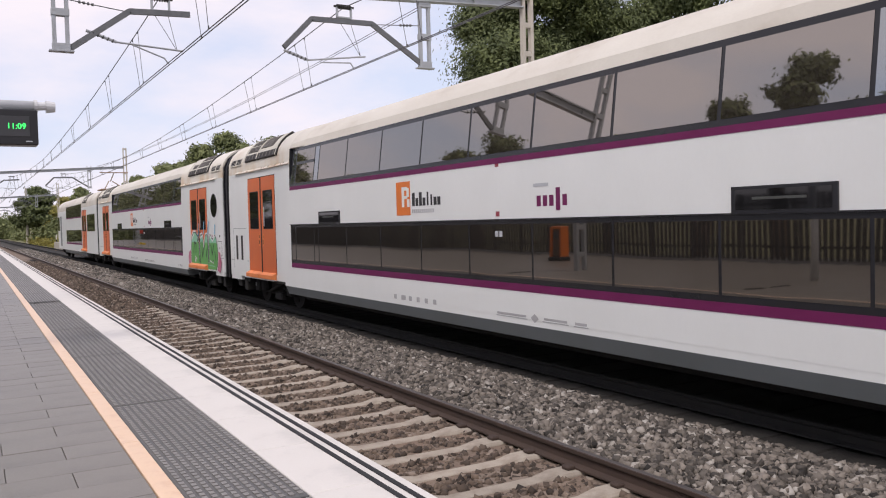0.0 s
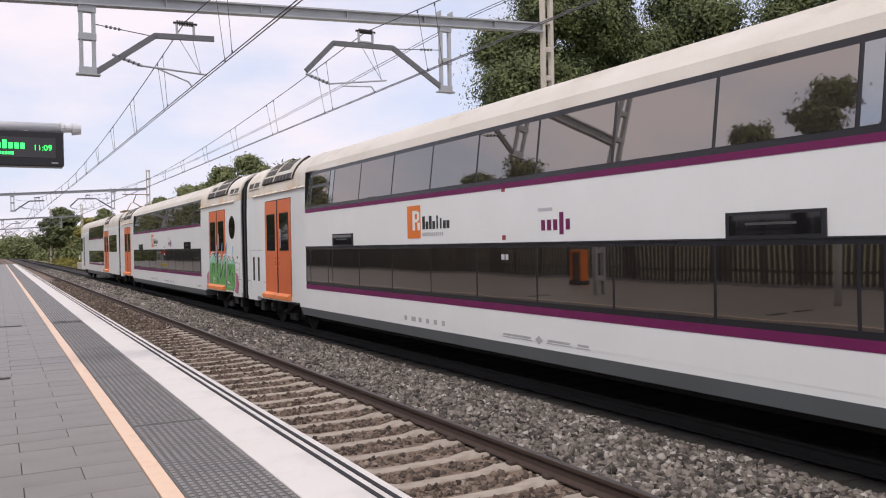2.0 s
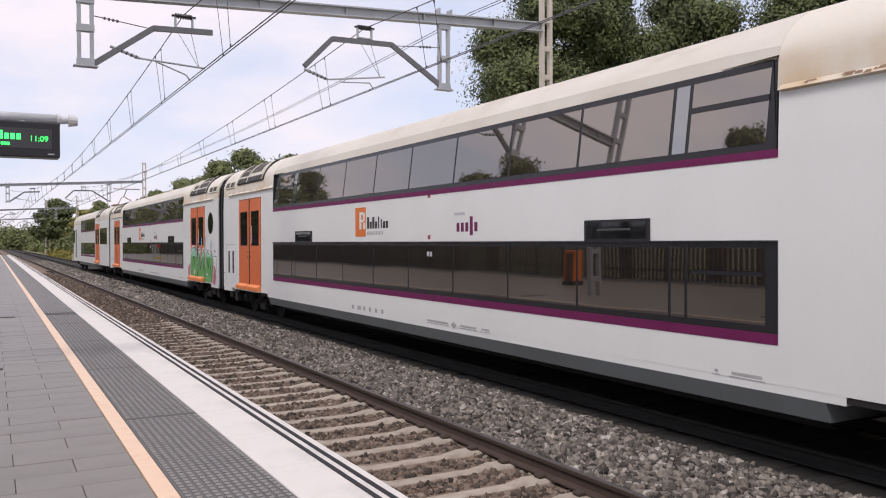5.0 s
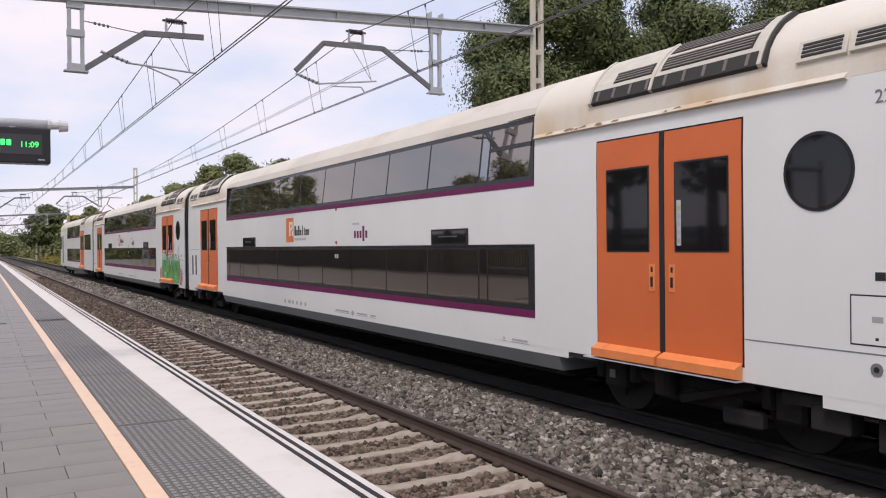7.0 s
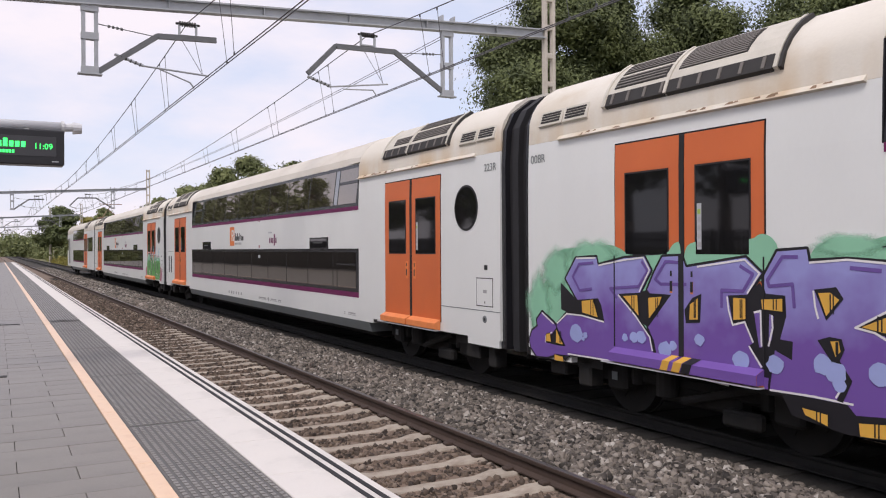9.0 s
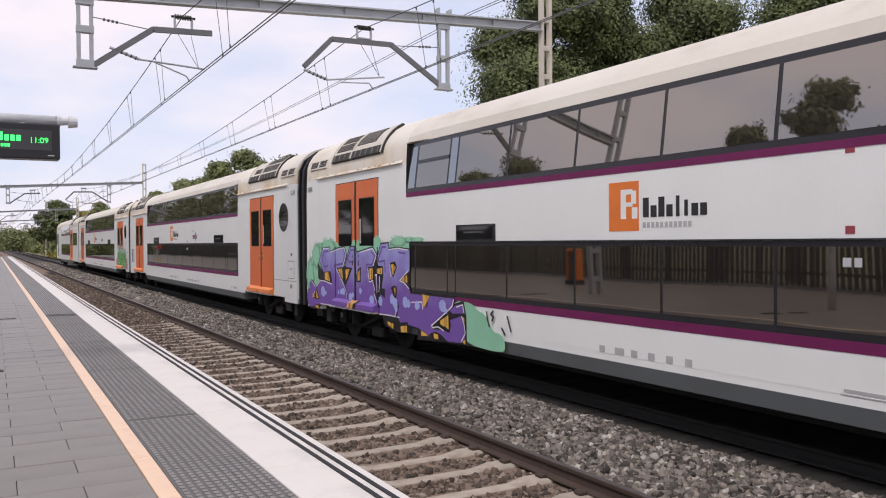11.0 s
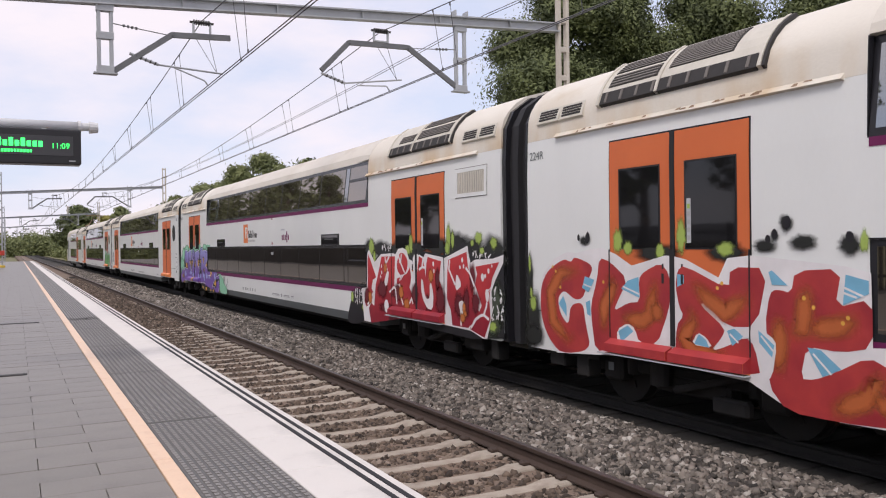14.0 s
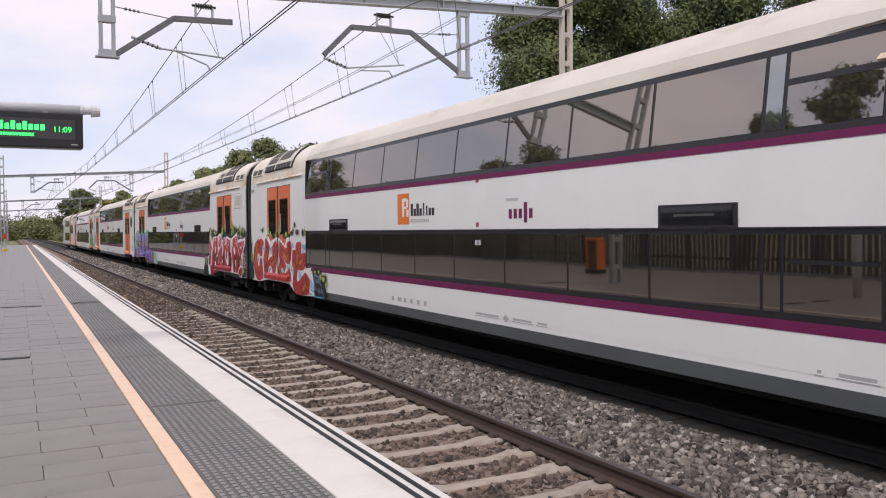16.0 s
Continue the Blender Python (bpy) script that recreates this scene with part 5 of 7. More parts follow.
def running_number(car, text, u):
    lettering(text, 0.16, SKIRT, car, pose(-side_x(3.2) - 0.004, -u, 3.19, 90, 0, -90), "running_number")


# ---- spray paint on the coaches ----
class Spray:
    """Layers of paint, each a fraction of a millimetre over the one before."""

    def __init__(self, car, knots=()):
        self.car, self.depth, self.knots = car, 0.0175, knots

    def fitted(self, u):
        """Squeezes a design along the coach, between knots of (drawn, painted) places."""
        for (a, b), (c, d) in zip(self.knots, self.knots[1:]):
            if a <= u < c:
                return b + (d - b) * (u - a) / (c - a)
        return u

    def each(self, color, shapes, label=""):
        """Every shape of the layer as a part of its own."""
        for i, pts in enumerate(shapes):
            part("spray_patch", Mesh().add([(-SIDE - self.depth - i * 0.000005, -self.fitted(u), z) for u, z in pts], [tuple(range(len(pts)))]), SPRAY[color], self.car, label)
        self.depth += 0.0006

    def layer(self, color, shapes, label=""):
        m = Mesh()
        for i, pts in enumerate(shapes):
            x = -SIDE - self.depth - (i % 97) * 0.000005
            m.add([(x, -self.fitted(u), z) for u, z in pts], [tuple(range(len(pts)))])
        self.depth += 0.0006
        ob = part("spray_paint", m, SPRAY[color], self.car, label)
        return tagged(ob, kind="stuff" if len(shapes) > 1 else "")

    def soft(self, color, rings, label=""):
        """Paint that thins out towards its edge; rings hold closed bands of (u, z, cover)."""
        verts, faces, cover = [], [], []
        for i, rows in enumerate(rings):
            x, k, n = -SIDE - self.depth - i * 0.000005, len(verts), len(rows[0])
            for row in rows:
                verts += [(x, -self.fitted(u), z) for u, z, c in row]
                cover += [c for u, z, c in row]
            faces += [(k + r * n + a, k + r * n + a + 1, k + r * n + n + a + 1, k + r * n + n + a) for r in range(len(rows) - 1) for a in range(n - 1)]
        self.depth += 0.0006
        me = bpy.data.meshes.new("spray_paint")
        me.from_pydata(verts, [], faces)
        me.attributes.new("cover", "FLOAT", "POINT").data.foreach_set("value", cover)
        me.materials.append(SOFT[color])
        return part("spray_paint", me, SOFT[color], self.car, label or "soft patch of sprayed paint")

    def mist(self, color, spots, label=""):
        """Soft round patches of (u, z, half width, half height)."""
        rings = []
        for i, (u, z, a, b) in enumerate(spots):
            g = random.Random(int(u * 100) + i)
            jit = [g.uniform(0.85, 1.15) for _ in range(20)]
            rings.append([[(u + a * f * jit[k % 20] * math.cos(0.31416 * k), z + b * f * jit[k % 20] * math.sin(0.31416 * k), c) for k in range(21)] for f, c in ((0.01, 1.0), (0.45, 0.85), (0.75, 0.4), (1.05, 0.0))])
        return self.soft(color, rings, label)

    def brush(self, color, paths, w, label=""):
        """Soft bands of paint along paths."""
        rings = []
        for path in paths:
            pts = along(path, 0.05) + [path[-1]]
            rows = [[], [], []]
            for k, (u, z) in enumerate(pts):
                (a, b), (c, d) = pts[max(k - 1, 0)], pts[min(k + 1, len(pts) - 1)]
                l = math.hypot(c - a, d - b) or 1e-6
                e = min(1.0, 3.0 * k / len(pts), 3.0 * (len(pts) - 1 - k) / len(pts))
                for row, f, t in zip(rows, (-0.5, 0.0, 0.5), (0.0, e, 0.0)):
                    row.append((u - (d - b) / l * w * f, z + (c - a) / l * w * f, t))
            rings.append(rows)
        return self.soft(color, rings, label)


def stroke(path, w, n=10, taper=1.0):
    """Flat shapes that together draw a thick line with round joints."""
    out = []
    for k, ((a, b), (c, d)) in enumerate(zip(path, path[1:])):
        l = math.hypot(c - a, d - b) or 1e-6
        px, pz = -(d - b) / l * w / 2, (c - a) / l * w / 2
        t = taper if k == len(path) - 2 else 1.0
        out.append([(a + px, b + pz), (c + px * t, d + pz * t), (c - px * t, d - pz * t), (a - px, b - pz)])
    for a, b in path[1:-1]:
        out.append([(a + w / 2 * math.cos(6.2832 * i / n), b + w / 2 * math.sin(6.2832 * i / n)) for i in range(n)])
    return out


def blob(u, z, r, n=14, seed=0, squash=1.0):
    g = random.Random(seed)
    return [(u + r * g.uniform(0.85, 1.12) * math.cos(6.2832 * i / n), z + squash * r * g.uniform(0.85, 1.12) * math.sin(6.2832 * i / n)) for i in range(n)]


def strokes(paths, w):
    return [s for p in paths for s in stroke(p, w)]


def rounded(shape, rounds=1):
    """Cuts the corners of a closed shape."""
    for _ in range(rounds):
        out = []
        for (a, b), (c, d) in zip(shape, shape[1:] + shape[:1]):
            out += [(a * 0.78 + c * 0.22, b * 0.78 + d * 0.22), (a * 0.22 + c * 0.78, b * 0.22 + d * 0.78)]
        shape = out
    return shape


def rim(shapes, w):
    """The outline of closed shapes as thick strokes."""
    return [q for s in shapes for q in stroke(s + s[:2], w, 8)]


def above(shape, z):
    """The part of a closed shape that lies over a height."""
    out = []
    for (a, b), (c, d) in zip(shape, shape[1:] + shape[:1]):
        if b >= z:
            out.append((a, b))
        if (b >= z) != (d >= z):
            f = (z - b) / (d - b)
            out.append((a + (c - a) * f, z))
    return out


def along(path, gap):
    """Points spaced along a line."""
    out = []
    for (a, b), (c, d) in zip(path, path[1:]):
        k = max(1, int(math.hypot(c - a, d - b) / gap))
        out += [(a + (c - a) * i / k, b + (d - b) * i / k) for i in range(k)]
    return out


def spray_purple(car):
    s = Spray(car)
    first = [(1.22, 1.65), (1.43, 1.91), (1.83, 1.93), (1.86, 1.83), (2.34, 1.92), (2.67, 1.94), (2.78, 1.79), (2.6, 1.53), (2.22, 1.5), (2.53, 1.26), (2.76, 1.04), (2.81, 0.89), (2.71, 0.75), (2.18, 0.72), (1.29, 0.69), (1.08, 0.94), (1.02, 1.04), (1.24, 1.21), (1.98, 1.15), (1.92, 1.35), (1.86, 1.43), (1.46, 1.39)]
    second = [(2.72, 1.57), (2.83, 1.76), (2.96, 1.94), (3.25, 1.95), (3.31, 1.83), (3.67, 1.88), (4.1, 1.94), (4.29, 1.79), (4.12, 1.58), (3.88, 1.56), (3.94, 1.28), (4.09, 1.32), (4.2, 1.12), (4.13, 1.08), (4.3, 0.9), (4.23, 0.79), (3.43, 0.76), (2.87, 0.84), (2.82, 1.01), (2.73, 1.15), (3.09, 1.53), (2.76, 1.53)]
    third = [(4.32, 1.65), (4.31, 1.75), (4.47, 2.0), (4.79, 2.02), (4.81, 1.91), (5.2, 1.93), (5.66, 1.9), (5.66, 1.54), (5.26, 1.35), (5.53, 1.3), (5.66, 1.2), (5.66, 0.64), (5.27, 0.6), (5.19, 0.68), (4.38, 0.69), (4.44, 1.07), (4.63, 1.0), (4.64, 1.17), (4.5, 1.18), (4.57, 1.4), (4.56, 1.59), (4.34, 1.6)]
    hook = [(0.58, 1.08), (0.7, 1.19), (0.97, 1.06), (1.02, 1.01), (0.93, 0.92), (0.78, 0.85), (0.78, 0.79), (0.96, 0.78), (1.26, 0.77), (1.28, 0.67), (1.02, 0.66), (0.81, 0.6), (0.57, 0.59), (0.44, 0.69), (0.41, 0.8), (0.47, 0.92), (0.6, 0.99)]
    base = [(0.7, 0.75), (1.2, 0.72), (2.18, 0.7), (4.36, 0.69), (4.37, 0.8), (2.18, 0.85)]
    tail = [(5.59, 1.14), (7.2, 1.14), (7.18, 1.03), (7.04, 0.94), (6.79, 0.83), (6.45, 0.65), (6.46, 0.59), (6.87, 0.61), (7.07, 0.58), (7.12, 0.71), (7.09, 0.79), (7.46, 0.88), (7.57, 0.65), (7.55, 0.54), (7.46, 0.46), (6.99, 0.44), (6.79, 0.53), (6.59, 0.56), (6.42, 0.51), (6.33, 0.44), (5.98, 0.57), (5.59, 0.59)]
    cap = [(7.08, 0.94), (7.24, 1.03), (7.51, 1.07), (7.55, 0.93), (7.17, 0.9)]
    s.layer("mint", [rounded(q, 2) for q in (
        [(0.42, 1.0), (0.5, 1.42), (0.84, 1.63), (0.94, 1.89), (1.11, 2.03), (1.44, 2.05), (1.67, 1.99), (1.8, 2.01), (2.04, 2.09), (2.29, 2.03), (2.41, 1.95), (3.03, 1.96), (3.11, 2.08), (3.25, 2.12), (3.24, 0.95), (0.7, 0.83)],
        [(3.28, 2.06), (3.52, 2.12), (4.17, 2.11), (4.28, 2.18), (4.41, 2.14), (4.49, 2.03), (4.49, 1.71), (3.28, 1.67)],
        [(4.77, 1.87), (4.86, 2.03), (5.01, 2.11), (5.2, 2.11), (5.33, 2.05), (5.43, 2.1), (5.58, 2.14), (5.65, 2.12), (5.65, 1.84), (4.8, 1.82)],
        [(7.14, 1.11), (7.75, 1.11), (7.95, 0.99), (8.14, 0.96), (8.29, 0.79), (8.39, 0.71), (8.54, 0.71), (8.68, 0.62), (8.68, 0.42), (7.43, 0.47)])]
        + [above([(5.08, 1.88), (5.14, 2.11), (5.3, 2.07), (5.7, 2.14), (5.88, 2.11), (6.14, 2.07), (6.14, 1.98), (5.7, 1.89)], 2.05)], "mint green sprayed ground")
    s.mist("mint", [(0.62, 1.25, 0.30, 0.55), (1.0, 1.75, 0.35, 0.35), (1.75, 1.95, 0.5, 0.22), (5.2, 2.06, 0.4, 0.12), (5.95, 2.08, 0.3, 0.05)])
    letters = [first, second, third]
    s.layer("black", [[(1.11, 1.6), (1.46, 1.38), (1.92, 1.46), (2.02, 1.14), (1.24, 1.22), (1.12, 1.25)], [(2.58, 1.52), (2.73, 1.58), (2.76, 1.53), (3.11, 1.54), (2.75, 1.13), (2.53, 1.25), (2.22, 1.51)],
                      [(4.1, 1.58), (4.27, 1.7), (4.33, 1.6), (4.56, 1.59), (4.57, 1.39), (4.5, 1.18), (4.64, 1.18), (4.64, 0.99), (4.44, 1.06), (4.38, 0.69), (4.29, 0.69), (4.31, 0.9), (4.13, 1.08), (4.2, 1.12), (4.09, 1.32), (3.94, 1.28), (3.88, 1.56)],
                      [(1.02, 1.02), (1.32, 0.71), (1.2, 0.59), (0.77, 0.84)], [(3.29, 0.97), (3.51, 1.02), (3.59, 0.87), (3.29, 0.87)], [(4.52, 0.66), (5.19, 0.66), (5.66, 0.64), (5.65, 0.44), (5.19, 0.42), (4.62, 0.49)],
                      [(5.25, 1.35), (5.66, 1.55), (5.66, 1.19)], [(6.42, 0.64), (6.87, 0.87), (7.17, 1.05), (7.52, 1.12), (7.6, 0.89), (7.61, 0.46), (7.45, 0.44), (7.07, 0.55), (6.87, 0.61)],
                      [(5.94, 0.58), (6.39, 0.44), (6.59, 0.57), (6.87, 0.51), (6.94, 0.42), (5.94, 0.36)], [(6.07, 1.2), (6.42, 1.17), (6.39, 1.05), (6.16, 0.89)]]
            + rim(letters + [hook, tail, cap], 0.055), "black outline of the spray-painted letters")
    for q in letters + [hook, tail, cap]:
        s.layer("violet", [q], "violet letter with a black outline")
    s.layer("violet", [base, [(4.2, 1.42), (4.28, 1.43), (4.29, 1.08), (4.26, 1.08)], [(4.38, 1.41), (4.43, 1.39), (4.41, 1.18), (4.37, 1.09)]])
    s.layer("plum", strokes([[(1.78, 1.86), (1.5, 1.84), (1.37, 1.68), (1.51, 1.51), (1.75, 1.54)], [(2.63, 1.89), (2.73, 1.78), (2.58, 1.6), (2.09, 1.56), (2.21, 1.45)], [(3.2, 1.88), (3.01, 1.89), (2.85, 1.69), (2.94, 1.64), (3.32, 1.65)],
                             [(4.03, 1.86), (4.19, 1.78), (4.07, 1.61), (3.8, 1.61), (3.8, 1.43)], [(4.7, 1.95), (4.53, 1.95), (4.36, 1.73), (4.38, 1.67), (4.64, 1.7), (4.66, 1.48)], [(5.22, 1.86), (5.51, 1.84)]], 0.035), "plum inner lines")
    s.layer("white", strokes([[(1.44, 1.91), (1.82, 1.92)], [(1.88, 1.83), (2.34, 1.9), (2.66, 1.93), (2.76, 1.79), (2.59, 1.54)], [(2.23, 1.49), (2.53, 1.26), (2.76, 1.04), (2.8, 0.89)], [(1.03, 1.06), (1.24, 1.2), (1.55, 1.2), (1.98, 1.15)],
                              [(0.7, 1.18), (0.96, 1.05)], [(0.78, 0.79), (0.78, 0.87), (0.93, 0.94)], [(1.26, 0.69), (2.18, 0.7), (3.19, 0.7), (3.89, 0.66)], [(3.47, 1.84), (4.09, 1.92), (4.27, 1.79), (4.12, 1.59)],
                              [(3.87, 1.55), (3.89, 1.41), (3.94, 1.27), (4.09, 1.31), (4.19, 1.12)], [(4.14, 1.08), (4.29, 0.89)], [(4.2, 1.41), (4.28, 1.43), (4.29, 1.09)], [(4.41, 1.4), (4.42, 1.28), (4.37, 1.1)],
                              [(4.82, 1.9), (5.2, 1.93), (5.6, 1.9)], [(4.86, 1.65), (4.88, 1.5), (4.91, 1.4)], [(4.94, 1.19), (5.06, 1.04), (5.17, 0.87), (5.08, 0.72)], [(4.38, 0.69), (4.86, 0.7), (5.25, 0.69)],
                              [(5.6, 1.53), (5.27, 1.35), (5.45, 1.32), (5.65, 1.22)], [(7.22, 1.13), (7.17, 1.02), (7.0, 0.92), (6.45, 0.64)], [(6.47, 0.61), (6.69, 0.65), (6.89, 0.6)], [(7.3, 1.01), (7.49, 1.06), (7.54, 0.93)],
                              [(7.46, 0.88), (7.55, 0.73), (7.57, 0.62), (7.45, 0.49)], [(5.72, 0.99), (6.13, 1.02), (6.16, 0.9)]], 0.020), "thin white edge lines")
    panes = ([(1.55, 1.38), (1.77, 1.41), (1.86, 1.2), (1.56, 1.24)], [(2.32, 1.48), (2.56, 1.5), (2.58, 1.27)], [(2.74, 1.48), (2.95, 1.5), (2.91, 1.41), (2.75, 1.25)], [(3.37, 1.44), (3.48, 1.51), (3.48, 1.29), (3.36, 1.28)],
             [(3.95, 1.54), (4.1, 1.54), (4.1, 1.34), (3.95, 1.32)], [(4.29, 1.54), (4.53, 1.56), (4.53, 1.44), (4.3, 1.45)], [(4.91, 1.63), (5.03, 1.64), (5.12, 1.58), (4.99, 1.43)], [(5.03, 1.21), (5.11, 1.22), (5.13, 1.13), (5.08, 1.08)],
             [(4.74, 0.58), (5.0, 0.56), (5.0, 0.46), (4.77, 0.52)], [(5.3, 0.54), (5.55, 0.57), (5.55, 0.45), (5.31, 0.43)], [(5.33, 1.36), (5.58, 1.47), (5.58, 1.32)], [(1.02, 0.98), (1.16, 0.8), (1.01, 0.81)], [(0.98, 0.65), (1.16, 0.64), (1.17, 0.58), (0.98, 0.58)],
             [(0.8, 0.9), (0.88, 0.92), (0.9, 0.81), (0.79, 0.81)], [(6.76, 0.75), (7.04, 0.87), (7.05, 0.64), (6.77, 0.7)], [(6.15, 1.15), (6.39, 1.14), (6.35, 1.05), (6.18, 0.92)], [(6.09, 0.54), (6.35, 0.47), (6.09, 0.44)], [(6.54, 0.53), (6.7, 0.52), (6.7, 0.44), (6.55, 0.45)],
             [(7.49, 0.87), (7.54, 0.86), (7.55, 0.77)], [(7.48, 0.48), (7.57, 0.53), (7.57, 0.45)])
    s.layer("black", [[(4.87, 1.66), (5.09, 1.69), (5.16, 1.59), (4.99, 1.39)], [(4.9, 1.21), (5.02, 1.25), (5.14, 1.24), (5.17, 1.15), (5.12, 1.05), (5.24, 0.89), (5.15, 0.69), (5.09, 0.7), (5.17, 0.87)], [(3.29, 1.38), (3.4, 1.51), (3.53, 1.56), (3.51, 1.26), (3.31, 1.24)]] + rim(panes, 0.018))
    s.each("amber", panes, "amber windows painted inside the letters")
    bars = []
    for q in panes[:12] + panes[14:16]:
        u0, u1 = min(u for u, z in q), max(u for u, z in q)
        z0, z1 = min(z for u, z in q), max(z for u, z in q)
        for f in (0.58, 0.72):
            bars += stroke([(u0 + (u1 - u0) * f, z0 + (z1 - z0) * 0.1), (u0 + (u1 - u0) * f, z1 - (z1 - z0) * 0.05)], 0.014)
    s.layer("black", bars)
    s.each("sky", [blob(u, z, r, 14, 70 + i, 0.9) for i, (u, z, r) in enumerate(((1.43, 0.97, 0.13), (1.62, 0.96, 0.045), (1.58, 0.91, 0.03), (2.5, 1.02, 0.07), (2.62, 1.03, 0.08), (2.35, 1.0, 0.05), (3.0, 0.93, 0.10),
                     (3.12, 0.98, 0.06), (3.5, 1.08, 0.07), (4.05, 0.93, 0.11), (4.45, 0.93, 0.10), (4.95, 1.0, 0.10), (5.08, 0.94, 0.11), (5.12, 0.84, 0.07), (5.5, 0.98, 0.11), (5.62, 0.96, 0.08), (5.95, 0.95, 0.09), (6.85, 1.0, 0.12), (6.95, 0.93, 0.06)))], "pale blue dots")
    s.layer("black", strokes([[(8.2, 1.01), (8.22, 0.9), (8.28, 0.78)], [(8.39, 1.03), (8.32, 0.97), (8.39, 0.94), (8.34, 0.87)], [(8.75, 0.98), (8.85, 0.76)], [(8.6, 0.8), (8.7, 0.7)]], 0.035))
    over_step(s, 2.17, "violet", True)
    seams(s, 2.17, 1.95)


def seams(s, u0, top):
    """The door's seals and edges, which stay dark through the paint."""
    for a, b in ((-0.012, 0.0), (1.035, 1.105), (2.14, 2.152)):
        part("door_seam", plate(Mesh(), u0 + a, u0 + b, 0.88, top, s.depth, 0.003), RUBBER, s.car)


def over_step(s, u0, color, bare=False):
    """Paint carried over the door's folding step; bare leaves its middle half covered."""
    if bare:
        for a, b, c in ((0.93, 1.04, "amber"), (1.10, 1.22, "amber"), (1.23, 1.36, "black")):
            q = Mesh().add([(-SIDE - 0.022, -(u0 + a), 0.878), (-SIDE - 0.022, -(u0 + b), 0.878), (-SIDE - 0.128, -(u0 + b - 0.04), 0.824), (-SIDE - 0.128, -(u0 + a - 0.04), 0.824),
                            (-SIDE - 0.128, -(u0 + b - 0.08), 0.72), (-SIDE - 0.128, -(u0 + a - 0.08), 0.72)], [(0, 1, 2, 3), (3, 2, 4, 5)])
            part("spray_paint", q, SPRAY[c], s.car, "paint patch on the step")
    m = Mesh()
    for a, b in ((0.0, 1.05), (1.09, 2.14)):
        m.add([(-SIDE - 0.020, -(u0 + a), 0.874), (-SIDE - 0.020, -(u0 + b), 0.874), (-SIDE - 0.124, -(u0 + b), 0.820), (-SIDE - 0.124, -(u0 + a), 0.820),
               (-SIDE - 0.124, -(u0 + b), 0.72), (-SIDE - 0.124, -(u0 + a), 0.72), (-SIDE, -(u0 + b + 0.004), 0.72), (-SIDE - 0.020, -(u0 + b + 0.004), 0.874),
               (-SIDE - 0.124, -(u0 + b + 0.004), 0.820), (-SIDE - 0.124, -(u0 + b + 0.004), 0.72)], [(0, 1, 2, 3), (3, 2, 4, 5), (6, 7, 8, 9)])
    part("spray_paint", m, SPRAY[color], s.car, "paint sprayed over the step")


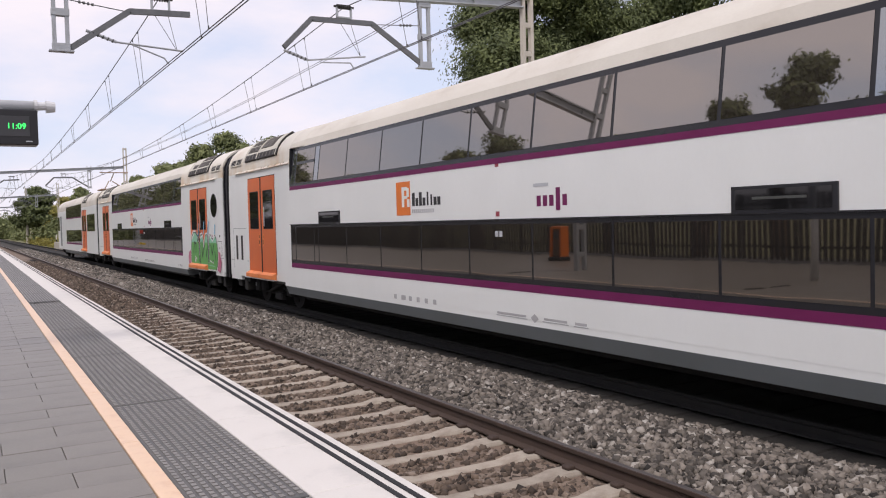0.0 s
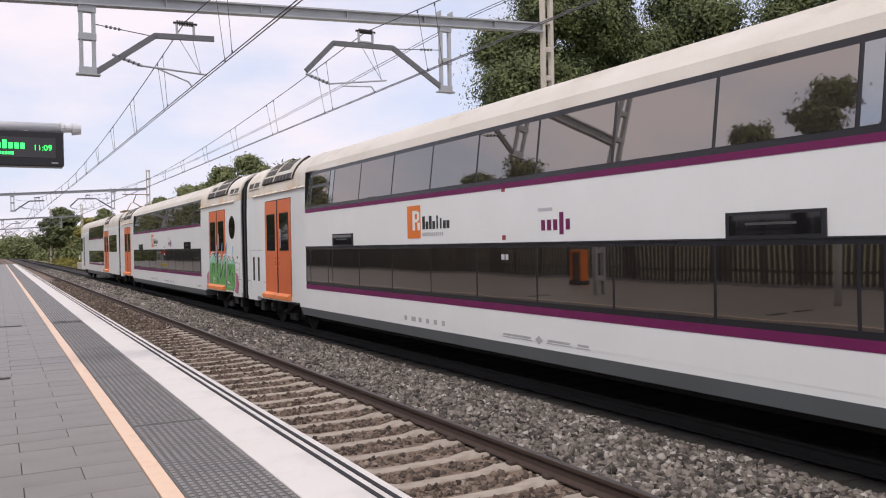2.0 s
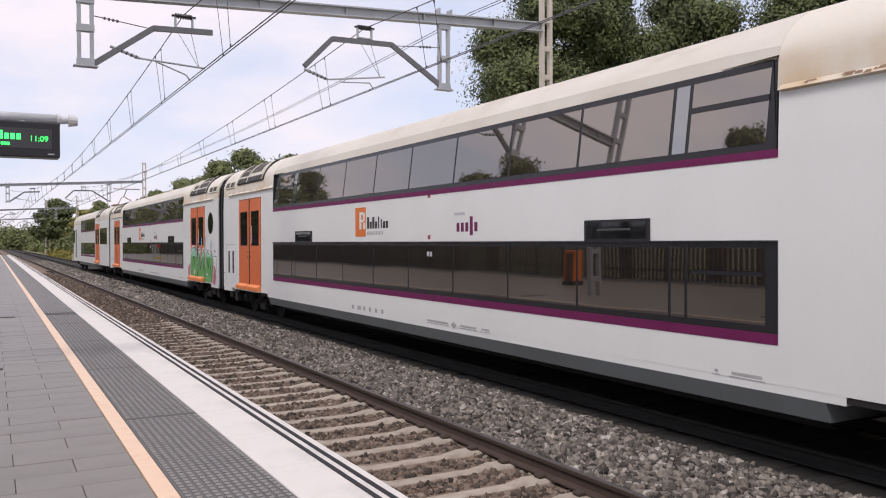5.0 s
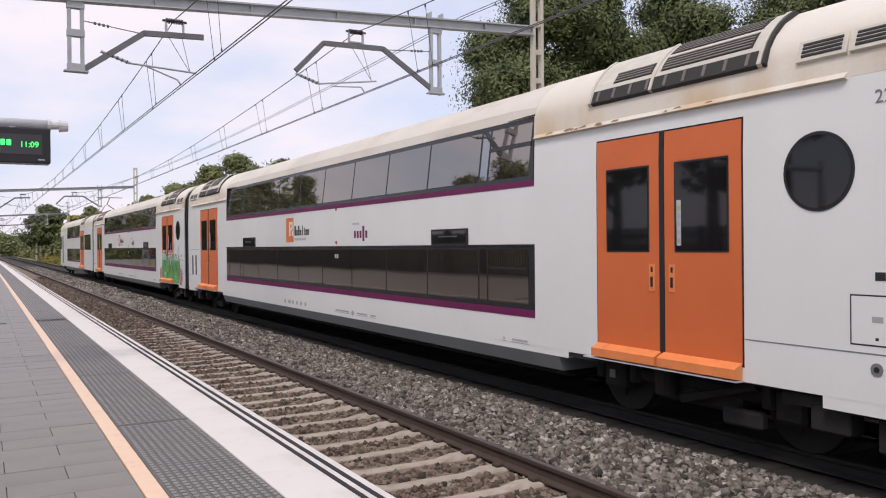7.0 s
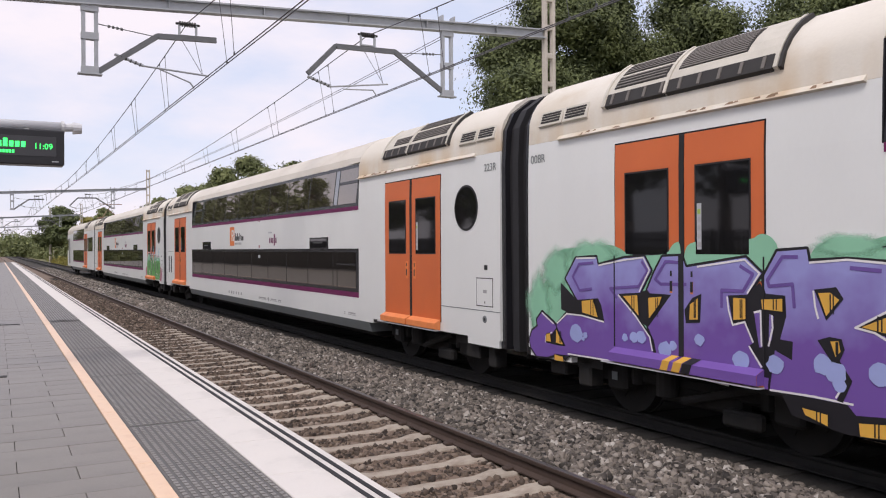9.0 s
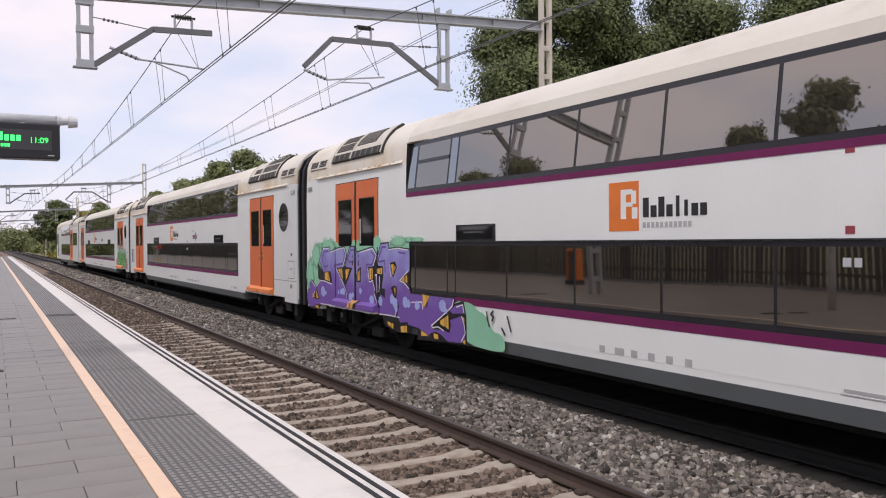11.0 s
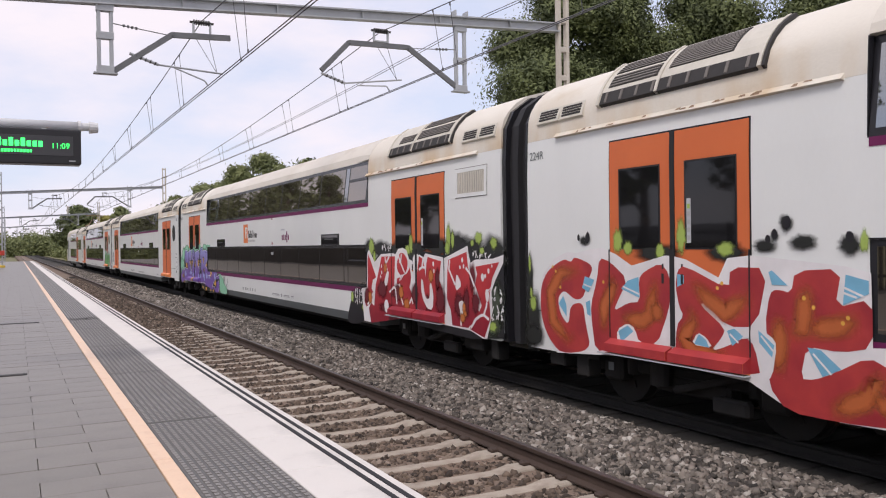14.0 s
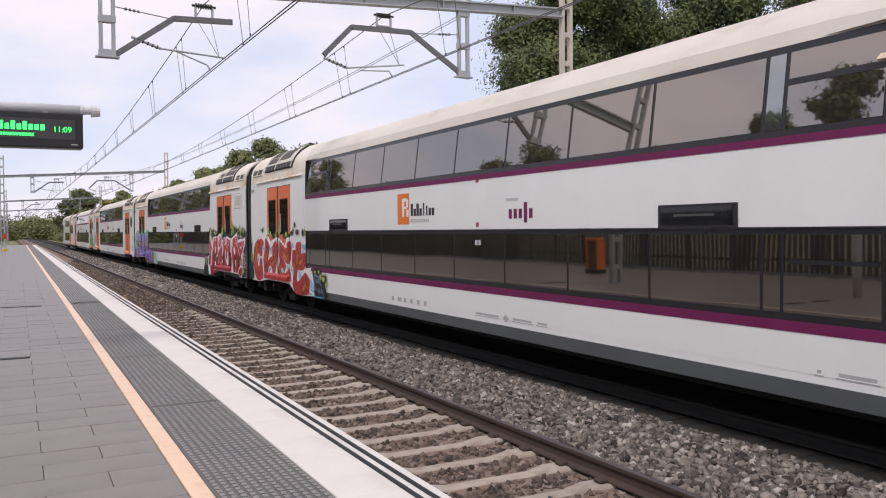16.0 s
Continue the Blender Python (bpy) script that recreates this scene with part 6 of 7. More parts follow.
def spray_red(car):
    s = Spray(car)
    s.mist("black", [(20.40, 0.94, 0.36, 0.24), (20.75, 1.0, 0.3, 0.26), (21.1, 2.0, 0.3, 0.22), (21.7, 1.95, 0.55, 0.22), (22.5, 1.95, 0.5, 0.2), (23.3, 1.95, 0.5, 0.2), (24.1, 1.98, 0.5, 0.2), (24.75, 2.02, 0.5, 0.28), (25.3, 1.95, 0.4, 0.25), (25.95, 1.9, 0.45, 0.35),
                     (20.9, 0.85, 0.22, 0.16)])
    s.layer("black", [rounded([(19.79, 0.33), (19.95, 0.75), (20.18, 1.01), (20.29, 1.11), (20.92, 1.15), (20.91, 0.46)], 2), [(20.91, 0.46), (20.95, 1.82), (21.13, 1.97), (21.37, 1.75), (21.71, 1.91), (22.25, 1.91), (23.39, 1.87), (23.37, 0.75)],
                      [(23.28, 0.59), (23.3, 1.89), (23.61, 1.92), (24.36, 1.85), (24.62, 1.91), (25.02, 2.08), (25.24, 1.96), (25.31, 1.82), (25.72, 1.84), (26.23, 1.9), (26.22, 0.63), (25.22, 0.53)]], "black shadow round the letters")
    s.mist("green", [(25.85, 1.1, 0.45, 0.55), (25.9, 0.8, 0.3, 0.2)])
    s.mist("lime", [(21.2, 2.0, 0.16, 0.22), (21.35, 1.8, 0.09, 0.16), (23.05, 2.05, 0.10, 0.22), (22.9, 1.93, 0.14, 0.12), (24.5, 2.15, 0.10, 0.29), (24.65, 2.1, 0.07, 0.18), (24.45, 1.98, 0.09, 0.14), (25.5, 2.13, 0.14, 0.12), (25.3, 2.05, 0.07, 0.07),
                    (25.95, 2.05, 0.12, 0.12), (25.6, 1.93, 0.09, 0.07), (25.9, 0.78, 0.14, 0.09), (20.12, 0.95, 0.10, 0.14), (20.75, 0.75, 0.14, 0.09)])
    s.layer("white", [[(20.65, 1.14), (20.94, 1.18), (20.99, 1.88), (21.08, 1.95), (21.36, 1.7), (21.69, 1.86), (22.25, 1.88), (22.37, 1.86), (22.5, 1.96), (22.69, 1.98), (22.86, 1.94), (22.97, 1.77), (23.09, 1.75), (23.18, 1.85), (23.31, 1.87), (23.39, 1.84), (23.37, 0.85), (21.1, 0.48), (20.78, 0.48)],
                      [(23.3, 1.83), (23.39, 1.86), (23.57, 1.81), (23.63, 1.88), (24.27, 1.82), (24.36, 1.81), (24.49, 1.84), (25.15, 2.01), (25.19, 1.85), (25.24, 1.74), (25.38, 1.79), (25.92, 1.81), (26.23, 1.87), (26.22, 1.75), (25.99, 1.49), (25.87, 1.31), (25.9, 1.01), (25.73, 0.58), (25.6, 0.57), (25.22, 0.66), (24.43, 0.68), (23.28, 0.74)]],
            "white outline of the spray-painted letters")
    letters = [[(21.05, 1.85), (21.43, 1.4), (21.26, 1.34), (21.18, 1.16), (21.28, 1.09), (21.1, 0.85), (20.9, 0.78), (20.8, 0.9), (20.93, 1.13), (20.99, 1.18), (21.0, 1.74)],
               [(21.71, 1.81), (22.35, 1.82), (22.3, 1.26), (22.43, 0.91), (22.99, 0.71), (21.15, 0.47), (21.03, 0.76), (21.17, 0.88), (21.31, 0.82), (21.4, 1.24), (21.55, 1.5)],
               [(22.42, 1.4), (22.63, 1.44), (22.87, 1.51), (23.0, 1.62), (23.05, 1.46), (23.02, 1.34), (22.97, 1.26), (23.12, 1.1), (23.31, 0.94), (23.21, 0.81), (22.45, 0.88), (22.37, 1.2), (22.53, 1.3), (22.42, 1.3)],
               rounded([(22.47, 1.77), (22.59, 1.89), (22.75, 1.88), (22.9, 1.77), (22.91, 1.65), (22.82, 1.52), (22.63, 1.46), (22.49, 1.52), (22.42, 1.63)]),
               [(23.25, 1.41), (23.33, 1.62), (23.39, 1.83), (23.53, 1.79), (23.61, 1.63), (23.64, 1.46), (23.68, 1.7), (23.73, 1.82), (24.23, 1.75), (24.18, 1.53), (24.12, 1.49), (24.26, 1.3), (24.36, 1.03), (24.38, 0.86), (23.31, 0.88), (23.14, 1.04), (23.13, 1.23)],
               [(24.5, 1.78), (25.12, 1.91), (25.16, 1.67), (25.3, 1.46), (25.34, 1.2), (25.41, 1.04), (25.54, 0.96), (25.37, 0.87), (25.15, 0.7), (24.61, 0.7), (24.55, 0.95), (24.43, 1.13), (24.46, 1.59)],
               [(25.4, 1.68), (26.11, 1.76), (25.9, 1.51), (25.83, 1.28), (25.81, 1.16), (25.84, 0.89), (25.65, 0.59), (25.22, 0.68), (25.22, 0.76), (25.44, 0.9), (25.58, 1.08), (25.48, 1.24), (25.38, 1.4), (25.45, 1.57)]]
    for q in letters:
        s.layer("red", [q], "dark red letter with a white outline")
    s.mist("wine", [(21.75, 1.18, 0.30, 0.22), (22.45, 1.15, 0.30, 0.20), (20.95, 1.02, 0.16, 0.22), (23.2, 1.15, 0.18, 0.22), (23.75, 1.0, 0.16, 0.2), (24.2, 1.1, 0.22, 0.32), (24.85, 1.05, 0.22, 0.25), (25.1, 1.1, 0.12, 0.3), (25.4, 1.12, 0.16, 0.22), (22.0, 0.82, 0.5, 0.12),
                    (24.1, 1.45, 0.1, 0.25), (25.3, 1.5, 0.12, 0.3)])
    s.layer("white", [rounded(q) for q in ([(21.95, 1.5), (22.03, 1.55), (22.07, 1.5), (22.0, 1.28), (21.88, 1.23), (21.84, 1.34)], [(21.85, 0.96), (21.97, 0.99), (22.05, 0.87), (21.98, 0.74), (21.89, 0.72), (21.82, 0.85)],
                      [(23.47, 1.43), (23.54, 1.41), (23.6, 1.16), (23.68, 1.08), (23.8, 1.1), (23.8, 1.36), (23.87, 1.38), (23.95, 1.15), (23.9, 0.9), (23.69, 0.92), (23.54, 1.06), (23.46, 1.22)], [(24.78, 1.58), (24.96, 1.37), (24.77, 1.27), (24.73, 1.35)],
                      [(24.83, 1.08), (24.94, 1.13), (25.03, 1.1), (25.02, 1.0), (24.95, 0.79), (24.93, 0.71), (24.88, 0.72), (24.91, 0.9)], [(25.69, 1.3), (25.75, 1.36), (25.82, 1.27), (25.78, 1.14), (25.71, 1.16)])]
            + strokes([[(21.89, 1.81), (21.92, 1.69), (21.99, 1.55)], [(22.09, 1.81), (21.95, 1.7)], [(22.08, 1.13), (22.28, 1.23), (22.36, 1.22)], [(22.36, 1.22), (22.42, 0.92)], [(22.52, 1.3), (22.6, 1.24), (22.57, 1.12), (22.7, 0.92)], [(22.52, 1.82), (22.64, 1.67), (22.78, 1.52)], [(22.65, 1.87), (22.62, 1.74), (22.54, 1.71)],
                       [(21.28, 1.09), (21.16, 0.95), (20.98, 0.83)], [(20.95, 0.77), (21.05, 0.63), (21.11, 0.49)], [(23.12, 0.97), (23.06, 1.06), (22.97, 0.96)], [(23.38, 1.59), (23.53, 1.64), (23.63, 1.63)], [(23.55, 1.79), (23.51, 1.64)],
                       [(24.55, 1.78), (24.52, 1.62), (24.73, 1.37)], [(24.46, 1.04), (24.55, 0.94), (24.59, 0.71)], [(25.24, 0.71), (25.4, 0.86), (25.54, 0.92), (25.64, 0.94), (25.72, 1.07), (25.74, 1.14)], [(25.64, 0.94), (25.8, 0.88)], [(25.09, 1.66), (25.23, 1.56), (25.36, 1.37)]], 0.045)
            + [blob(u, z, r, 9, i, 1.3) for i, (u, z, r) in enumerate(((21.72, 1.5, 0.03), (21.72, 1.62, 0.03), (21.67, 1.42, 0.025), (22.62, 1.42, 0.03), (22.68, 1.46, 0.025), (22.57, 1.38, 0.02), (23.95, 1.70, 0.035), (23.97, 1.58, 0.03), (23.9, 1.48, 0.025),
                      (24.98, 1.78, 0.035), (25.02, 1.68, 0.03), (24.9, 1.66, 0.025), (25.62, 1.52, 0.05), (25.7, 1.54, 0.03), (25.8, 1.62, 0.035), (25.9, 1.70, 0.02)))], "white lines between the letters")
    s.mist("ochre", [(22.62, 1.15, 0.12, 0.16), (22.85, 0.95, 0.16, 0.13), (21.12, 0.98, 0.13, 0.16), (21.9, 1.6, 0.10, 0.13), (23.85, 1.5, 0.12, 0.14), (25.02, 1.0, 0.07, 0.12), (24.97, 0.85, 0.10, 0.10), (25.06, 0.92, 0.06, 0.06)])
    tags, g = [], random.Random(17)
    for u0, z0, columns, lines, size in ((20.28, 1.06, 5, 3, 0.11), (25.80, 1.32, 3, 2, 0.14), (25.86, 1.05, 3, 2, 0.13), (21.72, 1.98, 5, 1, 0.10), (25.3, 1.86, 5, 1, 0.12)):
        for r in range(lines):
            for k in range(columns):
                u, z = u0 + k * size + g.uniform(-0.02, 0.02), z0 - r * size * 0.95
                tags.append([(u + g.uniform(0, size * 0.8), z + g.uniform(-0.06, 0.07)) for _ in range(5)])
    s.layer("white", strokes(tags, 0.018), "small white scrawled marks")
    over_step(s, L - 4.31, "red")
    seams(s, L - 4.31, 1.95)


def spray_orange(car):
    s = Spray(car)
    s.mist("black", [(0.42, 0.95, 0.16, 0.45), (0.42, 1.55, 0.10, 0.40), (1.66, 2.06, 0.10, 0.07), (4.75, 2.2, 0.09, 0.10), (4.62, 2.08, 0.06, 0.06), (4.94, 2.02, 0.18, 0.09), (4.5, 1.98, 0.16, 0.08), (5.42, 1.99, 0.14, 0.11), (3.0, 1.9, 0.45, 0.14), (4.0, 1.92, 0.35, 0.12), (0.5, 1.0, 0.22, 0.45), (0.5, 0.75, 0.3, 0.2),
                     (6.35, 1.0, 0.25, 0.15)])
    s.layer("black", [blob(1.74, 2.1, 0.045, 12, 3, 1.6), blob(1.55, 2.1, 0.028, 12, 4, 1.6), blob(4.76, 2.2, 0.045, 12, 5, 1.5), blob(4.62, 2.1, 0.035, 12, 6, 1.3), blob(4.54, 2.05, 0.035, 12, 7, 1.2), blob(5.42, 2.06, 0.045, 12, 8, 1.2)])
    s.mist("lime", [(0.42, 1.75, 0.04, 0.16), (0.45, 1.35, 0.04, 0.09), (2.32, 2.05, 0.10, 0.18), (2.5, 1.96, 0.10, 0.10), (3.38, 2.1, 0.09, 0.22), (4.0, 1.95, 0.14, 0.09), (3.05, 1.93, 0.09, 0.11), (5.56, 2.02, 0.05, 0.12), (0.5, 1.2, 0.09, 0.14)])
    s.layer("white", [[(0.7, 1.06), (0.65, 1.36), (0.76, 1.62), (1.0, 1.82), (1.31, 1.92), (1.5, 1.9), (1.76, 1.95), (2.02, 1.97), (2.29, 1.89), (2.57, 1.76), (3.12, 1.88), (3.24, 1.88), (3.45, 1.84), (3.91, 1.66), (4.03, 1.86), (4.32, 1.89), (4.96, 1.84), (5.38, 1.8), (5.62, 1.75), (5.63, 1.11), (6.08, 1.15), (5.92, 0.97), (6.25, 0.83), (6.25, 0.47), (5.9, 0.44), (5.32, 0.42), (4.66, 0.49), (4.3, 0.64), (2.68, 0.7), (1.05, 0.57), (0.81, 0.81)]],
            "white outline of the spray-painted letters")
    letters = [rounded([(0.69, 1.45), (0.86, 1.67), (1.23, 1.83), (1.39, 1.78), (1.46, 1.86), (1.86, 1.75), (1.75, 1.57), (1.63, 1.32), (1.45, 1.3), (1.22, 1.42), (1.08, 1.3), (1.14, 1.09), (1.32, 0.95), (1.36, 1.23), (1.63, 1.28), (1.68, 1.0), (1.79, 0.68), (1.13, 0.56), (0.84, 0.77), (0.68, 1.06)]),
               [(1.97, 1.85), (2.18, 1.8), (2.5, 1.59), (2.33, 1.36), (2.23, 1.2), (2.5, 1.32), (2.71, 1.34), (2.69, 1.6), (2.77, 1.69), (3.06, 1.8), (3.19, 1.68), (3.22, 1.47), (3.17, 1.25), (2.98, 0.86), (2.68, 0.87), (2.62, 1.02), (2.49, 1.07), (2.3, 0.99), (2.29, 0.82), (2.22, 0.7), (1.88, 0.68), (1.81, 1.01), (1.79, 1.25), (1.92, 1.57)],
               [(3.32, 1.72), (3.42, 1.78), (4.05, 1.54), (4.07, 1.77), (4.54, 1.77), (4.4, 1.19), (4.02, 1.16), (3.72, 1.39), (3.65, 1.36), (4.0, 1.14), (3.94, 1.03), (3.79, 0.89), (4.02, 0.96), (4.26, 1.08), (4.37, 1.0), (4.45, 0.67), (3.27, 0.75), (3.3, 1.12), (3.41, 1.23), (3.34, 1.33), (3.29, 1.54)],
               [(4.56, 1.53), (4.64, 1.57), (4.81, 1.54), (4.85, 1.75), (5.34, 1.78), (5.27, 1.43), (5.63, 1.53), (5.63, 1.11), (5.33, 1.04), (4.97, 1.06), (4.9, 0.75), (5.05, 0.76), (5.26, 0.85), (5.59, 1.03), (5.8, 0.94), (5.96, 0.85), (5.94, 0.64), (5.85, 0.46), (5.32, 0.42), (4.75, 0.42), (4.53, 0.64), (4.58, 0.96), (4.5, 1.21)]]
    for q in letters:
        s.layer("vermilion", [rounded(q)], "orange red letter with a white outline")
    s.brush("ember", [[(1.68, 1.69), (1.15, 1.63), (0.92, 1.37), (0.98, 0.99), (1.29, 0.77), (1.56, 0.87)], [(2.07, 1.69), (2.24, 1.51), (2.06, 1.26), (2.02, 0.87)], [(3.0, 1.68), (2.94, 1.46), (2.87, 1.2), (2.75, 1.12), (2.3, 1.14)], [(2.99, 1.39), (2.99, 1.1)],
                      [(3.49, 1.65), (3.77, 1.42), (4.0, 1.3), (4.27, 1.45), (4.3, 1.64)], [(3.48, 1.41), (3.56, 1.17), (3.41, 0.99), (3.55, 0.86), (4.11, 0.85)], [(4.68, 1.37), (4.67, 1.03), (4.62, 0.71)], [(5.02, 1.66), (4.95, 1.42), (4.93, 1.24), (4.76, 1.13)], [(4.93, 1.21), (5.29, 1.26), (5.56, 1.34)],
                      [(5.16, 0.48), (5.55, 0.65), (5.7, 0.84), (5.55, 0.88)], [(5.77, 0.74), (5.69, 0.53)]], 0.30)
    s.layer("white", [rounded(q) for q in ([(3.52, 0.93), (3.61, 1.07), (3.73, 1.03), (3.83, 0.92)], [(2.29, 0.82), (2.3, 0.99), (2.49, 1.08), (2.63, 1.02), (2.55, 0.84)], [(4.02, 1.14), (4.31, 1.18), (4.4, 1.04), (4.26, 1.08), (4.02, 0.96), (3.81, 0.89), (3.94, 1.03)], [(4.38, 1.18), (4.57, 1.12), (4.64, 1.04), (4.58, 0.71), (4.47, 0.69), (4.44, 0.88)])])
    s.each("blue", [[(1.68, 1.61), (1.87, 1.57), (1.75, 1.41), (1.62, 1.46)], [(1.11, 1.23), (1.21, 1.34), (1.28, 1.22), (1.28, 1.07)], [(2.5, 1.58), (2.69, 1.63), (2.7, 1.39), (2.38, 1.48)], [(2.32, 0.97), (2.49, 1.05), (2.59, 0.99), (2.37, 0.84)], [(4.02, 1.12), (4.12, 1.15), (4.23, 1.08), (4.09, 0.97)],
                     [(4.42, 1.16), (4.61, 1.03), (4.58, 0.91), (4.43, 1.04)], [(3.56, 0.94), (3.63, 1.05), (3.73, 1.0), (3.78, 0.92)], [(4.98, 1.05), (5.12, 1.04), (5.33, 0.89), (5.14, 0.8), (5.07, 0.9)], [(5.38, 1.73), (5.6, 1.68), (5.6, 1.57), (5.35, 1.46)], [(5.99, 0.88), (6.23, 0.72), (6.23, 0.55), (5.98, 0.6)],
                     [(5.91, 0.54), (6.2, 0.48), (5.9, 0.46)], [(4.55, 1.73), (4.59, 1.75), (4.77, 1.61), (4.59, 1.61)], [(1.69, 1.28), (1.78, 1.31), (1.79, 1.11), (1.72, 1.13)], [(3.32, 1.68), (3.42, 1.67), (3.42, 1.58), (3.32, 1.54)]], "light blue corners between the letters")
    s.layer("white", strokes([[(2.41, 1.51), (2.7, 1.43)], [(1.65, 1.51), (1.82, 1.47)], [(4.45, 1.11), (4.6, 0.97)], [(5.35, 1.57), (5.49, 1.53)], [(5.35, 1.62), (5.56, 1.54)], [(6.0, 0.66), (6.23, 0.6)], [(6.0, 0.8), (6.23, 0.64)], [(5.04, 1.0), (5.23, 0.83)], [(4.06, 1.09), (4.17, 1.01)]], 0.02))
    s.each("amber", [blob(u, z, 0.022, 8, i) for i, (u, z) in enumerate(((0.98, 1.72), (1.05, 1.66), (1.15, 1.45), (2.05, 1.55), (3.9, 1.55), (3.96, 1.6), (4.95, 1.5), (5.05, 1.42), (5.35, 1.3), (5.4, 1.35)))])
    s.layer("black", [rounded([(6.25, 0.48), (6.25, 0.83), (6.16, 1.05), (6.25, 1.14), (6.78, 1.15), (6.85, 0.98), (7.05, 0.76), (7.15, 0.61), (7.15, 0.48), (6.98, 0.45)], 2)], "black sprayed patch")
    s.mist("black", [(7.0, 0.90, 0.25, 0.16)])
    s.mist("lime", [(6.35, 1.05, 0.09, 0.05), (6.62, 1.06, 0.07, 0.06), (6.75, 0.95, 0.12, 0.10), (6.95, 0.9, 0.12, 0.09), (7.15, 0.8, 0.10, 0.07), (6.15, 1.04, 0.04, 0.04)])
    s.layer("blue", strokes([[(6.31, 0.65), (6.31, 0.75), (6.35, 0.84), (6.3, 0.89), (6.32, 0.96), (6.43, 0.99), (6.48, 0.94), (6.57, 0.96), (6.65, 0.88), (6.69, 0.8), (6.77, 0.77), (6.82, 0.68), (6.91, 0.62), (6.94, 0.48), (6.82, 0.46), (6.65, 0.46), (6.41, 0.46), (6.29, 0.45), (6.31, 0.57)]], 0.022), "light blue cloud outline")
    g = random.Random(23)
    s.layer("sky", strokes([[(6.2 + 0.11 * k + g.uniform(0, 0.08), z - 0.012 * k + g.uniform(0, 0.15)) for _ in range(5)] for z in (0.60, 0.79) for k in range(4 if z > 0.7 else 6)], 0.016), "small pale blue scrawl")
    over_step(s, 2.17, "vermilion")
    seams(s, 2.17, 1.95)


def spray_green(car):
    s = Spray(car)
    s.layer("pink", [blob(22.05, 0.98, 0.26, 14, 1, 1.2), blob(25.6, 0.98, 0.28, 14, 2, 1.2), blob(24.9, 1.6, 0.2, 14, 3)], "pink sprayed ground")
    g1 = [(22.2, 0.75), (22.3, 1.7), (22.7, 1.9), (23.2, 1.7), (23.3, 0.75), (22.95, 0.8), (22.8, 1.2), (22.6, 0.8)]
    g2 = [(23.4, 0.75), (23.45, 1.75), (23.75, 1.8), (23.85, 1.2), (24.1, 1.75), (24.35, 1.8), (24.4, 0.75)]
    g3 = [(24.5, 0.75), (24.6, 1.85), (25.0, 1.6), (25.3, 1.8), (25.55, 1.3), (25.4, 0.75), (25.1, 0.8), (25.0, 1.1), (24.85, 0.8)]
    letters = [rounded(q) for q in (g1, g2, g3)]
    s.layer("white", rim(letters, 0.16), "pale outline")
    s.layer("black", rim(letters, 0.07), "black outline")
    s.layer("green", letters + [[(22.3, 0.74), (22.3, 0.92), (25.3, 0.92), (25.3, 0.74)]], "green letters with pale outline")
    s.layer("mint", [above(q, 1.55) for q in letters] + strokes([[(22.4, 0.86), (23.2, 0.84), (24.0, 0.87), (25.2, 0.84)]], 0.03))
    s.layer("black", strokes([[(22.55, 1.2), (22.7, 1.55), (22.9, 1.5), (22.85, 1.2)], [(23.3, 1.7), (23.38, 0.8)], [(23.65, 1.6), (23.7, 1.1), (24.05, 1.5)], [(24.15, 1.1), (24.3, 1.4)], [(24.45, 1.75), (24.44, 0.8)],
                              [(24.75, 1.5), (24.9, 1.2), (25.1, 1.5)], [(25.2, 1.3), (25.3, 1.0)], [(22.9, 1.9), (23.1, 1.75), (23.5, 1.9)]], 0.06), "black inner lines")
    s.layer("white", strokes([[(22.35, 1.65), (22.7, 1.82)], [(23.5, 1.7), (23.72, 1.74)], [(24.65, 1.78), (24.95, 1.6), (25.25, 1.75)], [(22.75, 1.1), (23.0, 1.0)], [(24.6, 1.0), (24.9, 0.95)]], 0.04))
    s.layer("blue", strokes([[(23.2, 1.75), (23.3, 2.15)], [(23.9, 1.8), (24.0, 2.2)], [(24.4, 1.8), (24.5, 2.05), (24.6, 2.2)], [(25.2, 1.8), (25.3, 2.1)]], 0.07), "pale blue spikes")


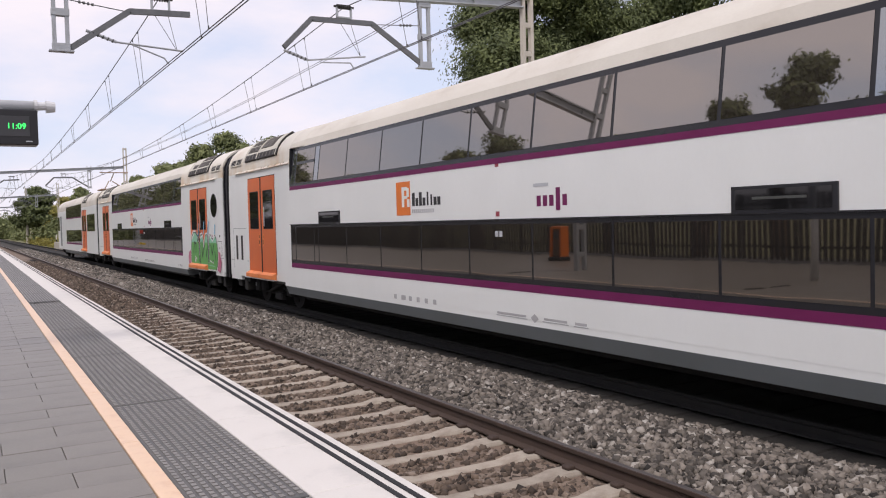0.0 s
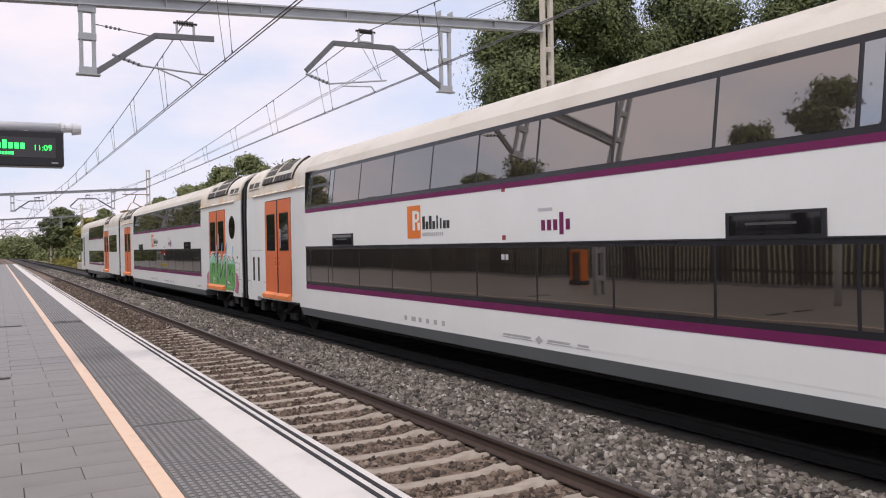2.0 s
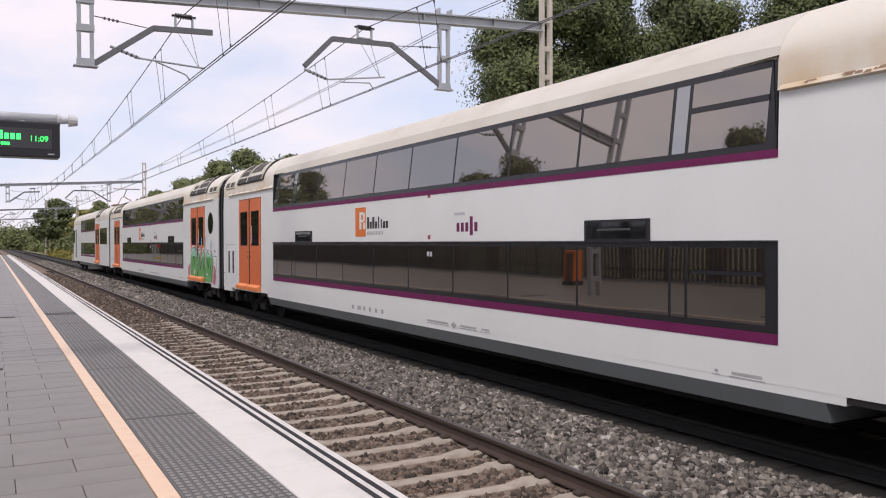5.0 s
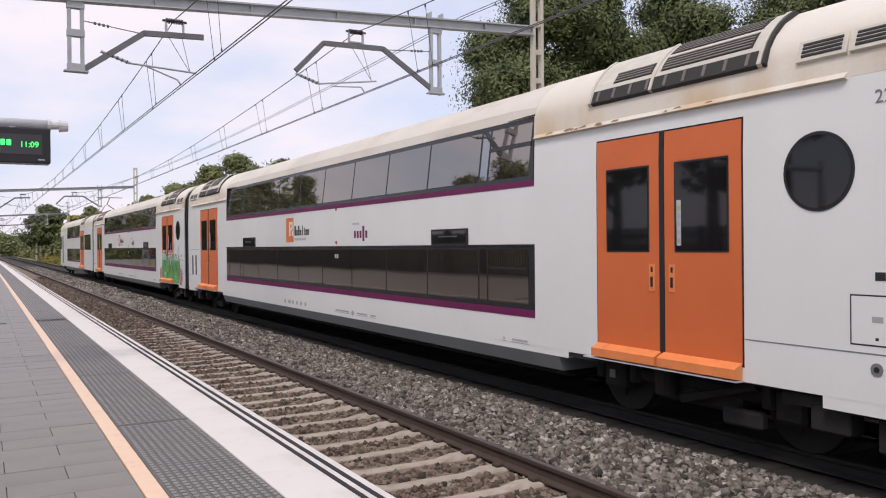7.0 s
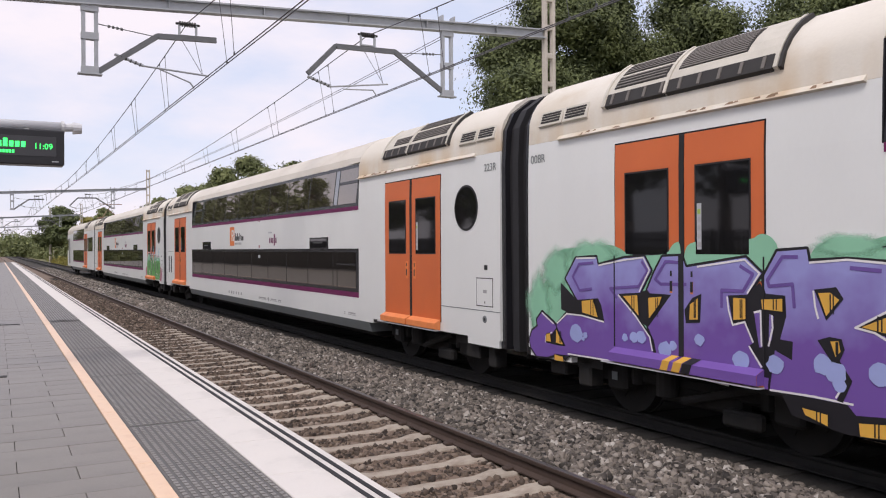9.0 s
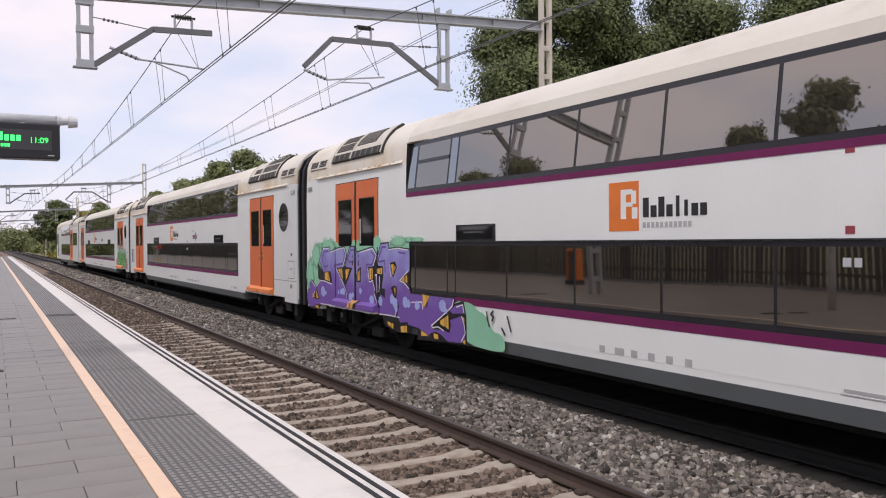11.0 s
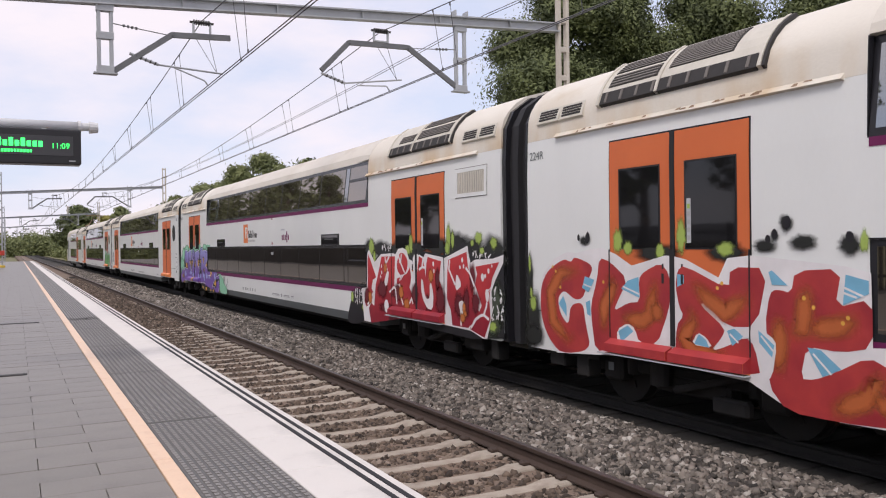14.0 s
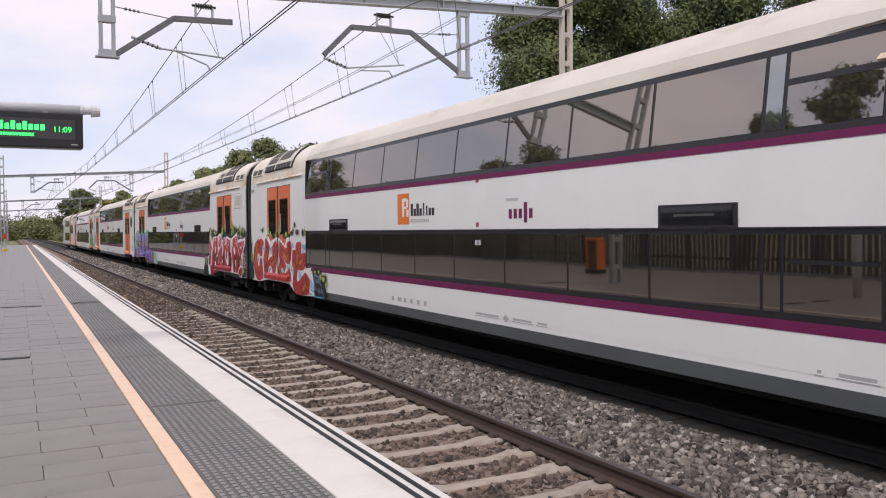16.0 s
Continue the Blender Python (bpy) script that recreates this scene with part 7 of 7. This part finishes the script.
def cab_coach():
    """The leading motor coach, with its driver's cab; the origin is the gap behind it."""
    car = thing("train_coach", "white motor coach with driving cab at the head of the train", "train coach", "coaches of the train")
    n = 23.6
    body = Mesh().sweep([(-1.435, 3.45), (-1.45, 2.95), (-1.45, 0.62), (1.45, 0.62), (1.45, 2.95), (1.435, 3.45)], 0.36, n - 1.2)
    k = len(body.v)
    ring = [(-1.435, 3.45), (-1.45, 2.95), (-1.45, 0.62), (1.45, 0.62), (1.45, 2.95), (1.435, 3.45)]
    body.add([(x, n - 1.2, z) for x, z in ring] + [(x * 0.86, n - (0.55 if z > 3 else 0.0), z) for x, z in ring], [(i, (i + 1) % 6, 6 + (i + 1) % 6, 6 + i) for i in range(6)] + [tuple(range(6, 12))])
    part("body", body, WHITE, car, "white painted body side")
    roof = Mesh()
    over(roof, 3.452, -(n - 1.3), -0.36)
    part("roof", roof, CREAM, car, "cream weathered roof")
    U = lambda v: -v
    part("upper_window_band", plate(Mesh(), U(16.4), U(7.4), 2.905, 3.70, 0.012, 0.03), GLASS, car, "dark upper window band")
    part("lower_window_band", plate(Mesh(), U(16.4), U(7.4), 1.165, 2.035, 0.012, 0.03), LOWGLASS, car, "dark lower window band")
    part("upper_stripe", plate(Mesh(), U(16.4), U(7.4), 2.83, 2.90, 0.012, 0.01), PURPLE, car)
    part("lower_stripe", plate(Mesh(), U(16.4), U(7.4), 1.06, 1.16, 0.012, 0.01), PURPLE, car)
    part("saloon_window", plate(Mesh(), U(4.5), U(1.1), 1.95, 2.95, 0.012, 0.03), LOWGLASS, car, "dark saloon window")
    part("cab_window", plate(Mesh(), U(22.6), U(21.2), 2.0, 3.05, 0.012, 0.03), LOWGLASS, car, "dark cab side window")
    part("cab_door", plate(Mesh(), U(20.6), U(19.7), 0.85, 3.1, 0.012, 0.03), SKIRT, car, "grey cab door")
    door(car, U(7.05))
    part("skirt", Mesh().sweep([(-1.452, 0.62), (-1.38, 0.40), (1.38, 0.40), (1.452, 0.62)], 5.2, 18.0), SKIRT, car)
    part("underframe", Mesh().box((0, n / 2, 0.5), (2.4, n - 2.5, 0.3), 0.05), UNDER, car)
    part("pantograph", Mesh().tube((-0.6, 3.0, 4.4), (-0.1, 4.6, 5.0), 0.03, 6).tube((0.6, 3.0, 4.4), (0.1, 4.6, 5.0), 0.03, 6).tube((0, 4.6, 5.0), (0, 3.2, 5.42), 0.03, 6)
         .tube((-0.8, 3.2, 5.44), (0.8, 3.2, 5.44), 0.03, 6).box((0, 3.6, 4.42), (1.6, 1.8, 0.08), 0.02), FLAKE, car, "raised pantograph")
    for v in (3.4, 20.0):
        bogie(car, -v)
    roof_unit(car, -6.6, -4.9)
    return car


coach_c = coach("white double-deck coach with orange doors and clean paint")
coach_b = copy_thing(coach_c, pose(XF, 30, 0))
tagged(coach_b, "white double-deck coach with green graffiti at its end")
coach_d = coach("white double-deck coach with purple and red graffiti at its ends", 0.12)
coach_e = coach("white double-deck coach with large orange red graffiti", 0.2)
TRAIN = [(coach_b, 53.0), (coach_c, 26.5), (coach_d, 0.0), (coach_e, -26.5)]
for c, _ in TRAIN:
    bogie(c, 3.1)
    bogie(c, L - 3.1)
for c in (coach_b, coach_c, coach_e):
    round_window(c)
side_vent(coach_d)
front_panel(coach_c)
running_number(coach_c, "223R", 25.70)
running_number(coach_d, "008R", 0.42)
running_number(coach_e, "224R", 0.42)
spray_green(coach_b)
spray_purple(coach_d)
spray_red(coach_d)
spray_orange(coach_e)
SHIFTED = ("upper_window_band", "lower_window_band", "upper_wall", "upper_stripe", "lower_stripe", "destination_display", "logo", "operator_mark", "small_mark", "data_mark", "data_diamond")
for car, late, logo_late in ((coach_d, 0.12, 0.12), (coach_e, 0.2, 0.32)):
    for ob in car.children:
        kind = ob.name.split(".")[0]
        if kind in SHIFTED:
            ob.location.y -= logo_late if kind == "logo" else late
coach_a = cab_coach()
TRAIN.append((coach_a, 53.0))

# where the gap behind the third coach stands, every half second
GAP = (-2.84, -2.82, -2.77, -2.66, -2.50, -2.31, -2.07, -1.77, -1.40, -0.92, -0.33, 0.40, 1.27, 2.27, 3.42, 4.85, 6.30, 7.96, 9.78, 11.76, 13.88, 16.16, 18.60, 21.19, 23.94, 26.86, 29.95, 33.22, 36.66, 40.28, 44.05, 47.95, 51.93)


def gap_at(t):
    k = min(int(t / 0.5), len(GAP) - 2)
    f = t / 0.5 - k
    p0, p1, p2, p3 = GAP[max(k - 1, 0)], GAP[k], GAP[k + 1], GAP[min(k + 2, len(GAP) - 1)]
    if k + 2 >= len(GAP):
        p3 = 2 * p2 - p1
    return p1 + 0.5 * f * (p2 - p0 + f * (2 * p0 - 5 * p1 + 4 * p2 - p3 + f * (3 * (p1 - p2) + p3 - p0)))


def motions():
    for car, ahead in TRAIN:
        walk(car, [(0.5 * i, pose(XF, GAP[i] + ahead, 0)) for i in range(len(GAP))])
    times = [i / 15 for i in range(241)]
    turns = [-math.degrees((gap_at(t) - GAP[0]) / 0.455) for t in times]
    for wheel, y in WHEELS:
        walk(wheel, [(t, pose(0, y, 0.455, a, 0, 0)) for t, a in zip(times, turns)])


motions()
